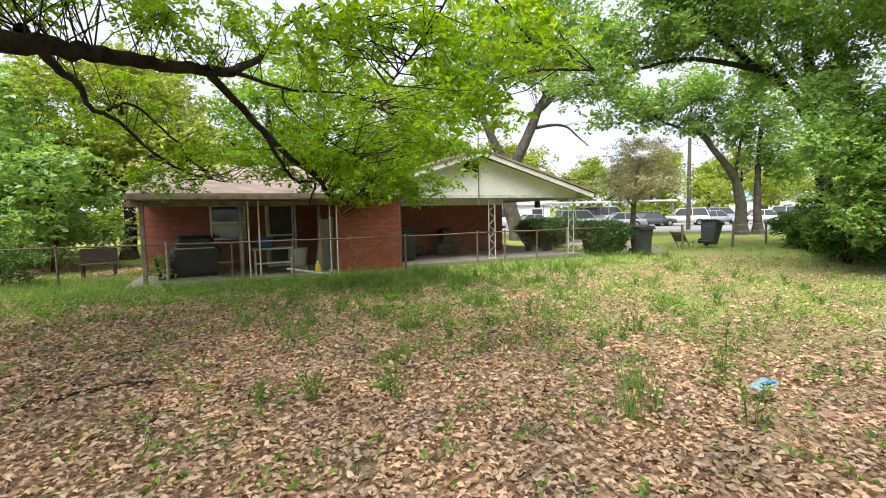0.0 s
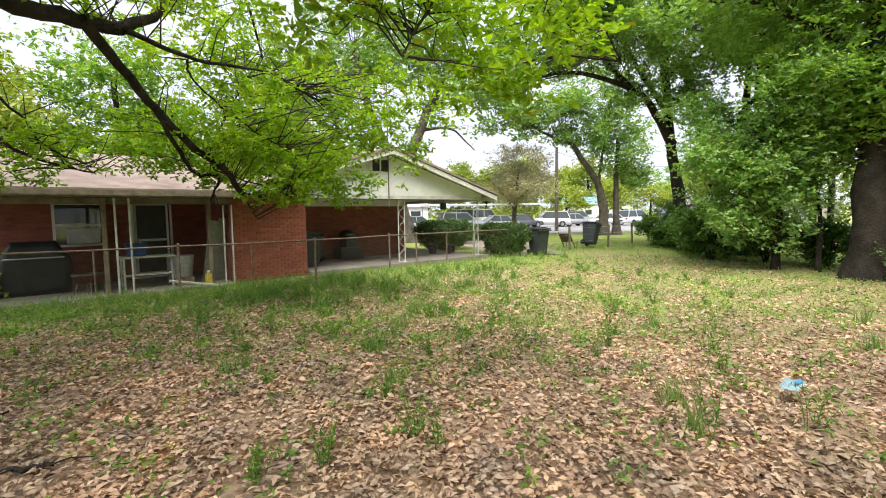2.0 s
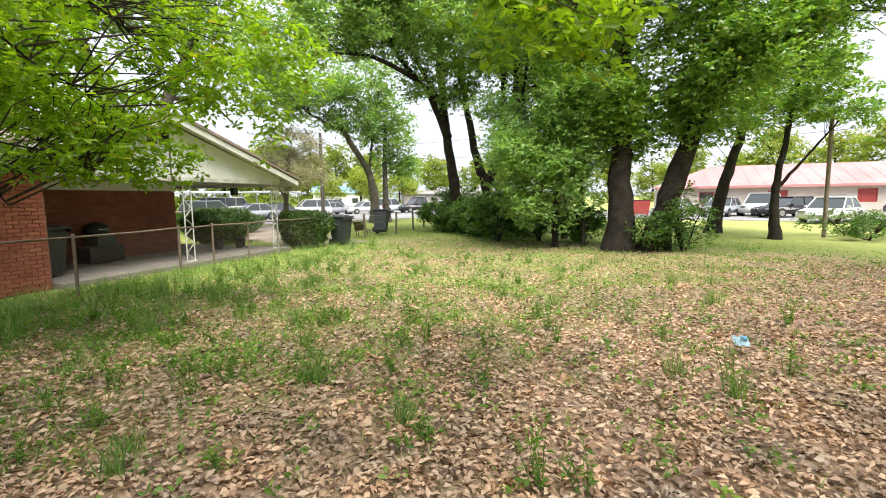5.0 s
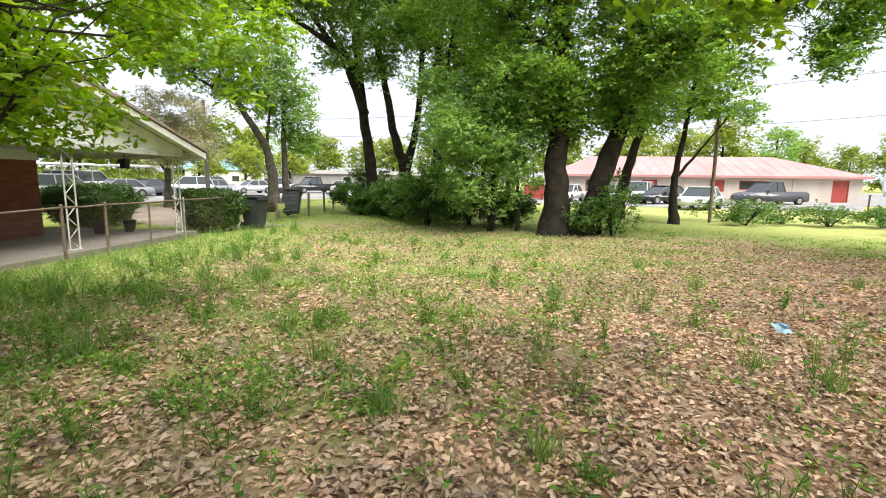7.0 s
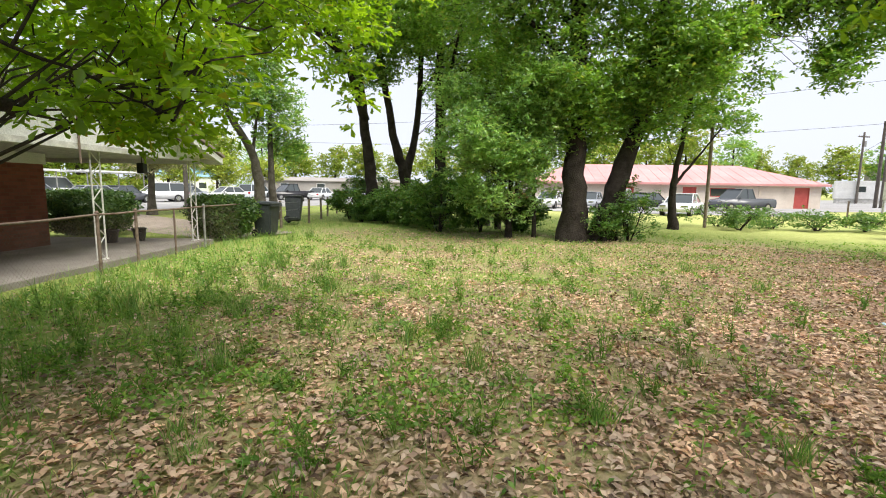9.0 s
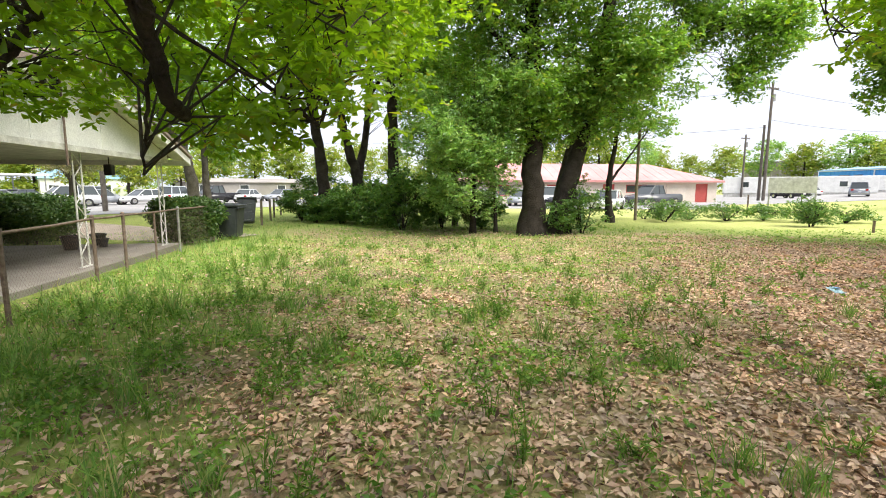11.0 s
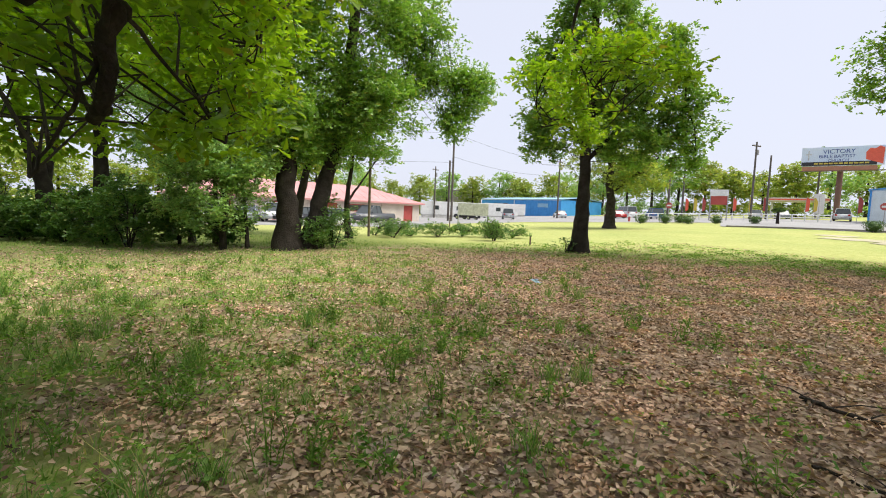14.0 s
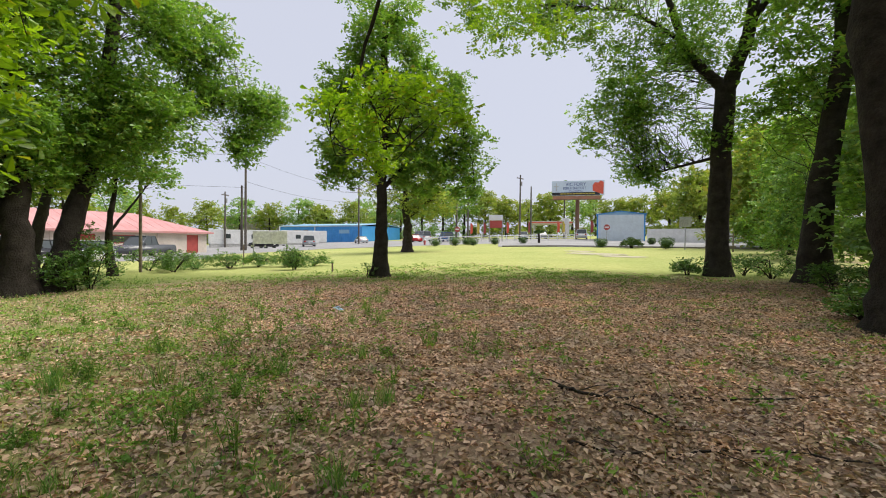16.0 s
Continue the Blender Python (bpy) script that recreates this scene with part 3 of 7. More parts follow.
door = part("door", box(DOOR[0] + 0.02, BACK + 0.08, DOOR[2], DOOR[1] - 0.02, BACK + 0.12, DOOR[3]), M_GREYBIN, house, "dark patio door with screen door frame")
part("door_frame", frame_rect(*DOOR, BACK, 0.06, 0.02), M_WHITE, door)
part("screen_frame", frame_rect(DOOR[0] + 0.07, DOOR[1] - 0.07, DOOR[2] + 0.1, DOOR[3] - 0.07, BACK + 0.07, 0.05, 0.02), M_WHITE, door)
part("rail", box(DOOR[0] + 0.07, BACK + 0.03, 1.05, DOOR[1] - 0.07, BACK + 0.07, 1.11), M_WHITE, door)
part("door_handle", box(DOOR[0] + 0.1, BACK + 0.0, 1.0, DOOR[0] + 0.14, BACK + 0.03, 1.12, 0.008), M_CHROME, door)

# patio posts
for x, y, m, w in ((-6.84, -0.3, M_WOOD, 0.1), (-4.62, -0.16, M_WOOD, 0.09), (-2.55, -0.1, M_WOOD, 0.09)):
    part("patio_post", box(x, y, 0.05, x + w, y + w, 2.11, 0.01), m, house, "weathered wooden patio post")
for x in (-4.38, -4.12):
    part("patio_pipe", rod(bmesh.new(), (x, -0.2, 0.05), (x, -0.2, 2.11), 0.022), M_DIRTY_WHITE, house, "thin white pipe post")


def lattice_post(x, y, z0, z1, w=0.24):
    """A wrought iron lattice post: two rails with zigzag bars."""
    post = part("lattice_post", rod(rod(bmesh.new(), (x - w / 2, y, z0), (x - w / 2, y, z1), 0.016), (x + w / 2, y, z0), (x + w / 2, y, z1), 0.016), M_DIRTY_WHITE, house, "white wrought iron lattice post", at=None)
    n = 9
    for i in range(n):
        a, b = z0 + (z1 - z0) * i / n, z0 + (z1 - z0) * (i + 1) / n
        s = w / 2 if i % 2 else -w / 2
        part("bar", rod(bmesh.new(), (x - s, y, a), (x + s, y, b), 0.010, 6), M_DIRTY_WHITE, post)
    part("foot", box(x - w / 2 - 0.03, y - 0.03, z0 - 0.005, x + w / 2 + 0.03, y + 0.03, z0 + 0.02), M_DIRTY_WHITE, post)
    return post


SLAB = 0.12
lattice_post(3.22, 0.0, SLAB, EAVE - 0.12)
lattice_post(6.55, 0.0, SLAB, EAVE - 0.12)
lattice_post(6.55, 5.2, SLAB, EAVE - 0.05)

# floors and drive
part("carport_slab", box(0.0, -0.25, -0.1, 7.0, 2.75, SLAB, 0.015), M_CONCRETE, house, "grey concrete carport slab")
part("carport_slab", box(5.3, 2.75, -0.1, 7.0, 11.0, SLAB - 0.004, 0.01), M_CONCRETE, house)
part("patio_slab", box(-7.25, -0.5, -0.1, -2.02, BACK, 0.05, 0.015), M_CONCRETE, house, "grey concrete patio slab")

# pipe and aerial
part("aerial_mast", rod(bmesh.new(), (GX + 0.03, -0.2, 1.9), (GX + 0.03, -0.2, 5.6), 0.018), M_RUST, house, "thin rusty aerial mast")
for dz, w in ((5.5, 0.9), (5.25, 0.7), (5.0, 1.1)):
    part("aerial_arm", rod(bmesh.new(), (GX + 0.03 - w, -0.2, dz), (GX + 0.03 + w, -0.2, dz + 0.06), 0.008, 6), M_GALV, house)

# lantern under the carport
lan = part("hanging_lantern", rod(bmesh.new(), (5.5, 0.6, EAVE - 0.06), (5.5, 0.6, EAVE - 0.22), 0.01), M_BLACK, house, "black lantern hanging from the carport ceiling")
part("lantern_body", box(5.42, 0.52, EAVE - 0.46, 5.58, 0.68, EAVE - 0.22, 0.02), M_BLACK, lan)

# ---- chain link fence ----
fence = thing("chain_link_fence", pose(0, 0, 0), "rusty chain link fence with steel posts and top rail", "fence")
FH = 1.04


def build_fence():
    wires, rails = [], []
    for k, ((ax, ay), (bx, by)) in enumerate(zip(FENCE[:-1], FENCE[1:])):
        L = math.hypot(bx - ax, by - ay)
        v, f = tube_arrays([(ax, ay, FH), ((ax + bx) / 2, (ay + by) / 2, FH - 0.012), (bx, by, FH)], [0.02] * 3, 8)
        part("top_rail", big_mesh("top_rail", v, f, M_RUST, True), M_RUST, fence, "rusty pipe top rail" if k == 0 else "")
        step, h = 0.075, FH - 0.08
        for d in (-1, 1):
            for i in range(int((L + h) / step)):
                s0 = i * step - (h if d > 0 else 0)
                p = [(s0 + d * t * h, 0.05 + t * h) for t in (0.0, 1.0)]
                q = []
                for s, z in p:
                    q.append([s, z])
                (s1, z1), (s2, z2) = q
                for e in (0, 1):
                    s, z = q[e]
                    o = q[1 - e]
                    c = min(max(s, 0.0), L)
                    if c != s and o[0] != s:
                        q[e] = [c, z + (o[1] - z) * (c - s) / (o[0] - s)]
                if not (0 <= q[0][0] <= L and 0 <= q[1][0] <= L) or abs(q[0][0] - q[1][0]) < 0.02:
                    continue
                w = [(ax + (bx - ax) * s / L, ay + (by - ay) * s / L, z) for s, z in q]
                wires.append(tube_arrays(w, [0.0011, 0.0011], 3))
    v, f = joined(wires)
    ob = part("wire_netting", big_mesh("wire_netting", v, f, M_RUST), M_RUST, fence, "thin weathered wire netting")
    tagged(ob, kind="stuff")
    for i, (x, y) in enumerate(FENCE):
        bm = rod(bmesh.new(), (x, y, -0.05), (x, y, FH + 0.03), 0.028, 10)
        bmesh.ops.create_uvsphere(bm, u_segments=10, v_segments=6, radius=0.034, matrix=Matrix.Translation((x, y, FH + 0.03)))
        part("post", bm, M_GALV if i in (2, 7) else M_RUST, fence)
    for t in (0.5,):
        for i in (2, 3, 6):
            x, y = FENCE[i][0] * (1 - t) + FENCE[i + 1][0] * t, FENCE[i][1] * (1 - t) + FENCE[i + 1][1] * t
            part("post", rod(bmesh.new(), (x, y, -0.05), (x, y, FH), 0.022, 8), M_RUST, fence)


build_fence()

# ---- trees ----
PATH = np.array([(METRES * r[1], METRES * r[2], EYE) for r in ROWS])


def polar(a, r):
    """A place by compass angle and distance from the end of the path."""
    return MID[0] + r * math.sin(radians(a)), MID[1] + r * math.cos(radians(a))


def tree(label, base, trunks, limbs, blobs, leaf, mat, bark=None, size=0.13, per=60, spread=0.42, seed=1, fine=False, width=0.45, droop=0.1, twig=0.005, name="tree", gap=0.0, reach=4.5, dense=1.0, upper=()):
    """trunks and limbs: (points relative to the base, radius at foot, radius at tip). blobs: (middle, radii, clumps)."""
    rng = np.random.default_rng(seed)
    bark = bark or M_BARK
    bz = gz(*base)
    root = thing(name, pose(base[0], base[1], bz), label, "tree")
    wood = []
    for k, (pts, r0, r1) in enumerate(trunks):
        p = smooth_path(pts, 6)
        p[1:-1] += rng.normal(0, r0 * 0.06, (len(p) - 2, 3)) * (1, 1, 0.3)
        t = np.linspace(0, 1, len(p))
        r = r0 + (r1 - r0) * t ** 0.8
        if pts[0][2] < 0.3:
            r = r * (1 + 0.4 * np.exp(-np.maximum(p[:, 2], 0) / 0.28))
            p[0][2] = -0.15
        part("trunk", tube_mesh("trunk", p, r, bark, 12, 0.05, rng), bark, root, "dark furrowed trunk" if k == 0 else "")
        wood.append(p)
    for k, (pts, r0, r1) in enumerate(limbs):
        p = smooth_path(pts, 6)
        p[1:-1] += rng.normal(0, min(max(r0 * 0.12, 0.010), 0.016), (len(p) - 2, 3))
        r = r0 + (r1 - r0) * np.linspace(0, 1, len(p)) ** 0.8
        part("limb", tube_mesh("limb", p, r, bark, 10, 0.03, rng), bark, root)
        wood.append(p)
    wood = np.concatenate(wood)
    cs, tw = [], []
    for mid, rad, n in blobs:
        u = unit(rng.standard_normal((n, 3))) * (rng.uniform(0.25, 1.0, (n, 1)) ** 0.55)
        c = np.array(mid) + u * np.array(rad) * (1 + 0.15 * rng.standard_normal((n, 1)))
        hole = np.array([noise.noise(Vector(p) * 0.75 / max(0.5, spread * 2) + Vector((seed * 7.3, 0, 0))) for p in c])
        cs.append(c[hole > -0.27])
    cs = np.concatenate(cs)
    for c in cs:
        d = np.linalg.norm(wood - c, axis=1) + 0.6 * np.maximum(wood[:, 2] - c[2], 0)
        near = np.argsort(d)[:14]
        w = wood[near[d[near] < d[near[0]] * 1.25 + 0.35][rng.integers(0, max(1, np.sum(d[near] < d[near[0]] * 1.25 + 0.35)))]]
        L = np.linalg.norm(c - w)
        if twig and 0.25 < L < reach:
            m1 = w + (c - w) * 0.4 + rng.normal(0, 0.08 * L, 3) + (0, 0, 0.10 * L)
            m2 = w + (c - w) * 0.75 + rng.normal(0, 0.06 * L, 3) + (0, 0, 0.06 * L)
            r = twig * (0.8 + 0.35 * L)
            tw.append(tube_arrays([w, m1, m2, c], [r * 1.5, r, r * 0.7, r * 0.3], 4))
    if tw:
        v, f = joined(tw)
        tagged(part("twig", big_mesh("twig", v, f, M_TWIG, True), M_TWIG, root, "thin dark twigs"), kind="stuff")
    v, f = spray_arrays(cs, per * dense * 1.22, spread, size * (1.0 if fine else 0.98), rng, width * 1.12, droop, fine)
    origin = np.array((base[0], base[1], bz))
    if gap:
        far = np.min(np.linalg.norm((v[:, 0] + origin)[:, None] - PATH[None], axis=2), axis=1)
        v = v[far > gap]
    v, f = leaf_mesh(v[v[:, 0, 2] > 0.12], f)
    tagged(part("crown", big_mesh("crown", v, f, leaf), leaf, root, "crown of many small leaves"), kind="stuff")
    # coarse crown top out of view, added to shade the ground below
    if upper:
        cs = np.concatenate([np.array(mid) + unit(rng.standard_normal((n, 3))) * (rng.uniform(0.1, 1.0, (n, 1)) ** 0.5) * np.array(rad) for mid, rad, n in upper])
        v, f = leaf_mesh(*spray_arrays(cs, 30, 0.6, 0.20, rng, 0.5))
        tagged(part("upper_crown", big_mesh("upper_crown", v, f, leaf), leaf, root, "unseen high crown of small leaves, added for shade"), kind="stuff")
    return root


def shrub(label, base, rad, n, leaf, size=0.1, per=70, seed=1, name="shrub", spread=0.2, twig=0.008):
    """A low bush: several stems and a loose mass of leaves."""
    rng = np.random.default_rng(seed)
    stems = []
    for i in range(5):
        a = rng.uniform(0, 2 * np.pi)
        stems.append(([(0.05 * math.cos(a), 0.05 * math.sin(a), 0.0), (rad[0] * 0.3 * math.cos(a), rad[1] * 0.3 * math.sin(a), rad[2] * 0.8), (rad[0] * 0.55 * math.cos(a), rad[1] * 0.55 * math.sin(a), rad[2] * 1.5)], 0.025, 0.008))
    return tree(label, base, stems[:1], stems[1:], [((0, 0, rad[2]), rad, n)], leaf, None, None, size * 0.85, per, spread, seed, name=name, twig=twig, dense=1.5)


def rel(base, pts):
    z = gz(*base)
    return [(x - base[0], y - base[1], h - z) for x, y, h in pts]


# the great oak whose low limb reaches over the yard
B = (-8.8, 1.5)
oak_limb = rel(B, [(-8.6, 1.8, 3.2), (-7.6, 2.8, 3.5), (-6.2, 4.0, 3.5), (-5.2, 5.0, 3.62), (-4.62, 5.8, 3.75), (-4.48, 6.6, 3.91), (-4.11, 7.3, 3.98), (-3.48, 8.03, 4.1)])
near_limbs = [
    (oak_limb, 0.17, 0.085),
    (rel(B, [(-3.48, 8.03, 4.1), (-3.15, 8.5, 4.5), (-2.9, 9.0, 5.2), (-2.3, 9.9, 6.0)]), 0.085, 0.02),
    (rel(B, [(-3.75, 7.65, 4.05), (-3.44, 8.9, 3.40), (-2.95, 9.4, 2.78), (-2.62, 9.62, 2.55), (-2.35, 9.75, 2.1), (-2.05, 9.9, 2.0)]), 0.07, 0.042),
    (rel(B, [(-3.48, 8.03, 4.1), (-2.7, 8.6, 3.95), (-1.8, 9.2, 4.0), (-1.0, 9.6, 3.7)]), 0.04, 0.01),
    (rel(B, [(-4.95, 5.7, 3.95), (-5.24, 6.6, 3.74), (-5.43, 7.2, 3.71), (-5.88, 8.0, 3.57), (-5.83, 8.6, 3.45), (-5.72, 9.2, 3.06), (-5.3, 9.8, 2.63), (-4.68, 10.2, 2.45)]), 0.07, 0.014),
    (rel(B, [(-5.87, 8.4, 3.6), (-5.68, 8.8, 3.79), (-5.27, 9.4, 3.21), (-5.12, 9.8, 2.8), (-4.6, 10.4, 2.5)]), 0.032, 0.008),
    (rel(B, [(-2.83, 8.6, 3.94), (-2.75, 8.6, 3.64), (-2.2, 8.8, 3.15), (-1.41, 9.0, 2.64)]), 0.02, 0.006),
    (rel(B, [(-3.42, 8.95, 3.38), (-3.15, 9.5, 2.62), (-3.0, 9.78, 2.4), (-2.75, 10.2, 2.38), (-2.95, 10.43, 1.95), (-2.8, 10.97, 1.91)]), 0.04, 0.014),
    (rel(B, [(-2.85, 9.48, 2.7), (-2.45, 9.75, 2.3), (-2.3, 9.95, 1.95), (-2.12, 10.2, 1.62)]), 0.022, 0.008),
    (rel(B, [(-2.75, 9.54, 2.62), (-2.67, 9.54, 2.44), (-2.01, 9.33, 2.2), (-1.5, 9.2, 1.98)]), 0.018, 0.006),
    (rel(B, [(-2.3, 9.9, 6.0), (-2.0, 11.2, 4.9), (-1.8, 11.9, 3.4), (-1.5, 12.3, 2.4)]), 0.03, 0.008),
    (rel(B, [(-2.0, 11.2, 4.9), (-2.8, 11.4, 3.6), (-3.3, 11.7, 2.6)]), 0.02, 0.006),
    (rel(B, [(0.3, 4.9, 4.2), (1.0, 5.0, 3.4), (1.5, 4.6, 3.0)]), 0.014, 0.005),
    (rel(B, [(0.3, 4.9, 4.2), (-0.2, 5.0, 3.4), (-0.5, 4.6, 2.9)]), 0.014, 0.005),
    (rel(B, [(-5.0, 4.8, 8.6), (-3.0, 5.4, 7.4), (-1.2, 5.2, 5.6), (0.3, 4.9, 4.2), (0.7, 4.6, 3.6)]), 0.07, 0.01),
    (rel(B, [(-8.3, 1.6, 7.0), (-5.5, 1.0, 10.0), (-1.5, -0.5, 11.0), (1.2, -1.2, 9.8)]), 0.14, 0.03),
    (rel(B, [(-8.5, 1.6, 6.0), (-7.2, 3.2, 8.0), (-5.0, 5.0, 8.6), (-3.5, 8.0, 8.2)]), 0.16, 0.03),
]
LOW_CROWN = [((4.8, 12.1, 2.95), (1.3, 1.1, 0.8), 34),
             ((4.0, 12.7, 2.8), (1.0, 0.8, 0.7), 22),
             ((5.7, 11.9, 3.4), (1.1, 1.0, 0.7), 24),
             ((5.0, 11.2, 3.7), (1.2, 1.0, 0.6), 22),
             ((4.9, 13.2, 2.35), (0.8, 0.5, 0.4), 18),
             ((3.2, 11.6, 3.1), (0.8, 0.7, 0.7), 30),
             ((3.7, 11.7, 2.2), (0.6, 0.5, 0.4), 15),
             ((1.7, 10.2, 4.6), (1.5, 1.3, 0.5), 50),
             ((0.8, 12.4, 2.9), (1.3, 0.8, 0.6), 34),
             ((-1.0, 11.8, 3.9), (1.4, 1.0, 0.6), 30),
             ((-0.6, 12.8, 2.55), (1.3, 0.5, 0.3), 26),
             ((0.6, 7.6, 4.6), (1.8, 1.8, 0.6), 70),
             ((2.6, 12.6, 2.9), (1.0, 0.8, 0.9), 44),
             ((3.4, 12.3, 4.2), (1.3, 1.1, 0.9), 46),
             ((5.6, 6.9, 3.05), (0.7, 0.6, 0.5), 26),
             ((6.4, 7.4, 3.4), (0.6, 0.5, 0.5), 15),
             ((5.0, 7.3, 3.6), (0.7, 0.6, 0.4), 24),
             ((4.4, 7.0, 3.2), (0.5, 0.5, 0.4), 16),
             ((2.0, 8.0, 6.4), (3.0, 3.2, 0.8), 64),
             ((-0.3, 4.0, 8.0), (3.5, 4.0, 1.2), 90),
             ((7.2, 1.4, 8.2), (2.4, 2.0, 1.8), 110),
             ((3.6, 14.2, 3.0), (1.1, 1.1, 1.2), 70),
             ((2.9, 13.2, 4.6), (1.4, 1.4, 0.8), 50),
             ((-1.5, 9.0, 5.2), (1.6, 2.0, 0.7), 45)]
# both lists: leaf masses above the view, placed to darken the near ground
OAK_SHADE_TOP = [((-1.0, 1.5, 10.5), (4.5, 4.2, 1.6), 170), ((2.4, 3.6, 9.5), (3.6, 3.4, 1.2), 150), ((4.4, -0.8, 10.0), (3.4, 3.0, 1.2), 120), ((-2.5, 6.5, 9.0), (3.6, 3.4, 1.3), 120), ((-3.0, -2.5, 10.0), (3.6, 3.4, 1.3), 90)]
HIGH_SHADE_CROWN = [((-1.0, 2.0, 10.5), (4.0, 3.6, 1.5), 260), ((-1.5, 5.5, 9.8), (3.2, 2.8, 1.3), 140), ((1.2, -0.6, 11.5), (3.2, 2.8, 1.6), 80)]
tree("great oak with a heavy low limb over the leafy yard", B, [([(0, 0, 0), (0.1, 0, 1.8), (0.3, 0.1, 6.0), (0.4, 0.4, 9.5)], 0.56, 0.25)], near_limbs,
     [((x + 3.46, y - 3.9, z), r, n) for (x, y, z), r, n in LOW_CROWN], M_LEAF_NEAR, None, None, 0.10, 62, 0.23, 11, True, 0.42, 0.25, 0.006, gap=1.15, reach=1.9, dense=0.88, upper=OAK_SHADE_TOP)
tree("huge dark oak trunk at the yard's edge", (-5.34, -2.4), [([(0, 0, 0), (0.1, 0, 1.8), (0.55, 0, 6.0), (0.4, 0.4, 10.5)], 0.56, 0.28)],
     [([(0.5, 0.0, 6.5), (-0.8, 1.6, 9.0), (-1.8, 3.6, 10.2)], 0.16, 0.04), ([(0.5, 0.1, 7.0), (1.8, 0.6, 9.4), (2.4, 1.4, 10.4)], 0.14, 0.04)],
     HIGH_SHADE_CROWN, M_LEAF_MID, None, None, 0.17, 60, 0.42, 12)

# the pair of trunks with ivy at the edge of the wood
B = (11.3, 8.5)
tree("tall oak with two dark trunks wrapped in leaves", B,
     [([(0, 0, 0), (0.0, 0.05, 2.0), (0.05, 0.1, 5.0), (0.3, 0.4, 11.0)], 0.45, 0.18), ([(0.55, -0.75, 0), (0.9, -1.2, 2.0), (1.3, -1.9, 5.0), (1.6, -2.6, 11.0)], 0.40, 0.16)],
     [([(1.25, -1.8, 4.4), (2.2, -3.8, 6.0), (2.7, -5.8, 6.9), (2.8, -7.4, 7.1)], 0.15, 0.03), ([(0.05, 0.1, 5.0), (-1.2, 1.6, 6.6), (-2.0, 2.8, 7.2)], 0.12, 0.03), ([(0.1, 0.1, 6.0), (2.0, 1.6, 8.5), (3.0, 2.5, 10)], 0.12, 0.03)],
     # first mass hangs out of view, added to shade the ground before the trunks
     [((-2.5, 0.5, 9.8), (3.0, 3.2, 1.4), 100), ((0.2, 0.2, 6.2), (2.0, 2.2, 2.6), 130), ((1.0, -2.0, 8.5), (2.4, 2.6, 2.8), 130), ((-0.6, 2.0, 8.2), (2.4, 2.4, 2.6), 110), ((0.5, 0.3, 12.0), (3.4, 3.6, 2.4), 130),
      ((2.6, -5.2, 7.4), (1.2, 1.4, 1.2), 60), ((2.8, -7.4, 6.8), (1.0, 1.1, 1.3), 60), ((2.3, -4.6, 9.0), (1.5, 1.8, 1.1), 60), ((2.6, -6.8, 5.4), (0.6, 0.7, 0.6), 20), ((0.6, -2.6, 5.2), (1.4, 1.3, 1.5), 70), ((2.0, -3.6, 5.8), (1.4, 1.3, 1.3), 60), ((-0.6, 0.8, 5.0), (1.3, 1.2, 1.2), 45), ((0.0, 0.0, 3.9), (0.75, 0.8, 1.4), 55), ((1.2, -1.6, 4.2), (0.8, 0.9, 1.6), 55)],
     M_LEAF_MID, None, None, 0.155, 95, 0.44, 21, dense=1.25)
B = (10.9, 10.5)
tree("dense pale green laurel tree beside the dark trunks", B, [([(0, 0, 0), (0.1, 0, 2), (0, 0.1, 4)], 0.10, 0.04), ([(0.6, -0.7, 0), (0.7, -0.6, 1.6), (0.5, -0.4, 3.4)], 0.07, 0.03)], [],
     [((0.0, 0.0, 3.5), (1.7, 1.6, 1.4), 115), ((-1.7, 0.5, 3.0), (0.85, 0.8, 0.8), 36), ((0.2, 1.9, 3.2), (0.9, 0.9, 0.9), 36), ((-1.0, -1.1, 4.4), (0.9, 0.9, 0.7), 34), ((-0.3, 0.3, 1.7), (1.7, 1.6, 1.0), 85), ((-0.6, 0.2, 2.6), (1.7, 1.6, 0.8), 50), ((0.2, -0.7, 3.3), (1.2, 1.1, 1.2), 45), ((0.4, -0.9, 5.2), (1.3, 1.2, 0.9), 50), ((-1.2, 1.3, 4.5), (0.8, 0.8, 0.6), 26)], M_LEAF_LAUREL, None, None, 0.115, 110, 0.32, 22, dense=1.25)

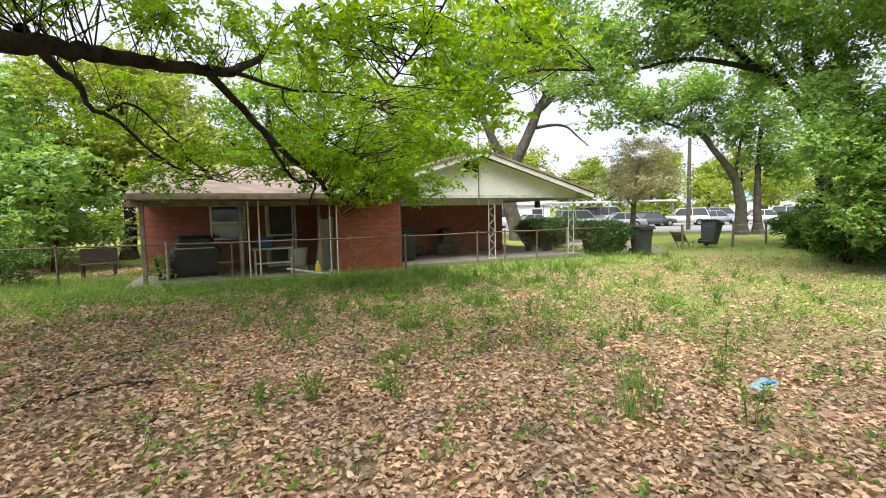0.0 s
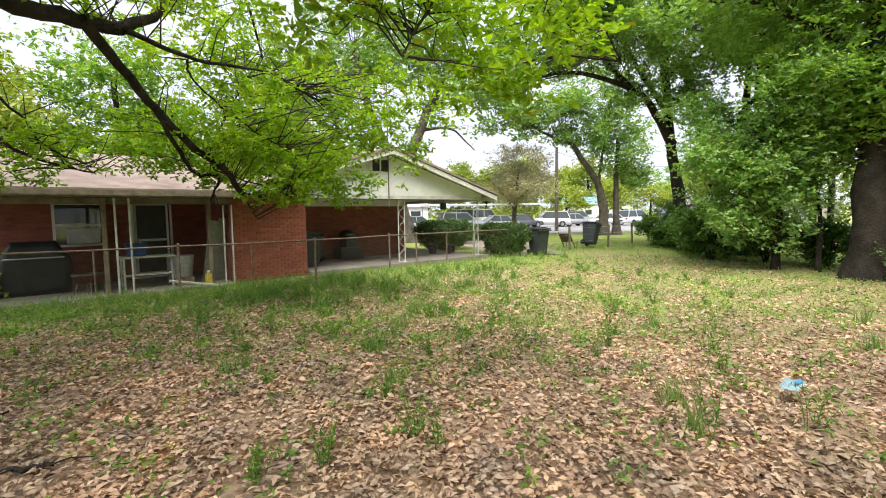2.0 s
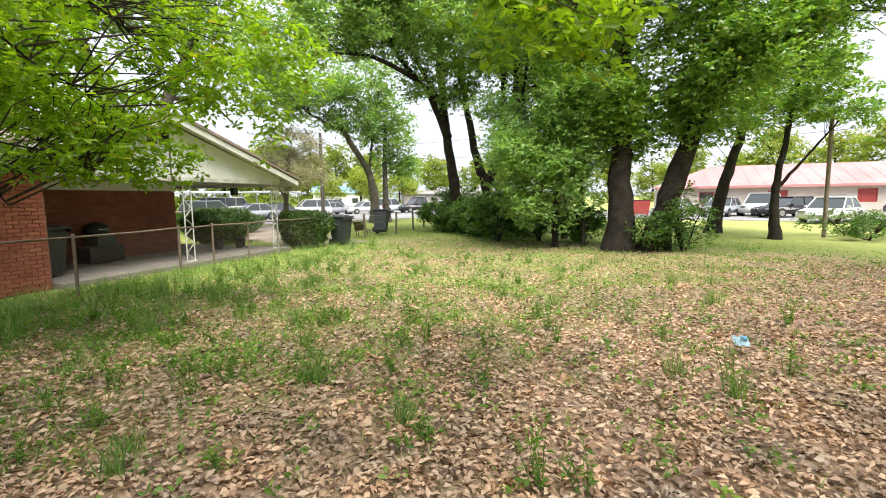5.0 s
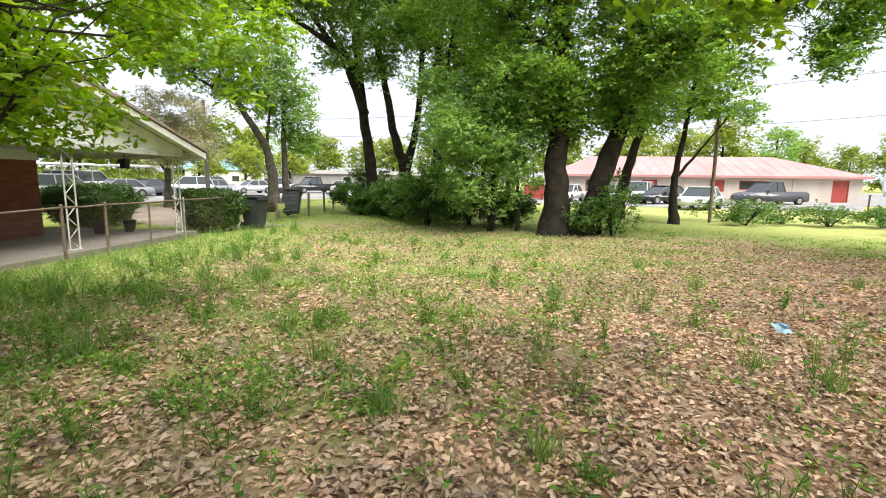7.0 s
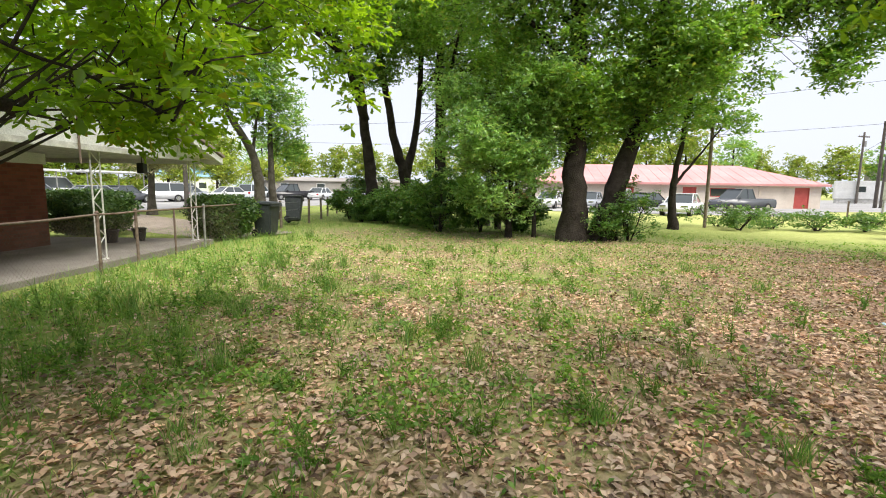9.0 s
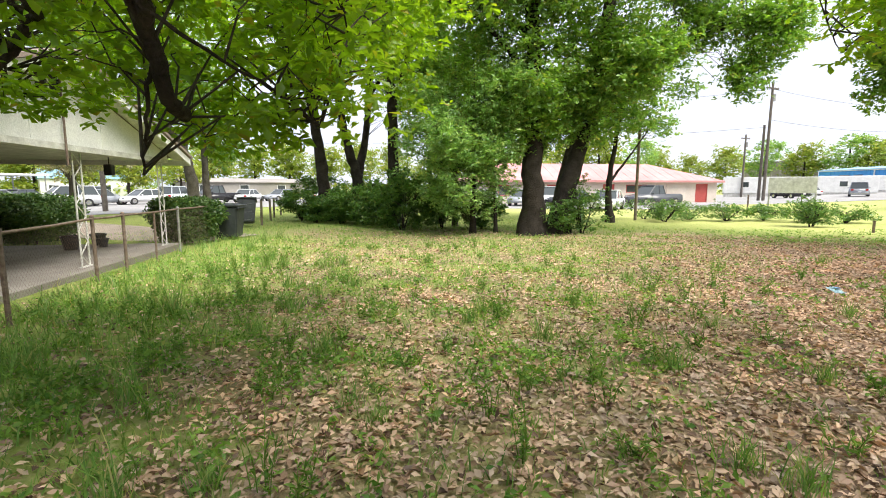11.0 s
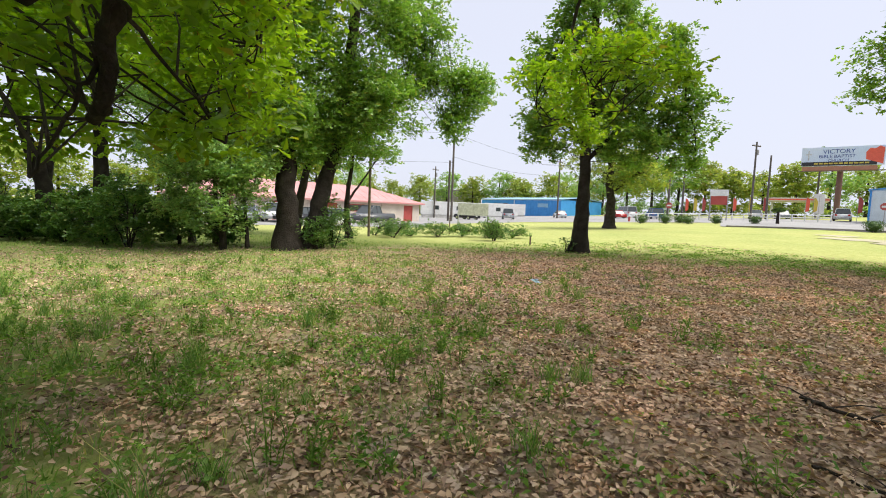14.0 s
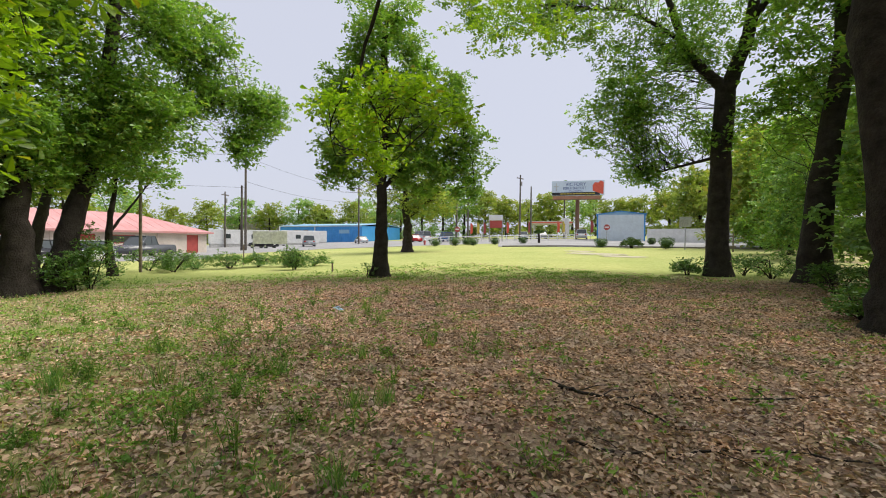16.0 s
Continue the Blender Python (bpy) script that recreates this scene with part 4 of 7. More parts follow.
# three trunks further along the edge
B = (15.3, 18.4)
tree("tall oak with long bending limbs beyond the yard", B, [([(0, 0, 0), (-0.2, 0.1, 2.5), (-0.8, 0.2, 6.0), (-1.0, 0.4, 12.0)], 0.34, 0.14)],
     [([(-0.6, 0.1, 4.6), (-1.9, -0.2, 6.0), (-3.3, -0.6, 6.7), (-6.5, -0.9, 7.1), (-9.9, -1.1, 6.2)], 0.22, 0.04), ([(-3.3, -0.6, 6.7), (-5.0, -0.4, 8.2), (-7.5, -0.8, 9.4)], 0.12, 0.03), ([(-0.8, 0.2, 6.0), (-2.2, 0.8, 8.4), (-3.0, 1.4, 10.5)], 0.14, 0.04), ([(-0.9, 0.3, 7.5), (1.2, 0.2, 9.5), (2.4, 0.4, 11.5)], 0.12, 0.03)],
     [((-4.6, -0.9, 8.6), (2.8, 2.2, 1.2), 105), ((-2.6, 0.6, 11.2), (3.4, 3.0, 1.8), 130), ((-6.4, -1.4, 10.2), (2.4, 2.2, 1.5), 80), ((0.8, 0.2, 11.5), (3.0, 2.6, 2.0), 90), ((-8.0, -1.2, 7.8), (2.2, 1.6, 1.0), 60), ((-10.2, -1.2, 6.6), (1.5, 1.3, 1.0), 40), ((-1.8, -0.6, 6.8), (1.8, 1.6, 1.1), 46)],
     M_LEAF_COOL, None, None, 0.175, 85, 0.48, 23, dense=1.25)
B = (16.1, 17.2)
tree("forked dark oak at the wood's edge", B, [([(0, 0, 0), (0, 0, 2.0), (-0.6, 0.3, 4.0), (-1.4, 0.6, 8.0)], 0.36, 0.12), ([(0.02, 0, 2.0), (0.8, -0.2, 4.5), (1.2, -0.3, 9.0)], 0.24, 0.1)],
     [([(1.0, -0.3, 6), (2.4, -1.0, 8.0), (3.4, -1.6, 9.0)], 0.1, 0.03)], [((-1.2, 0.4, 9.0), (2.4, 2.2, 2.0), 75), ((1.6, -0.6, 9.5), (3.0, 2.6, 2.4), 105), ((2.5, -2.0, 6.5), (2.0, 2.0, 1.4), 45)], M_LEAF_MID, None, None, 0.175, 85, 0.48, 24, dense=1.25)
B = (15.9, 15.3)
tree("straight dark oak trunk in undergrowth", B, [([(0, 0, 0), (0.1, 0, 3.0), (0.2, 0.1, 7.0), (0.2, 0.1, 12)], 0.34, 0.14)], [([(0.2, 0, 5), (-1.0, -1.2, 7.5), (-1.6, -2.0, 9)], 0.1, 0.03)],
     [((-0.6, -0.8, 8.5), (2.6, 2.6, 2.2), 105), ((0.4, 0.2, 12.0), (3.2, 3.0, 2.0), 105), ((0.8, -2.4, 6.0), (2.0, 1.8, 1.8), 60)], M_LEAF_MID, None, None, 0.175, 85, 0.48, 25, dense=1.25)
for i, (x, y, r) in enumerate(((14.2, 11.9, 0.12), (13.6, 11.0, 0.1), (15.4, 12.8, 0.13))):
    tree("thin grey trunk standing in the undergrowth", (x, y), [([(0, 0, 0), (0.1, 0.05, 2.5), (0.3, 0.1, 6.0)], r, 0.05)], [], [((0.3, 0.1, 6.2), (1.4, 1.4, 1.2), 38)], M_LEAF_MID, None, M_BARK_GREY, 0.14, 55, 0.4, 60 + i, dense=1.3)

# slim and leaning trees towards the red-roofed building
tree("slim young oak leaning on tall grass", (18.0, 5.5), [([(0, 0, 0), (0.2, 0.1, 1.6), (0.3, -0.1, 3.4), (0.7, -0.5, 7.0)], 0.19, 0.06)],
     [([(0.25, 0.0, 1.9), (0.5, -0.9, 3.2), (0.9, -1.7, 4.4)], 0.07, 0.02)], [((0.6, -0.6, 5.6), (1.7, 1.7, 1.5), 70), ((0.9, -1.7, 4.6), (1.1, 1.1, 0.9), 36), ((-0.2, 0.8, 4.6), (1.2, 1.2, 0.9), 36)], M_LEAF_MID, None, None, 0.18, 60, 0.4, 26)
tree("leaning dark tree at the wood's edge", (20.2, 8.0), [([(0, 0, 0), (0.3, -0.3, 2.2), (0.7, -0.9, 4.8), (1.0, -1.4, 8.0)], 0.30, 0.1)], [],
     [((0.8, -1.0, 6.6), (2.4, 2.4, 2.0), 90), ((0.2, 0.4, 5.2), (1.4, 1.4, 0.9), 34)], M_LEAF_MID, None, None, 0.2, 65, 0.45, 27)
part_pole = thing("wooden_pole", pose(19.6, 4.2, 0), "short weathered yellowish wooden pole in the grass", "pole")
part("shaft", rod(bmesh.new(), (0, 0, -0.1), (0, 0, 4.6), 0.07, 10), M_WOOD, part_pole)

# the field's trees
B = polar(125.6, 18.6)
tree("upright oak with a dense crown at the field's edge", B, [([(0, 0, 0), (-0.12, 0.06, 1.2), (-0.3, 0.15, 3.6), (-0.5, 0.2, 9.5)], 0.37, 0.12)],
     [([(-0.3, 0.15, 3.4), (-1.1, -1.2, 5.0), (-1.9, -2.6, 5.8)], 0.10, 0.03), ([(-1.9, -2.6, 5.8), (-2.1, -3.0, 4.6), (-2.2, -3.1, 3.4)], 0.03, 0.01), ([(-0.3, 0.15, 3.8), (0.5, 1.0, 5.5), (0.8, 1.6, 7.0)], 0.10, 0.03), ([(-0.4, 0.2, 4.5), (-0.2, -0.9, 6.5), (-0.4, -1.6, 8.5)], 0.08, 0.03)],
     [((-0.3, 0.0, 8.4), (1.5, 1.5, 3.2), 170), ((1.0, 1.4, 5.9), (1.05, 1.05, 2.2), 75), ((-1.3, -1.9, 6.0), (1.3, 1.3, 2.6), 105), ((-2.0, -2.9, 4.7), (0.9, 0.9, 1.9), 52), ((-0.6, -0.4, 4.6), (0.9, 0.9, 1.0), 30), ((-0.4, 0.0, 6.6), (1.7, 1.7, 1.3), 60), ((-1.1, -1.2, 4.0), (1.2, 1.2, 0.9), 36), ((0.9, 1.0, 4.5), (0.9, 0.9, 1.0), 30)],
     M_LEAF_MID, None, None, 0.15, 80, 0.33, 31, dense=1.25)
B = polar(128.9, 43)
tree("oak with a rounded crown standing in the mown field", B, [([(0, 0, 0), (0, 0, 2.0), (0.2, 0.1, 4.5), (0, 0, 9)], 0.50, 0.2)], [([(0.1, 0, 3), (-1.6, -1.6, 5), (-2.6, -2.4, 6)], 0.16, 0.05)],
     [((0, 0, 5.6), (3.4, 3.4, 2.6), 150), ((-1.6, -1.8, 4.6), (2.6, 2.6, 1.6), 75), ((0, 0, 8.6), (2.6, 2.6, 1.8), 70)], M_LEAF_LIGHT, None, None, 0.26, 45, 0.6, 32)
B = polar(163.9, 20.8)
tree("tall forked oak with a bare grey-brown trunk", B, [([(0, 0, 0), (0.05, 0.0, 2.5), (-0.15, 0.05, 7.2)], 0.44, 0.34), ([(-0.15, 0.05, 7.0), (-0.9, -0.2, 9.5), (-1.0, -0.2, 13.0)], 0.30, 0.15), ([(-0.15, 0.05, 7.0), (1.1, 0.5, 8.8), (1.9, 0.9, 11.5)], 0.24, 0.1)],
     [([(1.3, 0.6, 9.2), (2.6, 2.2, 10.2), (3.6, 4.2, 10.0)], 0.10, 0.03), ([(0.0, 0.0, 4.6), (1.6, 0.6, 4.2), (2.7, 1.0, 3.9)], 0.07, 0.02), ([(-0.9, -0.2, 9.5), (-2.6, 0.6, 11), (-4.0, 1.4, 11.6)], 0.14, 0.04)],
     [((2.2, 1.0, 7.6), (2.4, 2.0, 2.2), 110), ((2.4, 0.9, 4.6), (1.6, 1.2, 1.1), 55), ((3.4, 4.0, 10.0), (2.6, 2.6, 1.5), 85), ((5.0, 7.0, 9.6), (2.2, 2.4, 1.4), 55), ((-1.0, 0.0, 11.6), (3.4, 3.0, 1.8), 95), ((0.6, -0.6, 5.8), (1.2, 1.2, 1.2), 36), ((3.4, 1.4, 6.2), (1.6, 1.4, 1.6), 60), ((1.0, 0.4, 9.4), (2.6, 2.2, 1.5), 70), ((1.5, 3.0, 12.0), (3.0, 3.0, 1.4), 70)],
     M_LEAF_MID, None, M_BARK, 0.15, 66, 0.42, 33, dense=1.25)
B = polar(171.8, 19.5)
tree("dark leaning oak in the shade of the thicket", B, [([(0, 0, 0), (-0.1, 0, 2.5), (-0.5, 0, 6.0), (-0.8, 0, 11)], 0.50, 0.24)], [], [((-0.8, -0.4, 8.5), (2.8, 2.8, 2.4), 105), ((0.9, -1.5, 6.0), (1.8, 1.8, 1.6), 55), ((-2.2, 0.8, 10.5), (3.0, 3.0, 2.0), 80)], M_LEAF_MID, None, None, 0.21, 72, 0.5, 34, dense=1.25)
for i, (a, r, h, n) in enumerate(((172.0, 34, 5.2, 230), (176.5, 27, 5.8, 230), (181, 19, 4.5, 190), (167.8, 50, 4.6, 190), (187, 15, 4.0, 150), (170.0, 40, 6.0, 200))):
    tree("dense green thicket tree at the yard's edge", polar(a, r), [([(0, 0, 0), (0.1, 0.1, h * 0.6), (0, 0, h)], 0.16, 0.06)], [],
         [((0, 0, h), (2.4, 2.4, h * 0.62), n), ((0.3, 0.2, h * 0.35), (2.2, 2.2, h * 0.32), n // 3)], M_LEAF_MID if i % 2 else M_LEAF_COOL, None, None, 0.24, 60, 0.5, 40 + i)

# behind the house
tree("leaning live oak behind the house", (4.6, 28.0), [([(0, 0, 0), (-0.6, 0, 3.0), (0.3, 0, 5.6), (2.3, 0.4, 9.8)], 0.50, 0.22), ([(-0.2, 0, 3.6), (-2.0, 0, 7.0), (-3.0, 0.4, 11)], 0.34, 0.14)],
     [([(1.2, 0.2, 7.6), (3.2, -0.6, 9.0), (5.2, -1.4, 8.4), (6.6, -1.6, 6.8)], 0.16, 0.03), ([(0.8, 0.2, 6.6), (2.8, 0.6, 6.8), (4.4, 0.8, 5.6)], 0.12, 0.03), ([(-2.0, 0, 7.0), (-4.4, -0.6, 8.4), (-5.6, -1.0, 8.0)], 0.12, 0.03)],
     [((2.4, 0.2, 11.0), (4.0, 3.4, 2.0), 130), ((-3.0, 0.2, 11.0), (3.6, 3.2, 2.4), 120), ((5.4, -1.2, 7.6), (2.0, 1.8, 1.2), 40), ((-4.8, -0.8, 8.0), (2.2, 2.0, 1.4), 55), ((0.2, 0, 14.0), (4.5, 4, 2), 110)], M_LEAF_COOL, None, M_BARK_GREY, 0.27, 60, 0.6, 51)
tree("twin-trunked oak beyond the drive", (18.6, 29.0), [([(0, 0, 0), (-0.15, 0, 2.2), (-0.7, 0, 3.8), (-2.6, 0, 6.2)], 0.40, 0.16), ([(0.9, -0.2, 0), (0.8, -0.2, 2.2), (0.9, -0.2, 6.5)], 0.30, 0.12)],
     [([(-2.6, 0, 6.2), (-4.6, 0.2, 6.9), (-6.0, 0.3, 7.8)], 0.12, 0.03), ([(-0.5, 0, 3.4), (-0.4, -0.3, 5.5), (0.0, -0.4, 7.5)], 0.12, 0.04)],
     [((0.6, -0.2, 6.6), (2.6, 2.2, 2.2), 100), ((-3.2, 0, 7.6), (2.6, 2.0, 1.6), 75), ((-1.0, 0, 9.6), (3.6, 3.0, 1.8), 90), ((-5.8, 0.2, 8.0), (1.8, 1.6, 1.0), 34), ((1.8, -0.4, 4.2), (1.2, 1.0, 1.0), 30)], M_LEAF_COOL, None, M_BARK_GREY, 0.26, 55, 0.55, 52)
tree("bare greyish moss-hung tree by the drive", (12.2, 30.0), [([(0, 0, 0), (0.1, 0, 2.0), (0.5, 0, 5.0)], 0.22, 0.08)], [([(0.1, 0, 1.8), (-1.0, 0, 3.2), (-2.0, 0, 4.0)], 0.09, 0.02), ([(0.2, 0, 2.4), (1.4, 0, 3.4), (2.4, 0, 3.8)], 0.09, 0.02)],
     [((0.3, 0, 3.6), (2.9, 2.0, 1.3), 130), ((0.4, 0, 5.2), (1.6, 1.4, 1.0), 46)], M_MOSS, None, M_BARK_GREY, 0.17, 80, 0.42, 53, width=0.24, droop=0.5, twig=0, dense=1.7)
for i, (x, y, h) in enumerate(((38.0, 56.0, 6.0), (33.0, 58.0, 5.4), (43.5, 54.0, 5.2))):
    tree("bright yellow-green spring tree behind the car lot", (x, y), [([(0, 0, 0), (0.1, 0, h * 0.4), (0, 0, h * 0.8)], 0.2, 0.08)], [],
         [((0, 0, h * 0.68), (2.7, 2.6, h * 0.30), 80), ((1.5, -0.6, h * 0.5), (1.6, 1.4, h * 0.2), 30)], M_LEAF_YELLOW, None, None, 0.34, 40, 0.55, 90 + i)
left = [(-13.5, 20.0, 7.0, M_LEAF_LIGHT), (-18.0, 16.5, 6.0, M_LEAF_COOL), (-10.0, 27.5, 8.5, M_LEAF_MID), (-16.5, 27.0, 9.0, M_LEAF_LIGHT), (-22.0, 23.0, 8.0, M_LEAF_MID), (-3.5, 33.0, 8.5, M_LEAF_LIGHT)]
for i, (x, y, h, m) in enumerate(left):
    tree("spreading oak behind the house yard", (x, y), [([(0, 0, 0), (0.2, 0, h * 0.4), (0, 0, h)], 0.3, 0.1)], [([(0.15, 0, h * 0.4), (2, -0.6, h * 0.7), (3, -1, h * 0.8)], 0.12, 0.03), ([(0.1, 0, h * 0.45), (-2, -0.4, h * 0.7), (-3, -0.8, h * 0.75)], 0.12, 0.03)],
         [((0, 0, h * 0.95), (3.4, 3.2, h * 0.3), 110), ((2.2, -0.8, h * 0.62), (2.0, 1.8, h * 0.22), 60), ((-2.2, -0.6, h * 0.55), (2.0, 1.8, h * 0.22), 60)], m, None, None, 0.27, 60, 0.55, 70 + i)
tree("small grey flowering tree behind the fence", (-9.8, 17.0), [([(0, 0, 0), (0, 0, 1.4), (0.3, 0, 3.0)], 0.09, 0.03)], [], [((0.2, 0, 2.6), (1.5, 1.3, 1.2), 70)], M_MOSS, None, M_BARK_GREY, 0.10, 80, 0.28, 76)

for i, (x, y) in enumerate(((-13.0, 15.5), (-15.5, 17.5), (-18.5, 19.5), (-21, 16), (-24, 20), (-12.0, 22.5), (-20, 24), (-17.0, 13.6), (-26, 14))):
    tree("dense leafy thicket behind the side fence", (x, y), [([(0, 0, 0), (0.1, 0.1, 1.8), (0, 0, 3.2)], 0.09, 0.04)], [], [((0, 0, 2.6), (2.0, 1.8, 1.7), 90), ((0.3, 0, 1.0), (1.8, 1.6, 0.8), 40)], (M_LEAF_COOL, M_LEAF_MID, M_LEAF_LIGHT)[i % 3], None, None, 0.23, 36, 0.42, 180 + i)

# undergrowth
rngu = np.random.default_rng(5)
under = [(11.6, 13.3, 1.1), (12.6, 14.2, 1.2), (13.4, 15.6, 1.2), (14.0, 17.0, 1.2), (14.2, 18.4, 1.2), (15.0, 19.6, 1.1), (12.4, 12.0, 1.2), (13.0, 10.6, 1.2), (15.2, 16.0, 1.4), (16.6, 19.2, 1.2), (14.6, 14.0, 1.3), (17.4, 18.2, 1.2)]
for i, (x, y, h) in enumerate(under):
    s = rngu.uniform(0.6, 1.2)
    shrub("dark green wild undergrowth below the trees", (x, y), (1.15 * s, 1.1 * s, 0.85 * h * s), 52, M_LEAF_SHRUB, 0.15, 70, 100 + i)
shrub("leafy sapling clump at the foot of the twin trunks", (11.9, 6.9), (0.85, 0.9, 0.95), 55, M_LEAF_SHRUB, 0.10, 60, 130)
shrub("leafy sapling clump at the foot of the twin trunks", (11.2, 7.6), (0.5, 0.5, 0.6), 24, M_LEAF_SHRUB, 0.10, 50, 131)
B = polar(115.6, 24.2)
shrub("round green bush at the field's edge", B, (0.75, 0.75, 0.62), 42, M_LEAF_SHRUB, 0.09, 60, 132)
for i, (x, y, rx, h) in enumerate(((19.0, 3.0, 1.2, 0.5), (20.6, 1.6, 1.5, 0.42), (19.8, 0.2, 1.1, 0.38), (20.0, -1.4, 1.0, 0.34), (18.8, -2.6, 0.9, 0.34), (21.0, 3.6, 1.3, 0.5), (17.9, -3.6, 0.8, 0.32))):
    shrub("low tangled bush along the yard's edge", (x, y), (rx, rx, h), 46, M_LEAF_SHRUB, 0.10, 55, 140 + i)
for i, (a, r, rx, h) in enumerate(((161.0, 20.6, 0.5, 0.28), (166.0, 21.5, 1.0, 0.40), (168.5, 20.5, 1.1, 0.45), (175.5, 12.0, 0.5, 0.3), (173.5, 16.5, 0.9, 0.4), (176.5, 14.5, 0.9, 0.45))):
    shrub("low vines round the foot of the oaks", polar(a, r), (rx, rx, h), 30, M_LEAF_SHRUB, 0.10, 55, 150 + i)
shrub("vines round the foot of the field oak", polar(124.2, 18.3), (0.35, 0.35, 0.3), 14, M_LEAF_SHRUB, 0.09, 40, 160)
for i, (x, y) in enumerate(((-12.5, 11.8), (-14.2, 12.2), (-11.0, 11.6), (-13.4, 10.4), (-16.0, 12.0))):
    shrub("rank green growth along the fence", (x, y), (0.9, 0.6, 0.75), 44, M_LEAF_SHRUB, 0.10, 55, 165 + i)


def hedge(label, x, y, rad, n, seed):
    """A clipped bush: leaves packed on a rounded box."""
    rng = np.random.default_rng(seed)
    root = thing("clipped_bush", pose(x, y, gz(x, y)), label, "bush")
    u = unit(rng.standard_normal((n, 3)))
    u = np.sign(u) * np.abs(u) ** 0.8
    u /= np.max(np.abs(u), axis=1, keepdims=True) ** 0.45

    def bulge(p):
        return 1 + 0.17 * noise.noise(Vector(p) * 2.1 + Vector((seed, 0, 0))) + 0.08 * noise.noise(Vector(p) * 6.0)

    lump = np.array([bulge(p) for p in u])[:, None] * np.where(u[:, 2:] < 0, 1 + 0.28 * u[:, 2:], 1.0) ** np.array((1, 1, 0))
    c = u * lump * np.array(rad) * rng.uniform(0.80, 1.06, (n, 1)) + (0, 0, rad[2] * 1.16)
    v, f = leaf_arrays(c[c[:, 2] > 0.06], 0.085, rng, 0.55, 0.3)
    tagged(part("foliage", big_mesh("foliage", v, f, M_LEAF_HEDGE), M_LEAF_HEDGE, root, "dense clipped leaves"), kind="stuff")
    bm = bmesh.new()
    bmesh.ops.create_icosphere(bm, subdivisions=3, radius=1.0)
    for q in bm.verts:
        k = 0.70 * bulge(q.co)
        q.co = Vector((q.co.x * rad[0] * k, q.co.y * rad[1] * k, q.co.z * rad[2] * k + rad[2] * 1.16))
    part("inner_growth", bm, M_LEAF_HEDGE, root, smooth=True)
    for k in range(4):
        a = k * 1.6
        part("stem", rod(bmesh.new(), (0.1 * math.cos(a), 0.1 * math.sin(a), -0.05), (0.3 * math.cos(a), 0.3 * math.sin(a), 0.5), 0.025, 6), M_TWIG, root)
    return root


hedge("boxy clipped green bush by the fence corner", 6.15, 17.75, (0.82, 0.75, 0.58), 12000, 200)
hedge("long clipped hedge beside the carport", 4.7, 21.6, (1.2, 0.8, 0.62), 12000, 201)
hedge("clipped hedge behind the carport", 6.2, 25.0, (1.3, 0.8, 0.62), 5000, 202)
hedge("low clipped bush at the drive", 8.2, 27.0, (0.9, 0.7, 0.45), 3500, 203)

# ---- things round the house ----


def house_at(u, v, z=0.0, turn=0.0):
    return HOUSE @ pose(u, v, z, 0, 0, turn)


def taper_box(w0, d0, w1, d1, z0, z1, bevel=0.03, bm=None):
    bm = bm or bmesh.new()
    r = bmesh.ops.create_cube(bm, size=1.0)
    for q in r["verts"]:
        top = q.co.z > 0
        q.co = Vector((q.co.x * (w1 if top else w0), q.co.y * (d1 if top else d0), z1 if top else z0))
    es = list({e for v in r["verts"] for e in v.link_edges})
    if bevel:
        bmesh.ops.bevel(bm, geom=es, offset=bevel, segments=2, affect="EDGES")
    return bm


def wheelie_bin(m, label, material, group=""):
    b = thing("wheelie_bin", m, label, "bin", group)
    part("body", taper_box(0.46, 0.5, 0.60, 0.68, 0.06, 0.98, 0.04), material, b)
    lid = part("lid", box(-0.32, -0.38, 0.985, 0.32, 0.36, 1.05, 0.03), material, b, "hinged lid")
    part("lid_ridge", box(-0.22, -0.25, 1.05, 0.22, 0.22, 1.08, 0.012), material, lid)
    part("handle", rod(bmesh.new(), (-0.24, 0.42, 0.96), (0.24, 0.42, 0.96), 0.016), material, b)
    part("rim", box(-0.33, -0.38, 0.93, 0.33, -0.345, 0.98, 0.008), material, b)
    for x in (-0.26, 0.26):
        w = bmesh.new()
        bmesh.ops.create_cone(w, cap_ends=True, segments=16, radius1=0.11, radius2=0.11, depth=0.05, matrix=pose(x, 0.24, 0.11, 0, 90, 0))
        part("wheel", w, M_RUBBER, b)
    return b


wheelie_bin(pose(7.38, 17.32, 0, 0, 0, 15), "dark grey wheelie bin beside the clipped bush", M_GREYBIN)
wheelie_bin(pose(11.3, 19.75, 0.10, 0, 14, 35), "dark wheelie bin tipped over in tall grass", M_GREYBIN)
wheelie_bin(pose(6.6, 31.0, 0, 0, 0, 20), "dark green wheelie bin by the drive", M_LEAF_SHRUB)

# broken lawn chair beside the tipped bin
ch = thing("lawn_chair", pose(10.2, 19.4, 0, 0, 0, 40), "broken rusty lawn chair lying in grass", "chair")
part("back_frame", rod(rod(bmesh.new(), (-0.5, 0, 0.75), (0.1, 0, 0.2), 0.02), (-0.5, 0.5, 0.75), (0.1, 0.5, 0.2), 0.02), M_RUST, ch)
part("seat_frame", rod(rod(bmesh.new(), (0.1, 0, 0.2), (0.7, 0, 0.3), 0.02), (0.1, 0.5, 0.2), (0.7, 0.5, 0.3), 0.02), M_RUST, ch)
part("backrest", box(-0.3, 0.02, 0, 0.3, 0.48, 0.02, 0.005), M_RUST, ch, at=pose(-0.2, 0, 0.48, 0, 42, 0))
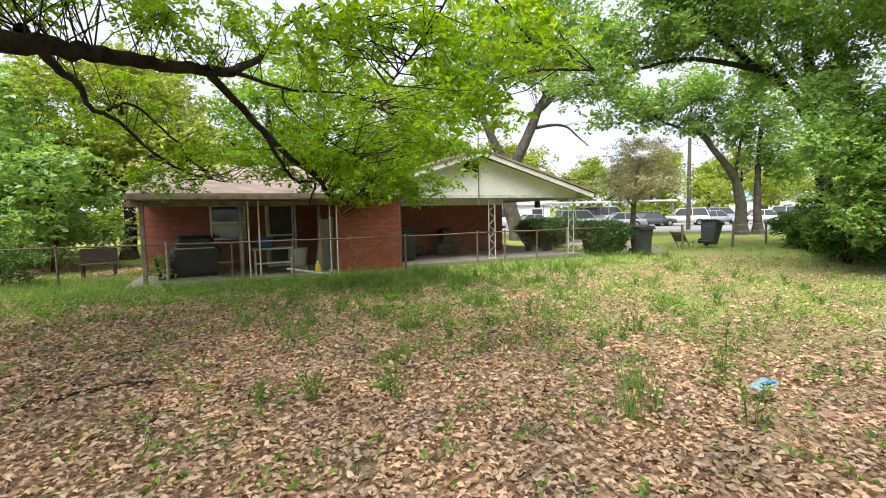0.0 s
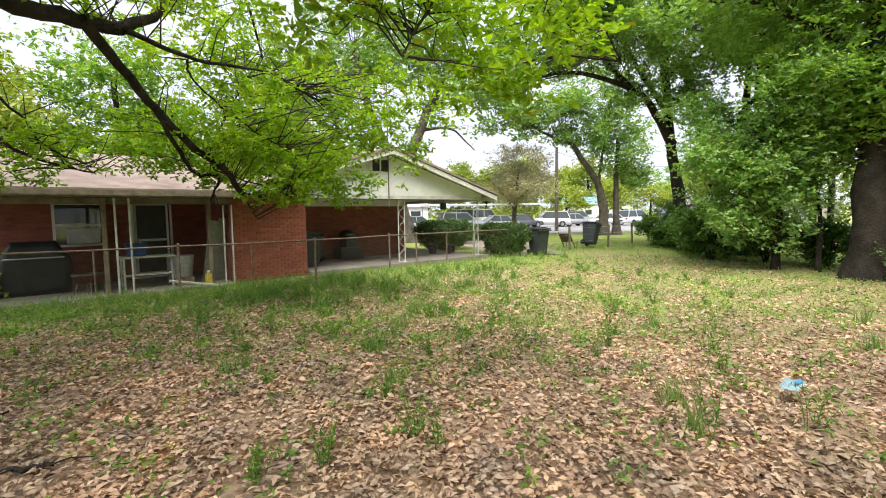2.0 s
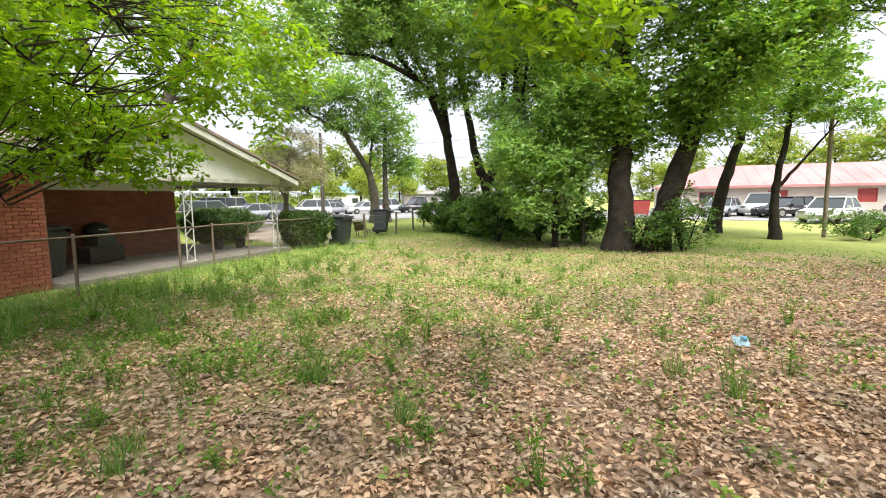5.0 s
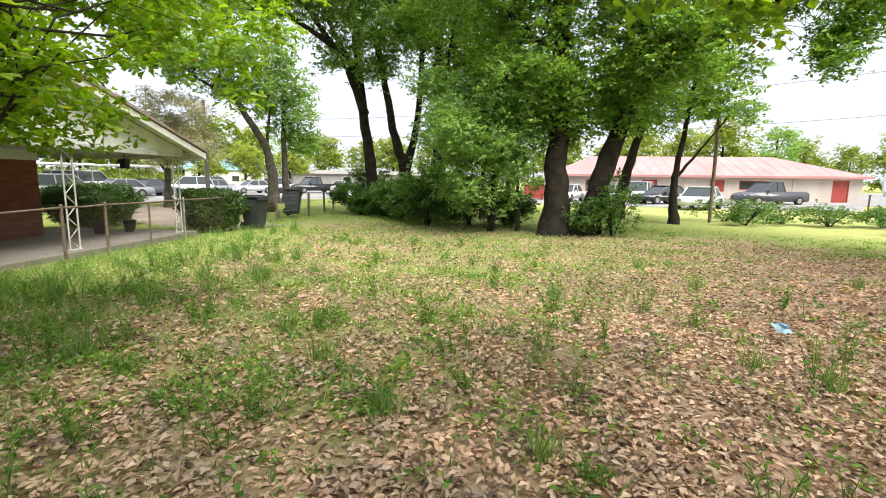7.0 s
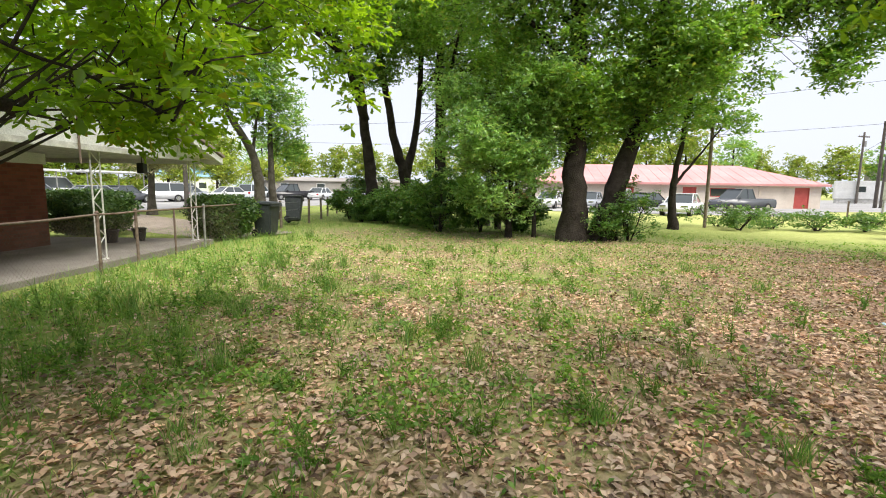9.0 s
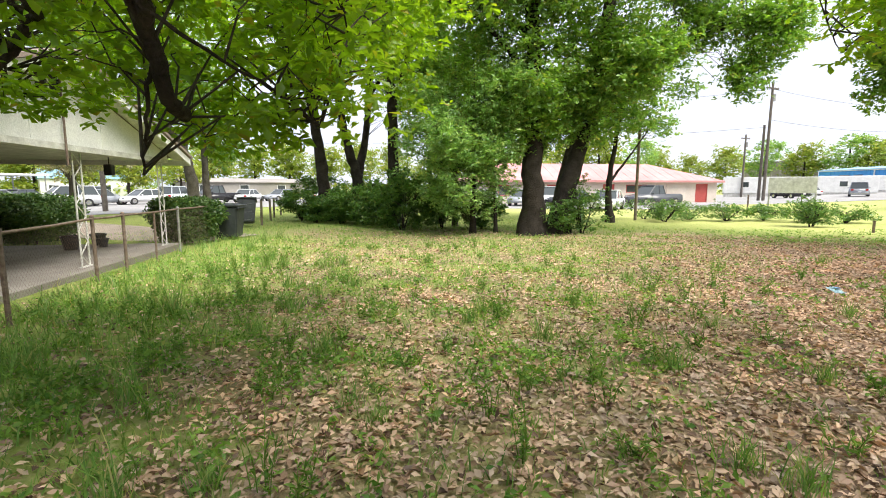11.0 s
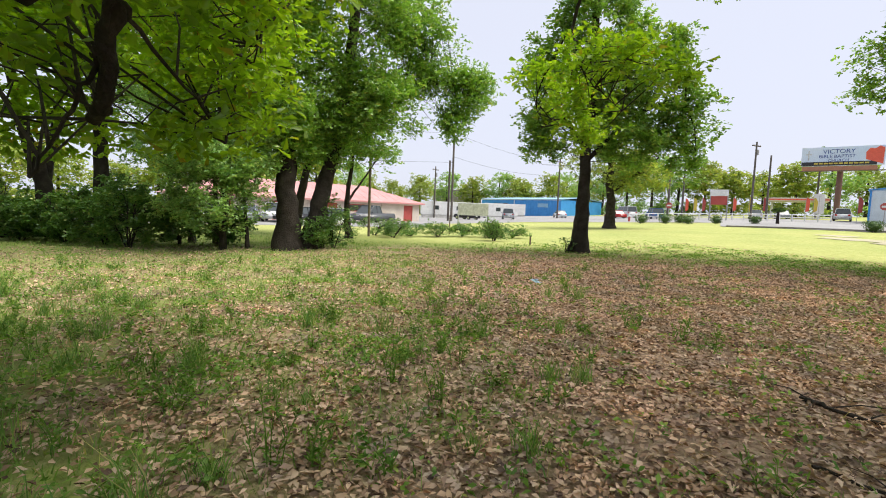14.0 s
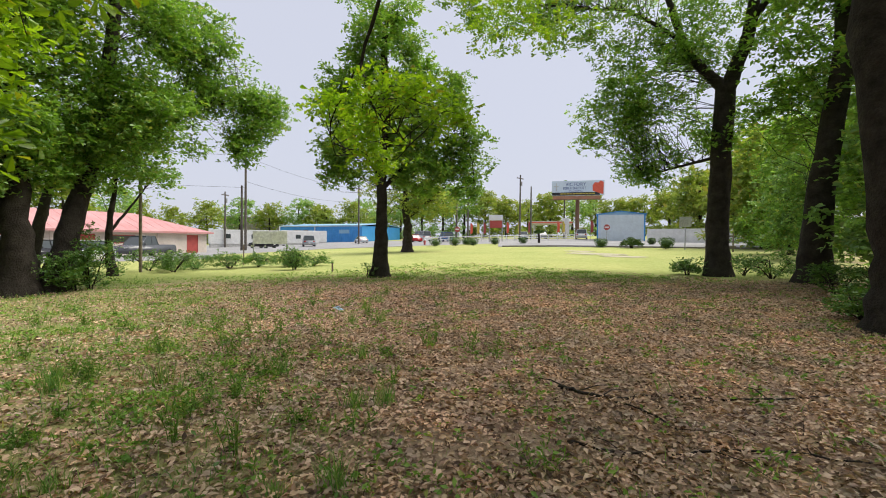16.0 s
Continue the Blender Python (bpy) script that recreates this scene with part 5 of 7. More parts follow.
for y in (0.0, 0.5):
    part("leg", rod(bmesh.new(), (0.1, y, 0.22), (0.3, y, 0.0), 0.016), M_RUST, ch)
    part("leg", rod(bmesh.new(), (0.65, y, 0.3), (0.55, y, 0.0), 0.016), M_RUST, ch)

# low wooden fence beyond the bins
bf = thing("wire_fence", pose(0, 0, 0), "low wire fence on grey wooden posts", "fence")
ff = [(7.8, 17.5), (9.8, 19.0), (12.4, 19.9), (14.6, 21.0), (16.6, 22.2), (19.0, 23.4)]
for i, (x, y) in enumerate(ff):
    part("post", rod(bmesh.new(), (x, y, -0.05), (x + 0.03 * (-1) ** i, y, 1.02), 0.05, 8), M_WOOD, bf)
for (ax, ay), (bx, by) in zip(ff[:-1], ff[1:]):
    for z in (0.35, 0.65, 0.95):
        part("wire", tube_mesh("wire", [(ax, ay, z), ((ax + bx) / 2, (ay + by) / 2, z - 0.03), (bx, by, z)], [0.006] * 3, M_GALV, 5), M_GALV, bf)


def pot(m, s):
    p = thing("plant_pot", m, "black plastic plant pot on the carport slab", "pot", "pots on the slab")
    bm = bmesh.new()
    bmesh.ops.create_cone(bm, cap_ends=True, segments=16, radius1=0.11 * s, radius2=0.15 * s, depth=0.24 * s, matrix=pose(0, 0, 0.12 * s))
    part("body", bm, M_BLACK, p, smooth=False)
    rim = bmesh.new()
    bmesh.ops.create_cone(rim, cap_ends=True, segments=16, radius1=0.165 * s, radius2=0.165 * s, depth=0.03 * s, matrix=pose(0, 0, 0.245 * s))
    part("rim", rim, M_BLACK, p)
    soil = bmesh.new()
    bmesh.ops.create_cone(soil, cap_ends=True, segments=16, radius1=0.13 * s, radius2=0.13 * s, depth=0.02 * s, matrix=pose(0, 0, 0.262 * s))
    part("soil", soil, M_BARK, p)
    return p


pot(house_at(6.35, 1.3, SLAB), 0.8)
pot(house_at(6.75, 1.6, SLAB), 1.1)
pot(house_at(5.9, 1.75, SLAB), 1.2)


def grill_on_cart(m):
    g = thing("barbecue_grill", m, "black barbecue grill against the carport wall", "grill")
    part("firebox", box(-0.45, -0.28, 0.02, 0.45, 0.28, 0.42, 0.03), M_BLACK, g)
    part("cart", box(-0.22, -0.25, 0.43, 0.28, 0.25, 0.72, 0.03), M_GREYBIN, g)
    lid = bmesh.new()
    bmesh.ops.create_uvsphere(lid, u_segments=20, v_segments=10, radius=0.27, matrix=pose(-0.05, 0, 0.84) @ Matrix.Diagonal((1.1, 1, 0.75, 1)))
    lid_ob = part("lid", lid, M_BLACK, g, "domed black lid", True)
    part("handle", rod(bmesh.new(), (-0.2, -0.3, 0.86), (0.1, -0.3, 0.86), 0.012), M_CHROME, lid_ob)
    return g


grill_on_cart(house_at(2.55, 2.3, SLAB))
heap = thing("rubbish_bag", house_at(1.35, 2.45, SLAB), "slumped black rubbish bag by the wall", "bag")
bm = bmesh.new()
bmesh.ops.create_icosphere(bm, subdivisions=3, radius=0.4)
for q in bm.verts:
    q.co *= 1 + 0.22 * noise.noise(q.co * 5)
    q.co.z = max(q.co.z * 0.6 + 0.2, 0.0)
part("bag", bm, M_BLACK, heap, smooth=True)
wheelie_bin(house_at(0.42, 0.9, SLAB, 90), "black bin standing against the brick corner", M_BLACK)
chp = thing("folding_chair", house_at(0.95, 2.1, SLAB, 10), "old wooden folding chair in the carport", "chair")
part("seat", box(-0.22, -0.2, 0.42, 0.22, 0.2, 0.45, 0.01), M_WOOD, chp)
part("backrest", box(-0.22, 0.2, 0.62, 0.22, 0.23, 0.86, 0.01), M_WOOD, chp)
for x in (-0.2, 0.2):
    part("leg", rod(bmesh.new(), (x, -0.18, 0.0), (x, 0.22, 0.88), 0.016), M_WOOD, chp)
    part("leg", rod(bmesh.new(), (x, 0.2, 0.0), (x, -0.15, 0.43), 0.016), M_WOOD, chp)

# patio clutter
cov = thing("covered_grill", house_at(-5.75, 1.2, 0.05), "large barbecue under a sagging black cover", "grill")
bm = bmesh.new()
bmesh.ops.create_cube(bm, size=1.0)
bmesh.ops.subdivide_edges(bm, edges=bm.edges[:], cuts=7, use_grid_fill=True)
for q in bm.verts:
    h = q.co.z + 0.5
    q.co = Vector((q.co.x * (1.25 - 0.75 * max(h - 0.62, 0) * 1.8), q.co.y * (0.7 - 0.3 * max(h - 0.62, 0)), h * 1.15))
    k = noise.noise(q.co * 3.3) * 0.06
    q.co += Vector((k, k * 0.6, -abs(k) * 0.5 if h > 0.1 else 0))
part("cover", bm, M_BLACK, cov, smooth=True)
part("handle", rod(bmesh.new(), (-0.5, -0.40, 0.80), (0.5, -0.42, 0.80), 0.014), M_DIRTY_WHITE, cov)
pl = shrub("leggy potted plant on the patio edge", (-7.5, 12.35), (0.3, 0.3, 0.42), 16, M_LEAF_MID, 0.10, 26, 210, "potted_plant")
tb = thing("work_table", house_at(-3.75, 0.55, 0.05), "grey patio table with peeling white frame", "table")
part("tabletop", box(-0.55, -0.3, 0.70, 0.55, 0.3, 0.74, 0.008), M_DIRTY_WHITE, tb)
for x in (-0.5, 0.45):
    for y in (-0.26, 0.26):
        part("leg", box(x, y - 0.02, 0, x + 0.04, y + 0.02, 0.70), M_DIRTY_WHITE, tb)
part("stretcher", box(-0.5, -0.28, 0.30, 0.49, -0.25, 0.34), M_DIRTY_WHITE, tb)
part("shelf", box(-0.48, -0.26, 0.27, 0.46, 0.26, 0.29), M_WOOD, tb)
bx = thing("blue_crate", house_at(-3.95, 0.55, 0.79), "blue plastic storage crate on the table", "crate")
part("body", taper_box(0.36, 0.28, 0.42, 0.32, 0.0, 0.27, 0.02), M_BLUEP, bx)
part("lid", box(-0.22, -0.17, 0.272, 0.22, 0.17, 0.30, 0.01), M_BLUEP, bx)
ck = thing("metal_pail", house_at(-3.05, 0.25, 0.05), "dented grey pail leaning by the table", "pail")
bm = bmesh.new()
bmesh.ops.create_cone(bm, cap_ends=True, segments=20, radius1=0.19, radius2=0.25, depth=0.5, matrix=pose(0, 0, 0.46))
part("body", bm, M_GALV, ck)
part("stand", box(-0.2, -0.15, 0.0, 0.2, 0.15, 0.2, 0.01), M_WOOD, ck)
pk = thing("timber_plank", house_at(-2.95, -0.55, 0.05) @ pose(0, 0, 0.09, 0, 10, -12), "loose grey timber plank sloping to the ground", "plank")
part("board", box(-0.55, -0.07, 0.0, 0.55, 0.07, 0.035, 0.006), M_DIRTY_WHITE, pk)
for i, (u, a, l) in enumerate(((-2.42, 7, 1.55), (-2.3, 10, 1.5), (-2.18, 6, 1.6))):
    sh = thing("corrugated_sheet", house_at(u, 0.55, 0.05) @ pose(0, 0, 0, 8, a, 0), "grey corrugated sheet leaning on the wall", "sheet metal", "sheets on the wall")
    part("sheet", box(-0.16, 0, 0, 0.16, 0.012, l), M_GALV, sh)
    for k in range(5):
        part("ridge", box(-0.15 + k * 0.065, -0.012, 0.0, -0.12 + k * 0.065, -0.001, l), M_GALV, sh)
for u in (-2.25, -2.06):
    part("pipe_post", rod(bmesh.new(), (u, -0.35, 0), (u, -0.35, 1.95), 0.018), M_DIRTY_WHITE, house, "thin white pipe post")
yl = thing("yellow_jug", house_at(-2.62, -0.25, 0.05), "yellow plastic jug on the patio edge", "jug")
part("body", taper_box(0.16, 0.12, 0.12, 0.10, 0, 0.3, 0.03), M_YELLOW, yl)
part("cap", box(-0.03, -0.03, 0.3, 0.03, 0.03, 0.35, 0.008), M_WHITE, yl)
for u, v in ((-5.0, 0.3), (-4.75, 0.5)):
    w = thing("wicker_stool", house_at(u, v, 0.05), "low rusty wire stool on the patio", "stool")
    part("seat", box(-0.18, -0.18, 0.40, 0.18, 0.18, 0.43, 0.01), M_RUST, w)
    for k in range(4):
        a = k * math.pi / 2 + 0.785
        part("leg", rod(bmesh.new(), (0.22 * math.cos(a), 0.22 * math.sin(a), 0), (0.14 * math.cos(a + 0.6), 0.14 * math.sin(a + 0.6), 0.41), 0.01, 6), M_RUST, w)
lc = thing("garden_seat", pose(-10.1, 13.6, 0, 0, 0, 30), "grey wooden garden seat beyond the fence", "seat")
part("seat", box(-0.45, -0.2, 0.38, 0.45, 0.25, 0.42, 0.01), M_TWIG, lc)
part("backrest", box(-0.45, 0.25, 0.42, 0.45, 0.29, 0.85, 0.01), M_TWIG, lc)
for x in (-0.4, 0.36):
    part("leg", box(x, -0.18, 0, x + 0.05, 0.24, 0.38), M_TWIG, lc)

# a crumpled pale plastic bag among the weeds
bag = thing("plastic_bag", pose(2.68, 3.84, 0.16, 0, 0, 20), "crumpled pale blue plastic packaging caught on weeds", "litter")
bm = bmesh.new()
bmesh.ops.create_grid(bm, x_segments=8, y_segments=6, size=1.0)
for q in bm.verts:
    q.co = Vector((q.co.x * 0.11, q.co.y * 0.07, 0.03 * noise.noise(q.co * 2.2 + Vector((3, 1, 0))) + 0.02 * q.co.x))
part("film", bm, paint("pale_blue_film", (0.30, 0.44, 0.50), 0.4), bag)
part("band", box(-0.02, -0.06, 0.026, 0.09, -0.02, 0.031), paint("teal_print", (0.1, 0.35, 0.6)), bag)
part("stalk", rod(bmesh.new(), (0, 0, -0.18), (0.0, 0.0, 0.02), 0.004, 6), M_WEED, bag)
cup = thing("paper_scrap", pose(-5.6, 8.9, 0.0), "white paper scrap on the leaves", "litter")
part("scrap", taper_box(0.12, 0.07, 0.08, 0.05, 0.01, 0.05, 0.01), M_WHITE, cup)
cup.matrix_basis = pose(-6.9, 8.8, 0.01, 0, 0, 20)

# fallen branches
for pts, r in (([(-2.94, 4.59), (-3.2, 4.55), (-3.45, 4.42), (-3.86, 3.95), (-4.43, 3.49), (-4.95, 2.73)], 0.020), ([(-3.74, 5.71), (-4.23, 5.45), (-4.73, 4.76), (-5.41, 4.39), (-6.2, 4.0)], 0.012), ([(-3.5, 4.5), (-3.9, 4.6), (-4.3, 4.9)], 0.009), ([(-4.6, 3.3), (-4.7, 3.9), (-5.2, 4.3)], 0.008)):
    rr = np.random.default_rng(int(r * 1e4))
    p = smooth_path([(x, y, 0.012 + 0.03 * rr.random()) for x, y in pts], 6)
    p[:, :2] += rr.normal(0, 0.025, (len(p), 2))
    b = thing("fallen_branch", pose(0, 0, 0), "dark fallen branch lying in dead leaves", "branch")
    part("bough", tube_mesh("bough", p, r * np.linspace(1, 0.4, len(p)), M_BARK, 7, 0.12, rr), M_BARK, b)
    for k in range(4):
        s = p[rr.integers(2, len(p) - 2)]
        e = s + np.array((rr.normal(0, 0.25), rr.normal(0, 0.25), 0.02))
        part("offshoot", tube_mesh("offshoot", [s, (s + e) / 2 + (0, 0, 0.03), e], [r * 0.4, r * 0.3, r * 0.12], M_BARK, 5), M_BARK, b)


# ---- weeds that stand out ----
def weed(x, y, h, kind, seed):
    rng = np.random.default_rng(seed)
    w = thing("weed", pose(x, y, gz(x, y)), ("tall thin green weed standing in dead leaves", "bushy tuft of green grass in dead leaves")[kind], "weed", ("tall weeds", "grass tufts")[kind])
    if kind == 0:
        stems, cs = [], []
        for k in range(rng.integers(4, 8)):
            a, o = rng.uniform(0, 6.28), rng.uniform(0, 0.09)
            hh = h * rng.uniform(0.55, 1.1)
            p = np.array([(o * math.cos(a), o * math.sin(a), 0), (o * 1.6 * math.cos(a), o * 1.6 * math.sin(a), hh * 0.5), ((o * 2 + 0.05) * math.cos(a), (o * 2 + 0.05) * math.sin(a), hh)])
            stems.append(tube_arrays(smooth_path(p, 4), np.linspace(0.004, 0.0015, 9), 4))
            t = rng.uniform(0.1, 1.0, 16)
            cs.append(smooth_path(p, 8)[np.clip((t * 16).astype(int), 0, 16)])
        v, f = joined(stems)
        part("stem", big_mesh("stem", v, f, M_WEED), M_WEED, w)["kind"] = "stuff"
        v, f = leaf_arrays(np.concatenate(cs), 0.058, rng, 0.22, 0.1, -0.5)
    else:
        n = 75
        a = rng.uniform(0, 6.28, n)
        o = rng.uniform(0, 0.13, n)
        v, f = blade_arrays(x + o * np.cos(a), y + o * np.sin(a), h * rng.uniform(0.3, 1.1, n), rng, 0.9, 0.0036)
        v = v - np.array((x, y, gz(x, y)))
    part("foliage", big_mesh("foliage", v, f, M_WEED if kind == 0 else M_GRASS), M_WEED, w)["kind"] = "stuff"


spots = [(1.48, 3.65, 0.38, 1), (1.73, 3.72, 0.40, 0), (-1.63, 3.97, 0.34, 0), (-1.2, 4.05, 0.30, 0), (-0.5, 4.24, 0.36, 0), (1.86, 5.42, 0.34, 0), (0.03, 7.56, 0.32, 1), (-2.13, 6.2, 0.3, 1), (-2.5, 6.75, 0.28, 0), (-0.42, 4.0, 0.34, 0),
         (1.72, 4.15, 0.32, 1), (-0.55, 6.5, 0.30, 1), (1.35, 7.25, 0.42, 0), (-1.76, 7.85, 0.38, 0), (-0.36, 6.6, 0.26, 0), (-1.98, 6.43, 0.24, 1), (-2.24, 7.58, 0.42, 0), (-1.34, 7.07, 0.36, 0), (2.3, 3.4, 0.42, 0), (2.6, 6.2, 0.34, 0),
         (3.2, 5.2, 0.36, 0), (4.1, 6.0, 0.34, 0), (3.5, 7.4, 0.36, 0), (2.2, 8.6, 0.3, 0), (0.9, 8.2, 0.34, 0), (5.2, 7.2, 0.3, 0), (5.0, 4.6, 0.3, 1), (4.2, 3.6, 0.32, 0), (-2.9, 8.6, 0.34, 0), (-3.2, 9.4, 0.4, 1), (-1.0, 9.5, 0.36, 1),
         (-2.2, 10.4, 0.42, 1), (0.2, 10.6, 0.36, 1), (1.6, 11.6, 0.34, 1), (-0.2, 12.0, 0.45, 1), (3.0, 13.0, 0.4, 1), (6.6, 15.6, 0.45, 1), (7.6, 15.8, 0.5, 1), (5.2, 15.0, 0.4, 1), (1.0, 6.6, 0.3, 0), (2.8, 4.6, 0.3, 0), (6.4, 5.6, 0.3, 1), (7.2, 9.2, 0.28, 1), (4.6, 10.2, 0.28, 1), (2.9, 10.4, 0.26, 1), (-3.9, 6.2, 0.22, 0), (0.4, 5.4, 0.26, 0), (1.2, 5.9, 0.3, 0),
         (3.6, 2.2, 0.34, 1), (4.6, 1.2, 0.3, 0), (2.0, 1.6, 0.26, 0), (6.2, 2.4, 0.3, 1), (3.0, 0.6, 0.24, 0)]
rngw = random.Random(12)
for k in range(70):
    x, y = rngw.uniform(-3.2, 7.5), rngw.uniform(5.0, 13.5)
    if min(math.hypot(x - p[0], y - p[1]) for p in PATH) > 1.3 and fence_gap(np.array([x]), np.array([y]))[0] > 0.5:
        spots.append((x, y, rngw.uniform(0.12, 0.30), int(rngw.random() < 0.35)))
for k in range(110):
    x, y = rngw.uniform(-6.0, 4.0), rngw.uniform(8.5, 15.0)
    gap = fence_gap(np.array([x]), np.array([y]))[0]
    if 0.4 < gap < 4.2 and min(math.hypot(x - p[0], y - p[1]) for p in PATH) > 1.2 and y < 13.2 + 0.52 * x:
        spots.append((x, y, rngw.uniform(0.2, 0.42), int(rngw.random() < 0.3)))
for i, s in enumerate(spots):
    weed(*s, 400 + i)

# ---- beyond the yard: lot, road, buildings and vehicles ----
EYE_END = 1.53


def at_polar(a, r, turn=0.0, lift=0.0):
    x, y = polar(a, r)
    return pose(x, y, gz(x, y) + lift, 0, 0, turn)


def facing(a):
    """Turn by which local -y looks back along the compass angle a."""
    return -a


sheet("parking_lot", [(29.5, 24), (33.5, -4), (62, -11), (52, 24)], 0.012, M_ASPHALT, "pale worn asphalt parking lot", "parking lot")
sheet("road", [polar(103, 48), polar(119, 62), polar(119, 135), polar(104, 130)], 0.02, M_ASPHALT, "wide pale grey road beyond the field", "road")
sheet("road", [polar(119, 62), polar(140, 64), polar(140, 96), polar(119, 135)], 0.025, M_ASPHALT, "wide pale grey road beyond the field", "road")
sheet("road", [polar(140, 51), polar(170, 52), polar(170, 92), polar(140, 96)], 0.03, M_ASPHALT, "grey paved forecourt beyond the field", "road")
sheet("road", [(4, 36), (52, 27), (60, 66), (4, 70)], 0.012, M_ASPHALT, "pale gravel and asphalt car lot", "car lot")
sheet("drive", [(5.8, 17.6), (8.6, 17.2), (12.5, 33), (7.5, 36)], 0.014, surface("packed_dirt", (0.26, 0.21, 0.17), (0.40, 0.33, 0.27), 0.8, 0.95, 0, 0.4), "pale packed dirt drive beside the house", "drive")
M_SAND = surface("bare_sand", (0.36, 0.34, 0.20), (0.52, 0.46, 0.33), 0.5, 0.95, 0, 0.3)


def bare_patch(a, r, rx, ry, seed):
    """A worn sandy patch with a ragged edge."""
    cx, cy = polar(a, r)
    bm = bmesh.new()
    ring = []
    for k in range(48):
        t = k * math.tau / 48
        q = 1 + 0.45 * noise.noise(Vector((math.cos(t) * 2.2, math.sin(t) * 2.2, seed))) + 0.2 * noise.noise(Vector((math.cos(t) * 7, math.sin(t) * 7, seed)))
        x, y = cx + q * rx * math.cos(t), cy + q * ry * math.sin(t)
        ring.append(bm.verts.new((x, y, gz(x, y) + 0.012)))
    mid = bm.verts.new((cx, cy, gz(cx, cy) + 0.014))
    for k in range(48):
        bm.faces.new((mid, ring[k], ring[(k + 1) % 48]))
    tagged(new("bare_patch", bm_mesh("bare_patch", bm, M_SAND)), "bare sandy patch in the mown field", "bare soil", kind="structure")


bare_patch(151.5, 36, 2.2, 1.3, 1.0)
bare_patch(154.2, 33, 1.6, 0.9, 5.0)
bare_patch(149.5, 40, 1.3, 1.0, 9.0)


def kerb(a0, a1, r0, r1):
    n = 24
    bm = bmesh.new()
    ring = []
    for i in range(n + 1):
        x, y = polar(a0 + (a1 - a0) * i / n, r0 + (r1 - r0) * i / n)
        x2, y2 = polar(a0 + (a1 - a0) * i / n, r0 + (r1 - r0) * i / n + 0.18)
        z = gz(x, y)
        ring.append([bm.verts.new(v) for v in ((x, y, z - 0.05), (x, y, z + 0.14), (x2, y2, z + 0.14), (x2, y2, z - 0.05))])
    for p, q in zip(ring[:-1], ring[1:]):
        for k in range(3):
            bm.faces.new((p[k], q[k], q[k + 1], p[k + 1]))
    tagged(new("kerb", bm_mesh("kerb", bm, M_CONCRETE)), "pale concrete kerb along the forecourt", "kerb", kind="structure")


kerb(140.5, 166, 50.6, 49.6)

# long building with a red roof
RB = pose(42.2, 17.1, 0, 0, 0, math.degrees(math.atan2(-25.4, 10.3)))
red = thing("red_roofed_building", RB, "long cream block building with red metal hip roof", "building")
L, D, HW, RISE = 27.4, 9.0, 2.38, 1.95
holes = [(8.2, 9.6, 0.0, 1.95), (14.3, 15.6, 0.9, 2.0), (16.9, 19.3, 1.1, 1.95), (24.9, 26.3, 0.0, 2.05), (3.0, 4.2, 0.8, 1.9)]
part("wall", wall_with_holes(0, L, 0, HW, 0, 0.25, holes), M_CREAM, red, "cream painted block wall", at=pose(0, 0, 0))
part("wall", box(L - 0.25, 0.25, 0, L, D, HW), M_CREAM, red)
part("wall", box(0, 0.25, 0, 0.25, D, HW), M_CREAM, red)
part("wall", box(0.25, D - 0.25, 0, L - 0.25, D, HW), M_CREAM, red)
for h in (holes[0], holes[1], holes[3]):
    d = part("door", box(h[0], 0.06, h[2], h[1], 0.12, h[3]), M_REDPAINT, red, "dull red painted door")
    part("door_frame", frame_rect(h[0] + 0.06, h[1] - 0.06, h[2] + 0.06, h[3] - 0.06, 0.05, 0.06, 0.04), M_REDPAINT, d)
for h in (holes[2], holes[4]):
    w = part("window", box(h[0], 0.10, h[2], h[1], 0.12, h[3]), M_GLASS, red)
    part("window_frame", frame_rect(h[0] + 0.08, h[1] - 0.08, h[2] + 0.08, h[3] - 0.08, 0.07, 0.08, 0.05), M_REDPAINT, w)
bm = bmesh.new()
o = 0.5
ev = [bm.verts.new(v) for v in ((-o, -o, HW), (L + o, -o, HW), (L + o, D + o, HW), (-o, D + o, HW))]
rv = [bm.verts.new(v) for v in ((4.5, D / 2, HW + RISE), (L - 5.5, D / 2, HW + RISE))]
bm.faces.new((ev[0], ev[1], rv[1], rv[0]))
bm.faces.new((ev[1], ev[2], rv[1]))
bm.faces.new((ev[2], ev[3], rv[0], rv[1]))
bm.faces.new((ev[3], ev[0], rv[0]))
bm.faces.new(list(reversed(ev)))
part("roof", bm, M_REDROOF, red, "faded red metal hip roof")
part("fascia", box(-o, -o - 0.05, HW - 0.18, L + o, -o, HW + 0.02), M_REDROOF, red)
part("fascia", box(L + o, -o, HW - 0.18, L + o + 0.05, D + o, HW + 0.02), M_REDROOF, red)
for i in range(26):
    x = 0.6 + i * 1.05
    t = min(1.0, (x + o) / (4.5 + o), (L + o - x) / (5.5 + o))
    part("roof_seam", rod(bmesh.new(), (x, -o, HW + 0.02), (x, -o + t * (D / 2 + o), HW + 0.005 + RISE * t), 0.012, 4), M_REDROOF, red)
for i in range(3):
    x = (2.2, 12.0, 21.5)[i]
    part("wall_pier", box(x, -0.06, 0, x + 0.3, -0.001, HW - 0.19), M_CREAM, red)
dump = thing("red_dumpster", pose(38.4, 17.8, 0, 0, 0, -68), "red steel dumpster beside the building", "dumpster")
part("body", taper_box(1.6, 1.1, 1.9, 1.4, 0.12, 1.25, 0.03), M_REDPAINT, dump)
part("lid", box(-0.95, -0.7, 1.255, 0.95, 0.7, 1.31, 0.015), M_BLACK, dump)
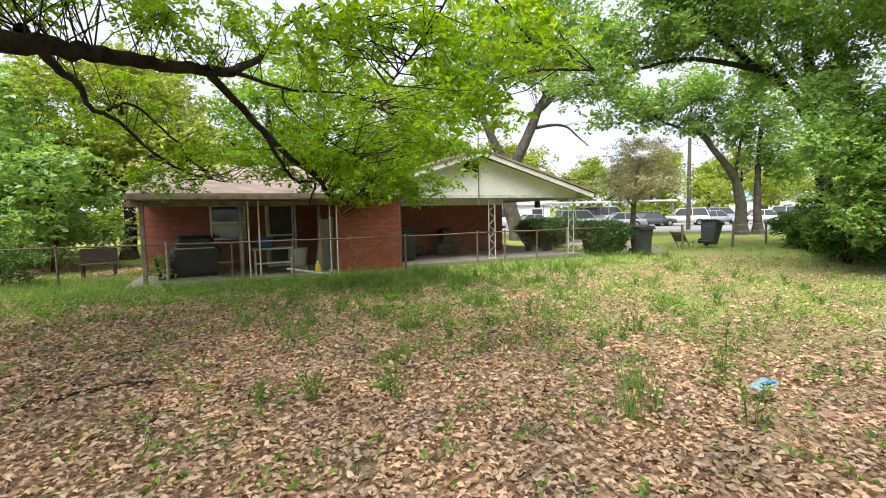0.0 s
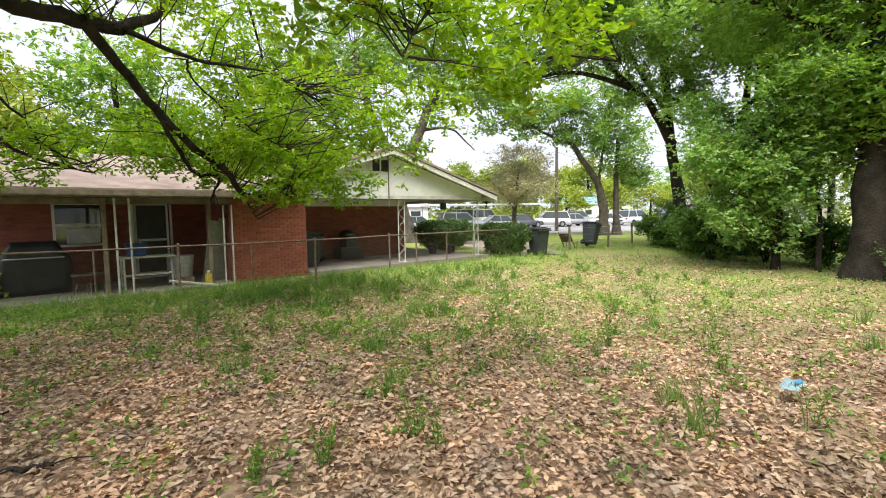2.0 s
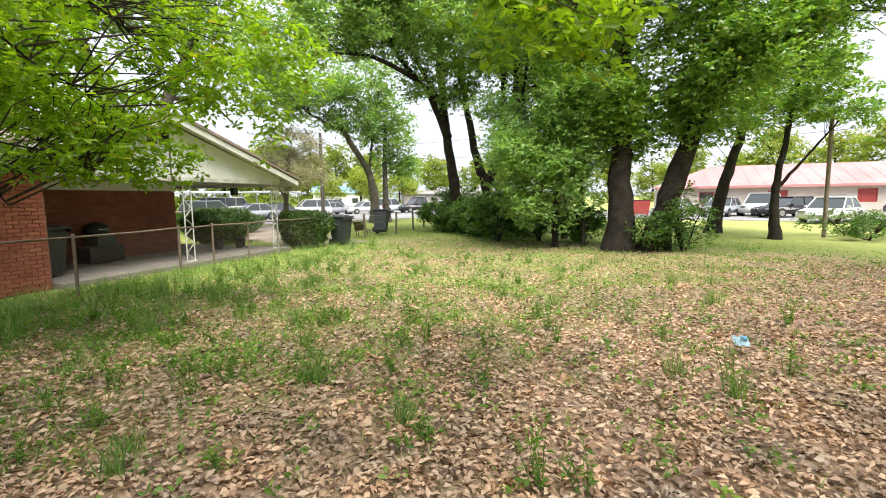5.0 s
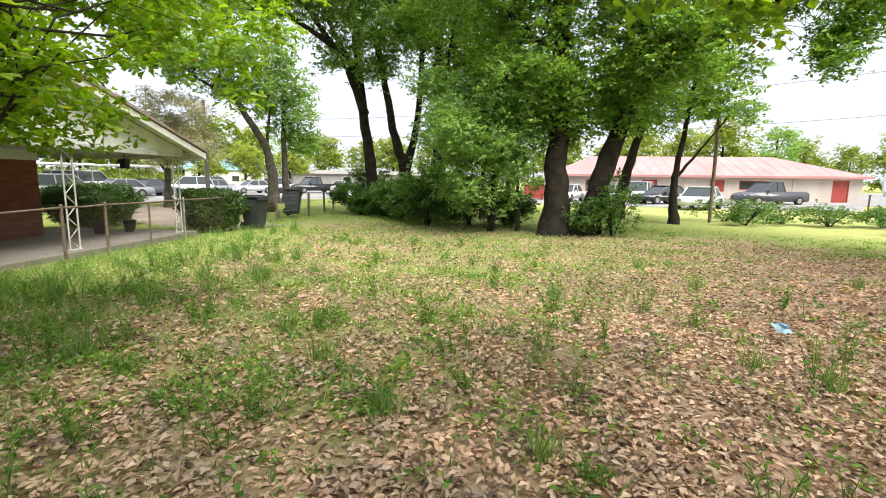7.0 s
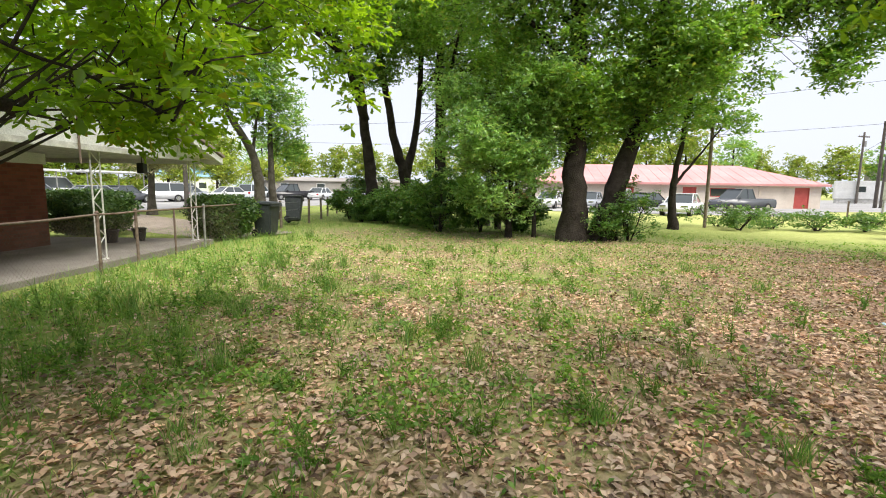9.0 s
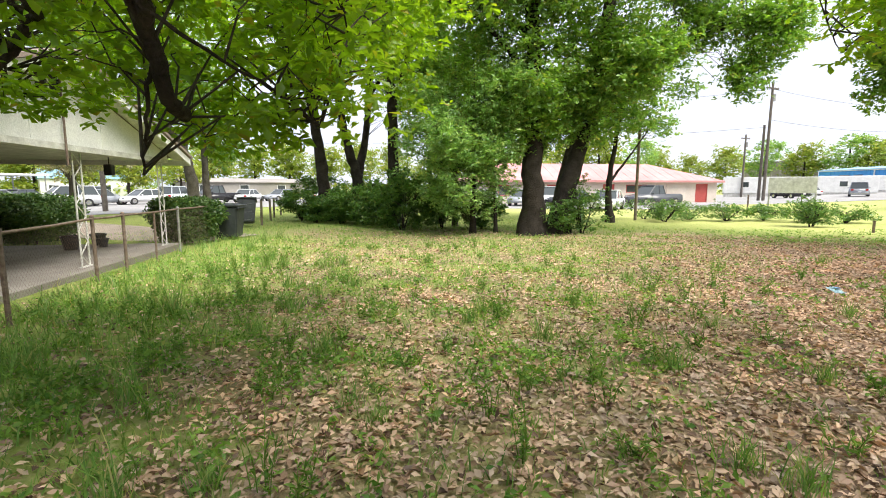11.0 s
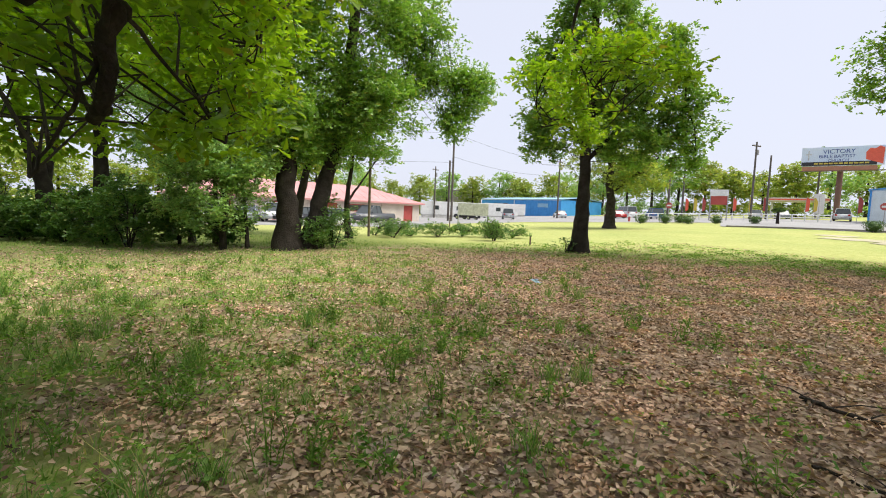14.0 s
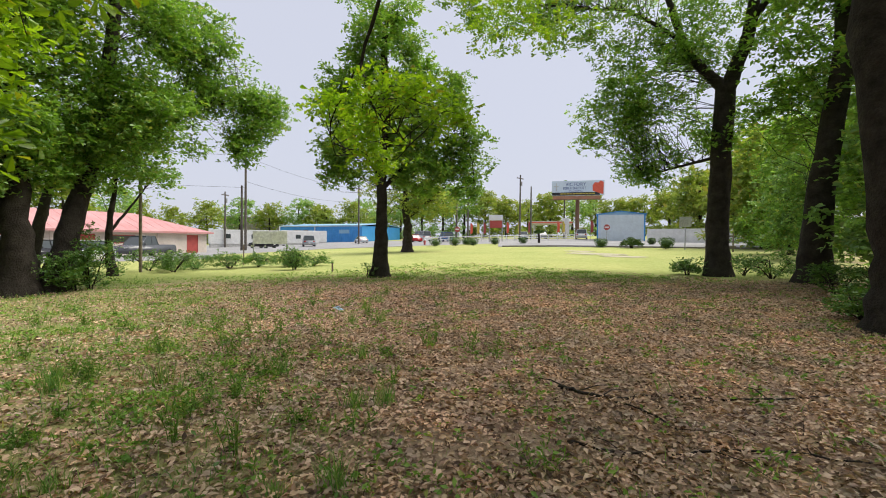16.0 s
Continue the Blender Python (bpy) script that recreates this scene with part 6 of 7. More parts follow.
for x in (-0.7, 0.7):
    part("skid", box(x - 0.08, -0.5, 0, x + 0.08, 0.5, 0.118), M_REDPAINT, dump)


def vehicle(m, label, kind, colour, seed=0):
    """kind: sedan, suv or pickup; the nose points along +x."""
    L, W, H = {"sedan": (4.6, 1.8, 1.45), "suv": (4.7, 1.85, 1.75), "pickup": (5.6, 1.95, 1.85), "van": (5.4, 1.95, 2.1)}[kind]
    pm = paint("car_paint", colour, 0.22)
    car = thing({"sedan": "car", "suv": "suv", "pickup": "pickup_truck", "van": "van"}[kind], m, label, {"sedan": "car", "suv": "suv", "pickup": "pickup", "van": "van"}[kind])
    a, b = -L / 2, L / 2
    belt = H * 0.58 if kind == "sedan" else H * 0.56
    prof = [(a + 0.03, 0.34), (a, 0.62), (a + 0.06, belt - 0.05), (a + 0.45, belt), (b - 1.35, belt), (b - 0.25, belt * 0.86), (b - 0.02, belt * 0.66), (b, 0.40), (b - 0.06, 0.28), (a + 0.12, 0.26)]
    bm = prism(prof, -W / 2, W / 2)
    bmesh.ops.bevel(bm, geom=bm.edges[:], offset=0.05, segments=2, affect="EDGES")
    part("body", bm, pm, car, smooth=True)
    cab = {"sedan": ((a + 0.55, a + 1.25), (b - 2.05, b - 1.25)), "suv": ((a + 0.12, a + 0.45), (b - 2.0, b - 1.2)), "van": ((a + 0.08, a + 0.25), (b - 1.5, b - 0.8)), "pickup": ((b - 3.4, b - 3.15), (b - 2.15, b - 1.35))}[kind]

    def cabin(lo, hi, i0, i1, w0, w1, bm=None):
        bm = bmesh.new()
        z0, z1 = lo, hi
        q = []
        for z, x0, x1, w in ((z0, cab[0][0] + i0, cab[1][1] - i0, w0), (z1, cab[0][1] + i1, cab[1][0] - i1, w1)):
            q.append([bm.verts.new(v) for v in ((x0, -w, z), (x1, -w, z), (x1, w, z), (x0, w, z))])
        bm.faces.new(list(reversed(q[0])))
        bm.faces.new(q[1])
        for k in range(4):
            bm.faces.new((q[0][k], q[0][(k + 1) % 4], q[1][(k + 1) % 4], q[1][k]))
        return bm

    part("window_glass", cabin(belt - 0.02, H - 0.07, 0, 0, W / 2 - 0.07, W / 2 - 0.22), M_GLASS, car, "dark window glass")
    part("roof", box(cab[0][1] - 0.06, -W / 2 + 0.2, H - 0.08, cab[1][0] + 0.06, W / 2 - 0.2, H, 0.03), pm, car)
    for s in (-1, 1):
        for (x0, x1) in ((cab[0][0] + 0.02, cab[0][1]), (cab[1][1] - 0.02, cab[1][0]), ((cab[0][1] + cab[1][0]) / 2,) * 2):
            part("pillar", rod(bmesh.new(), (x0, s * (W / 2 - 0.06), belt - 0.03), (x1, s * (W / 2 - 0.21), H - 0.05), 0.035, 6), pm, car)
        part("headlight", box(b - 0.28, s * 0.62 - 0.18, belt * 0.70, b - 0.02, s * 0.62 + 0.18, belt * 0.82, 0.02), M_CHROME, car)
        part("tail_light", box(a - 0.01, s * 0.70 - 0.12, belt * 0.72, a + 0.1, s * 0.70 + 0.14, belt * 0.92, 0.02), M_LAMP_RED, car)
        part("mirror", box(cab[1][1] - 0.42, s * (W / 2 + 0.08) - 0.08, belt, cab[1][1] - 0.3, s * (W / 2 + 0.08) + 0.06, belt + 0.13, 0.02), pm, car)
        for x in (a + 0.95, b - 0.9):
            wh = bmesh.new()
            bmesh.ops.create_cone(wh, cap_ends=True, segments=20, radius1=0.34, radius2=0.34, depth=0.22, matrix=pose(x, s * (W / 2 - 0.09), 0.34, 90, 0, 0))
            tyre = part("wheel", wh, M_RUBBER, car)
            rm = bmesh.new()
            bmesh.ops.create_cone(rm, cap_ends=True, segments=14, radius1=0.2, radius2=0.2, depth=0.235, matrix=pose(x, s * (W / 2 - 0.09), 0.34, 90, 0, 0))
            part("rim", rm, M_CHROME, tyre)
    part("bumper", box(a - 0.04, -W / 2 + 0.08, 0.36, a + 0.06, W / 2 - 0.08, 0.52, 0.02), M_CHROME if kind == "pickup" else pm, car)
    part("number_plate", box(a - 0.048, -0.16, 0.55, a - 0.004, 0.16, 0.67), M_WHITE, car)
    if kind == "pickup":
        part("bed_lining", box(a + 0.15, -W / 2 + 0.14, belt - 0.02, cab[0][0] - 0.1, W / 2 - 0.14, belt + 0.012), M_BLACK, car)
    return car


SILVER, WHITE, DGREY, BLACKC, REDC, BLUEC, PALE = (0.30, 0.32, 0.35), (0.62, 0.63, 0.64), (0.09, 0.095, 0.105), (0.02, 0.02, 0.022), (0.42, 0.03, 0.03), (0.05, 0.13, 0.32), (0.55, 0.6, 0.63)
vehicle(pose(43.2, -0.4, 0, 0, 0, 128), "dark grey crew cab pickup seen from behind", "pickup", DGREY)
vehicle(pose(37.8, 7.2, 0, 0, 0, 140), "black sedan parked before the cream building", "sedan", BLACKC)
vehicle(pose(40.2, 9.2, 0, 0, 0, 175), "white suv parked before the cream building", "suv", WHITE)
vehicle(pose(38.2, 11.4, 0, 0, 0, 175), "silver sedan parked in the lot", "sedan", SILVER)
vehicle(pose(31.4, 4.6, 0, 0, 0, 165), "white hatchback car behind the slim tree", "sedan", WHITE)
vehicle(pose(37.0, 14.5, 0, 0, 0, 175), "white car at the building's corner", "sedan", WHITE)
vehicle(at_polar(112.2, 78, 20), "dark suv on the road beyond the field", "suv", BLACKC)
vehicle(at_polar(113.6, 96, 0), "white car parked at the trailers", "sedan", WHITE)
vehicle(at_polar(117.2, 82, -25), "silver pickup on the road", "pickup", SILVER)
vehicle(at_polar(123.3, 96, -20), "blue-grey car before the blue building", "sedan", PALE)
vehicle(at_polar(129.5, 88, -10), "red car on the road beyond the field", "sedan", REDC)
vehicle(at_polar(130.6, 95, -15), "white van on the road beyond the field", "van", WHITE)
vehicle(at_polar(133.6, 84, -30), "blue-grey car by the clipped bushes", "suv", BLUEC)
vehicle(at_polar(149.8, 88, -60), "white pickup beside the billboard pole", "pickup", WHITE)
vehicle(at_polar(143.0, 92, -50), "white car on the far forecourt", "sedan", WHITE)
vehicle(at_polar(145.2, 96, -50), "silver car on the far forecourt", "sedan", SILVER)
lot = [(9.0, 45, 10, "sedan", SILVER), (12.6, 42.5, 5, "suv", SILVER), (16.2, 43.0, 175, "sedan", SILVER), (20.6, 46.0, 15, "sedan", DGREY), (24.2, 47, 160, "suv", WHITE), (28.0, 48, 10, "sedan", SILVER), (31.6, 47, 170, "sedan", WHITE), (35.2, 46.5, 12, "suv", PALE), (38.4, 44.5, 165, "pickup", BLACKC), (42.0, 43, 10, "sedan", WHITE), (46, 41.5, 170, "sedan", SILVER), (50, 39, 10, "sedan", WHITE), (5.2, 49, 20, "van", WHITE), (18, 52, 0, "van", WHITE), (33, 55, 0, "suv", SILVER)]
for x, y, tn, k, c in lot:
    vehicle(pose(x, y, 0, 0, 0, tn), {SILVER: "silver", WHITE: "white", DGREY: "dark grey", PALE: "pale grey", BLACKC: "black"}[c] + {"sedan": " sedan", "suv": " suv", "pickup": " pickup", "van": " van"}[k] + " parked in a row on the lot", k, c)


def shed(m, label, L, D, H, wall, roof, rise=0.8, name="shed", doors=0, trim=None):
    b = thing(name, m, label, "building")
    part("wall", box(0, 0, -0.3, L, D, H), wall, b)
    part("roof", prism([(-0.3, H), (D / 2, H + rise), (D + 0.3, H), (D + 0.3, H + 0.08), (D / 2, H + rise + 0.1), (-0.3, H + 0.08)], 0, L + 0.5, None), roof, b, at=pose(L + 0.25, 0, 0, 0, 0, 90))
    for i in range(doors):
        x = L * (i + 0.5) / doors
        w = part("window", box(x - 0.6, -0.03, 1.0, x + 0.6, -0.004, 2.0), M_GLASS, b)
        part("window_frame", frame_rect(x - 0.6, x + 0.6, 1.0, 2.0, -0.035, 0.07, 0.02), M_WHITE, w)
    if trim:
        for x in (0, L - 0.2):
            part("corner_trim", box(x, -0.06, 0, x + 0.2, -0.004, H), trim, b)
        part("eave_trim", box(0, -0.09, H - 0.22, L, -0.062, H), trim, b)
    return b


# car lot backdrop: white trailers, canopies, and the pale blue roof
shed(pose(4.0, 57, 0, 0, 0, -4), "low white mobile home behind the car lot", 9, 3.5, 2.5, M_WHITE, M_DIRTY_WHITE, 0.5, "mobile_home", 3)
shed(pose(48, 84, 0, 0, 0, -33), "low building with a pale blue metal roof", 13, 8, 3.0, M_WHITE, M_PALEBLUE, 1.5, "blue_roofed_building", 4)
for dx in (6.2, 8.6):
    v = thing("roof_chimney", pose(48, 84, 0, 0, 0, -33) @ pose(dx, 4.0, 4.5), "white chimney vent on the blue roof", "chimney")
    part("stack", box(-0.3, -0.3, -0.4, 0.3, 0.3, 0.9), M_WHITE, v)
    part("cap", box(-0.38, -0.38, 0.9, 0.38, 0.38, 1.0), M_WHITE, v)
for x, y, w in ((14.5, 51, 6.5), (21.5, 50, 5.0)):
    cv = thing("shade_canopy", pose(x, y, 0), "white flat shade canopy over parked cars", "canopy", "car lot canopies")
    part("roof", box(-w / 2, -2, 2.5, w / 2, 2, 2.65, 0.03), M_WHITE, cv)
    for sx in (-1, 1):
        for sy in (-1.8, 1.8):
            part("post", rod(bmesh.new(), (sx * (w / 2 - 0.2), sy, 0), (sx * (w / 2 - 0.2), sy, 2.5), 0.05), M_GALV, cv)
shed(pose(50, 60, 0, 0, 0, -40), "long low tan shop building", 22, 9, 2.4, M_TAN, M_TAN, 0.6, "shop_building", 4)

# blue warehouse, tan warehouse, white trailers
x0, y0 = polar(114.0, 140)
x1, y1 = polar(123.4, 121)
BW = pose(x0, y0, gz(x0, y0) - 0.4, 0, 0, math.degrees(math.atan2(y1 - y0, x1 - x0)))
blue = thing("blue_warehouse", BW, "bright blue metal warehouse with white trim", "building")
bl = math.hypot(x1 - x0, y1 - y0)
part("wall", box(0, 0, -0.5, bl, 18, 5.2), M_BLUEMETAL, blue, "ribbed bright blue siding")
part("roof", prism([(-0.3, 5.2), (9, 6.0), (18.3, 5.2), (18.3, 5.35), (9, 6.15), (-0.3, 5.35)], 0, bl + 0.4), M_PALEBLUE, blue, at=pose(bl + 0.2, 0, 0, 0, 0, 90))
for i in range(int(bl / 0.9)):
    part("rib", box(i * 0.9 + 0.3, -0.05, 0, i * 0.9 + 0.36, -0.002, 5.1), M_BLUEMETAL, blue)
part("gutter", box(0, -0.2, 5.05, bl, -0.06, 5.25), M_WHITE, blue)
part("downpipe", box(bl * 0.45, -0.2, 0, bl * 0.45 + 0.2, -0.06, 5.05), M_WHITE, blue)
part("doorway", box(bl * 0.18, -0.06, 3.2, bl * 0.27, -0.052, 4.2), M_BLACK, blue, "dark open hatch")
part("doorway", box(bl * 0.3, -0.06, 3.2, bl * 0.37, -0.052, 4.2), M_BLACK, blue)
part("sign_shape", box(bl * 0.74, -0.08, 3.2, bl * 0.86, -0.055, 4.2, 0.0), M_PALEBLUE, blue, "faded pale lettering patch")
x0, y0 = polar(108.0, 175)
tw = thing("tan_warehouse", pose(x0, y0, gz(x0, y0) - 0.5, 0, 0, -112), "large tan metal warehouse far beyond the road", "building")
part("wall", box(0, 0, -0.5, 18, 20, 9.5), M_TAN, tw)
part("parapet", box(-0.1, -0.1, 9.5, 18.1, 20.1, 9.9), M_TAN, tw)
for i in range(9):
    part("panel_joint", box(1 + i * 2, -0.06, 0, 1.08 + i * 2, -0.003, 9.4), M_DIRTY_WHITE, tw)
for a, r, n in ((106.6, 92, 10), (109.4, 100, 16), (114.2, 112, 10)):
    x0, y0 = polar(a, r)
    b = thing("white_trailer", pose(x0, y0, gz(x0, y0) + 0.0, 0, 0, -a + 4), "long white trailer parked beyond the road", "trailer", "white trailers")
    part("body", box(0, 0, 0.7, n, 2.5, 3.3, 0.05), M_WHITE, b)
    part("skirt", box(0.2, 0.1, 0, n - 0.2, 2.4, 0.69), M_DIRTY_WHITE, b)
    for k in range(2):
        w = part("window", box(n * (0.25 + 0.45 * k), -0.02, 1.7, n * (0.25 + 0.45 * k) + 1.0, -0.003, 2.5), M_GLASS, b)
        part("window_frame", frame_rect(n * (0.25 + 0.45 * k), n * (0.25 + 0.45 * k) + 1.0, 1.7, 2.5, -0.022, 0.06, 0.02), M_WHITE, w)


# billboard
def letters(name, text, size, m, material, parent):
    c = bpy.data.curves.new(name, "FONT")
    c.body, c.size, c.align_x, c.extrude = text, size, "CENTER", 0.012
    tmp = bpy.data.objects.new(name, c)
    scene.collection.objects.link(tmp)
    dg = bpy.context.evaluated_depsgraph_get()
    me = bpy.data.meshes.new_from_object(tmp.evaluated_get(dg))
    bpy.data.objects.remove(tmp)
    me.materials.clear()
    me.materials.append(material)
    ob = new(name, me)
    ob.parent, ob.matrix_basis = parent, m
    return ob


BA, BRR = 149.3, 98.0
bx_, by_ = polar(BA, BRR)
bb = thing("billboard", pose(bx_, by_, gz(bx_, by_), 0, 0, -BA), "large roadside billboard on one brown steel pole", "billboard")
bz0 = gz(bx_, by_)
top, bot = 14.15 - bz0, 10.35 - bz0
part("pole", rod(bmesh.new(), (0, 0.6, -0.3), (0, 0.6, bot), 0.40, 16), paint("brown_steel", (0.16, 0.08, 0.06), 0.6), bb, "rusty brown pole")
panel = part("panel", box(-5.1, 0.0, bot + 0.8, 5.1, 0.35, top, 0.02), M_SIGN_BLUE, bb, "pale blue poster face")
part("print_band", box(-5.05, -0.03, bot + 0.85, 4.2, -0.004, bot + 1.45), M_BLACK, panel, "black strip with yellow lettering")
for k in range(11):
    part("lettering", box(-3.4 + k * 0.62, -0.05, bot + 1.05, -3.4 + k * 0.62 + 0.5, -0.032, bot + 1.28), M_YELLOW, panel)
letters("lettering", "VICTORY", 0.95, pose(-0.4, -0.02, top - 1.05, 90, 0, 0), M_NAVY, panel)
letters("lettering", "BIBLE BAPTIST", 0.72, pose(-0.6, -0.02, top - 1.75, 90, 0, 0), M_NAVY, panel)
letters("lettering", "CHURCH", 0.62, pose(-0.4, -0.02, top - 2.36, 90, 0, 0), M_NAVY, panel)
cr = part("print_cross", box(-4.25, -0.03, bot + 1.7, -4.1, -0.004, top - 0.5), M_DIRTY_WHITE, panel)
part("print_cross_arm", box(-4.6, -0.032, top - 1.2, -3.75, -0.006, top - 1.05), M_DIRTY_WHITE, panel)
bm = prism([(2.9, bot + 1.7), (4.9, bot + 0.95), (4.95, top - 0.4), (4.4, top - 0.1), (3.9, top - 0.5), (3.3, top - 0.4), (2.85, top - 1.0)], -0.04, -0.005)
part("print_shape", bm, M_ORANGE, panel, "orange red print shape")
apron = part("apron", box(-4.9, -0.1, bot, 4.3, 0.3, bot + 0.72), M_SIGN_TAN, bb, "tan lower trim")
part("catwalk", box(-5.4, -1.0, bot - 0.12, 5.4, -0.15, bot - 0.03), M_RUST, bb)
for k in range(5):
    part("brace", rod(bmesh.new(), (-4 + k * 2, 0.5, bot - 0.1), (-4 + k * 2, -0.9, bot - 0.1), 0.05, 6), M_RUST, bb)

# pale blue metal building and white wall
x0, y0 = polar(151.5, 78)
x1, y1 = polar(156.7, 78)
wb = thing("metal_building", pose(x0, y0, gz(x0, y0), 0, 0, math.degrees(math.atan2(y1 - y0, x1 - x0))), "pale blue white metal building with darker trim", "building")
wl_ = math.hypot(x1 - x0, y1 - y0)
hz = EYE_END + 78 * math.tan(radians(3.3)) - gz(x0, y0)
part("wall", box(0, 0, -0.3, wl_, 14, hz), paint("pale_siding", (0.62, 0.70, 0.74), 0.6), wb)
part("gable_roof", prism([(-0.2, hz), (wl_ / 2, hz + 0.5), (wl_ + 0.2, hz), (wl_ + 0.2, hz + 0.12), (wl_ / 2, hz + 0.62), (-0.2, hz + 0.12)], -0.15, 14.1), M_BLUEMETAL, wb)
part("gable", prism([(0, hz), (wl_ / 2, hz + 0.5), (wl_, hz)], 0.0, 0.1), M_PALEBLUE, wb)
for x in (0, wl_ - 0.2):
    part("corner_trim", box(x, -0.06, 0, x + 0.2, -0.003, hz), M_BLUEMETAL, wb)
for a0, a1, r in ((156.9, 169.5, 72),):
    x0, y0 = polar(a0, r)
    x1, y1 = polar(a1, r - 3)
    wlen = math.hypot(x1 - x0, y1 - y0)
    ww = thing("white_wall", pose(x0, y0, gz(x0, y0), 0, 0, math.degrees(math.atan2(y1 - y0, x1 - x0))), "long low white painted wall", "wall")
    part("panel", box(0, 0, -0.3, wlen, 0.25, 1.75), M_WHITE, ww)
    part("coping", box(-0.05, -0.05, 1.755, wlen + 0.05, 0.3, 1.85), M_WHITE, ww)
# white rail fence and kiosk
x0, y0 = polar(131, 80)
x1, y1 = polar(149, 80)
rf = thing("rail_fence", pose(0, 0, 0), "low white rail fence along the forecourt", "fence")
for i in range(19):
    t = i / 18
    x, y = x0 + (x1 - x0) * t, y0 + (y1 - y0) * t
    z = gz(x, y)
    part("post", box(x - 0.06, y - 0.06, z - 0.1, x + 0.06, y + 0.06, z + 1.0), M_WHITE, rf)
    if i < 18:
        xn, yn = x0 + (x1 - x0) * (t + 1 / 18), y0 + (y1 - y0) * (t + 1 / 18)
        for h in (0.5, 0.9):
            part("rail", rod(bmesh.new(), (x, y, z + h), (xn, yn, gz(xn, yn) + h), 0.06, 4), M_WHITE, rf)

# clipped bushes, palm, signs along the forecourt
for i, (a, r, w, h) in enumerate(((132.3, 58, 0.62, 0.42), (134.7, 57, 0.62, 0.52), (136.1, 60, 0.5, 0.40), (136.9, 57, 0.62, 0.42), (139.6, 60, 0.5, 0.38), (143.0, 62, 0.5, 0.38), (152.0, 49.5, 0.58, 0.40), (158.9, 47, 0.62, 0.48), (155.2, 66, 0.4, 0.35), (157.4, 60, 0.4, 0.35))):
    hedge("small clipped round green bush on the verge", *polar(a, r), (w, w, h), 1500, 220 + i)


def palm(m, h, n, reach, label):
    rng = np.random.default_rng(int(h * 100))
    p = thing("sago_palm", m, label, "palm")
    part("trunk", tube_mesh("trunk", [(0, 0, -0.05), (0.02, 0, h * 0.5), (0, 0, h)], [0.16, 0.14, 0.12], M_BARK, 9, 0.1, rng), M_BARK, p)
    for k in range(n):
        a = k * 2.4
        e = rng.uniform(0.2, 1.0)
        q = smooth_path([(0, 0, h), (reach * 0.5 * math.cos(a), reach * 0.5 * math.sin(a), h + 0.5 * e * reach), (reach * math.cos(a), reach * math.sin(a), h + 0.15 * e * reach - 0.1)], 6)
        c = np.repeat(q[1:], 8, axis=0)
        v, f = leaf_arrays(c, 0.28, rng, 0.14, 0.6, 0.1)
        sv, sf = leaf_arrays(q[1:], 0.2, rng, 0.2, 0.8)
        part("frond", big_mesh("frond", *joined([(v, f), (sv, sf)]), M_LEAF_HEDGE), M_LEAF_HEDGE, p)
    return p


palm(at_polar(155.3, 48.5), 0.35, 22, 0.95, "low spreading sago palm on the verge")
palm(at_polar(144.9, 64), 1.5, 16, 0.5, "thin young palm on the verge")


def board_sign(m, label, w, z0, z1, material, posts=1, pole=0.05, name="road_sign"):
    s = thing(name, m, label, "sign")
    for k in range(posts):
        x = 0 if posts == 1 else -w / 2 + 0.06 + k * (w - 0.12)
        part("post", rod(bmesh.new(), (x, 0.06, -0.1), (x, 0.06, z1), pole, 8), M_GALV, s)
    part("panel", box(-w / 2, -0.03, z0, w / 2, 0.005, z1, 0.006), material, s)
    return s


def stop_sign(m):
    s = thing("stop_sign", m, "red octagonal stop sign on a steel post", "sign", "stop signs")
    part("post", rod(bmesh.new(), (0, 0.05, -0.1), (0, 0.05, 2.2), 0.035, 8), M_GALV, s)
    bm = bmesh.new()
    bmesh.ops.create_cone(bm, cap_ends=True, segments=8, radius1=0.42, radius2=0.42, depth=0.02, matrix=pose(0, 0, 2.1, 90, 0, 0) @ pose(0, 0, 0, 0, 0, 22.5))
    part("panel", bm, M_REDPAINT, s)
    part("white_bar", box(-0.28, -0.025, 2.0, 0.28, -0.012, 2.2), M_WHITE, s)


stop_sign(at_polar(137.0 - 2.0, 70, -135))
stop_sign(at_polar(152.6, 68, -152))
board_sign(at_polar(139.7, 76, -140), "white and red shop sign on posts", 2.2, 2.2, 3.4, M_REDPAINT, 2, 0.08, "shop_sign")
board_sign(at_polar(139.7, 75.6, -140), "white upper shop sign panel", 2.2, 3.42, 4.3, M_WHITE, 2, 0.06, "shop_sign")
board_sign(at_polar(148.0, 92, -148, -0.6), "tall white price sign on a post", 1.3, 1.6, 4.6, M_WHITE, 1, 0.1, "price_sign")
board_sign(at_polar(160.7, 46, -160), "pale grey road sign seen from behind", 0.95, 2.0, 2.9, M_GALV, 1, 0.04)
board_sign(at_polar(112.9, 44.5, -128), "weathered framed notice board on two posts", 3.0, 1.05, 2.2, M_DIRTY_WHITE, 2, 0.06, "notice_board")

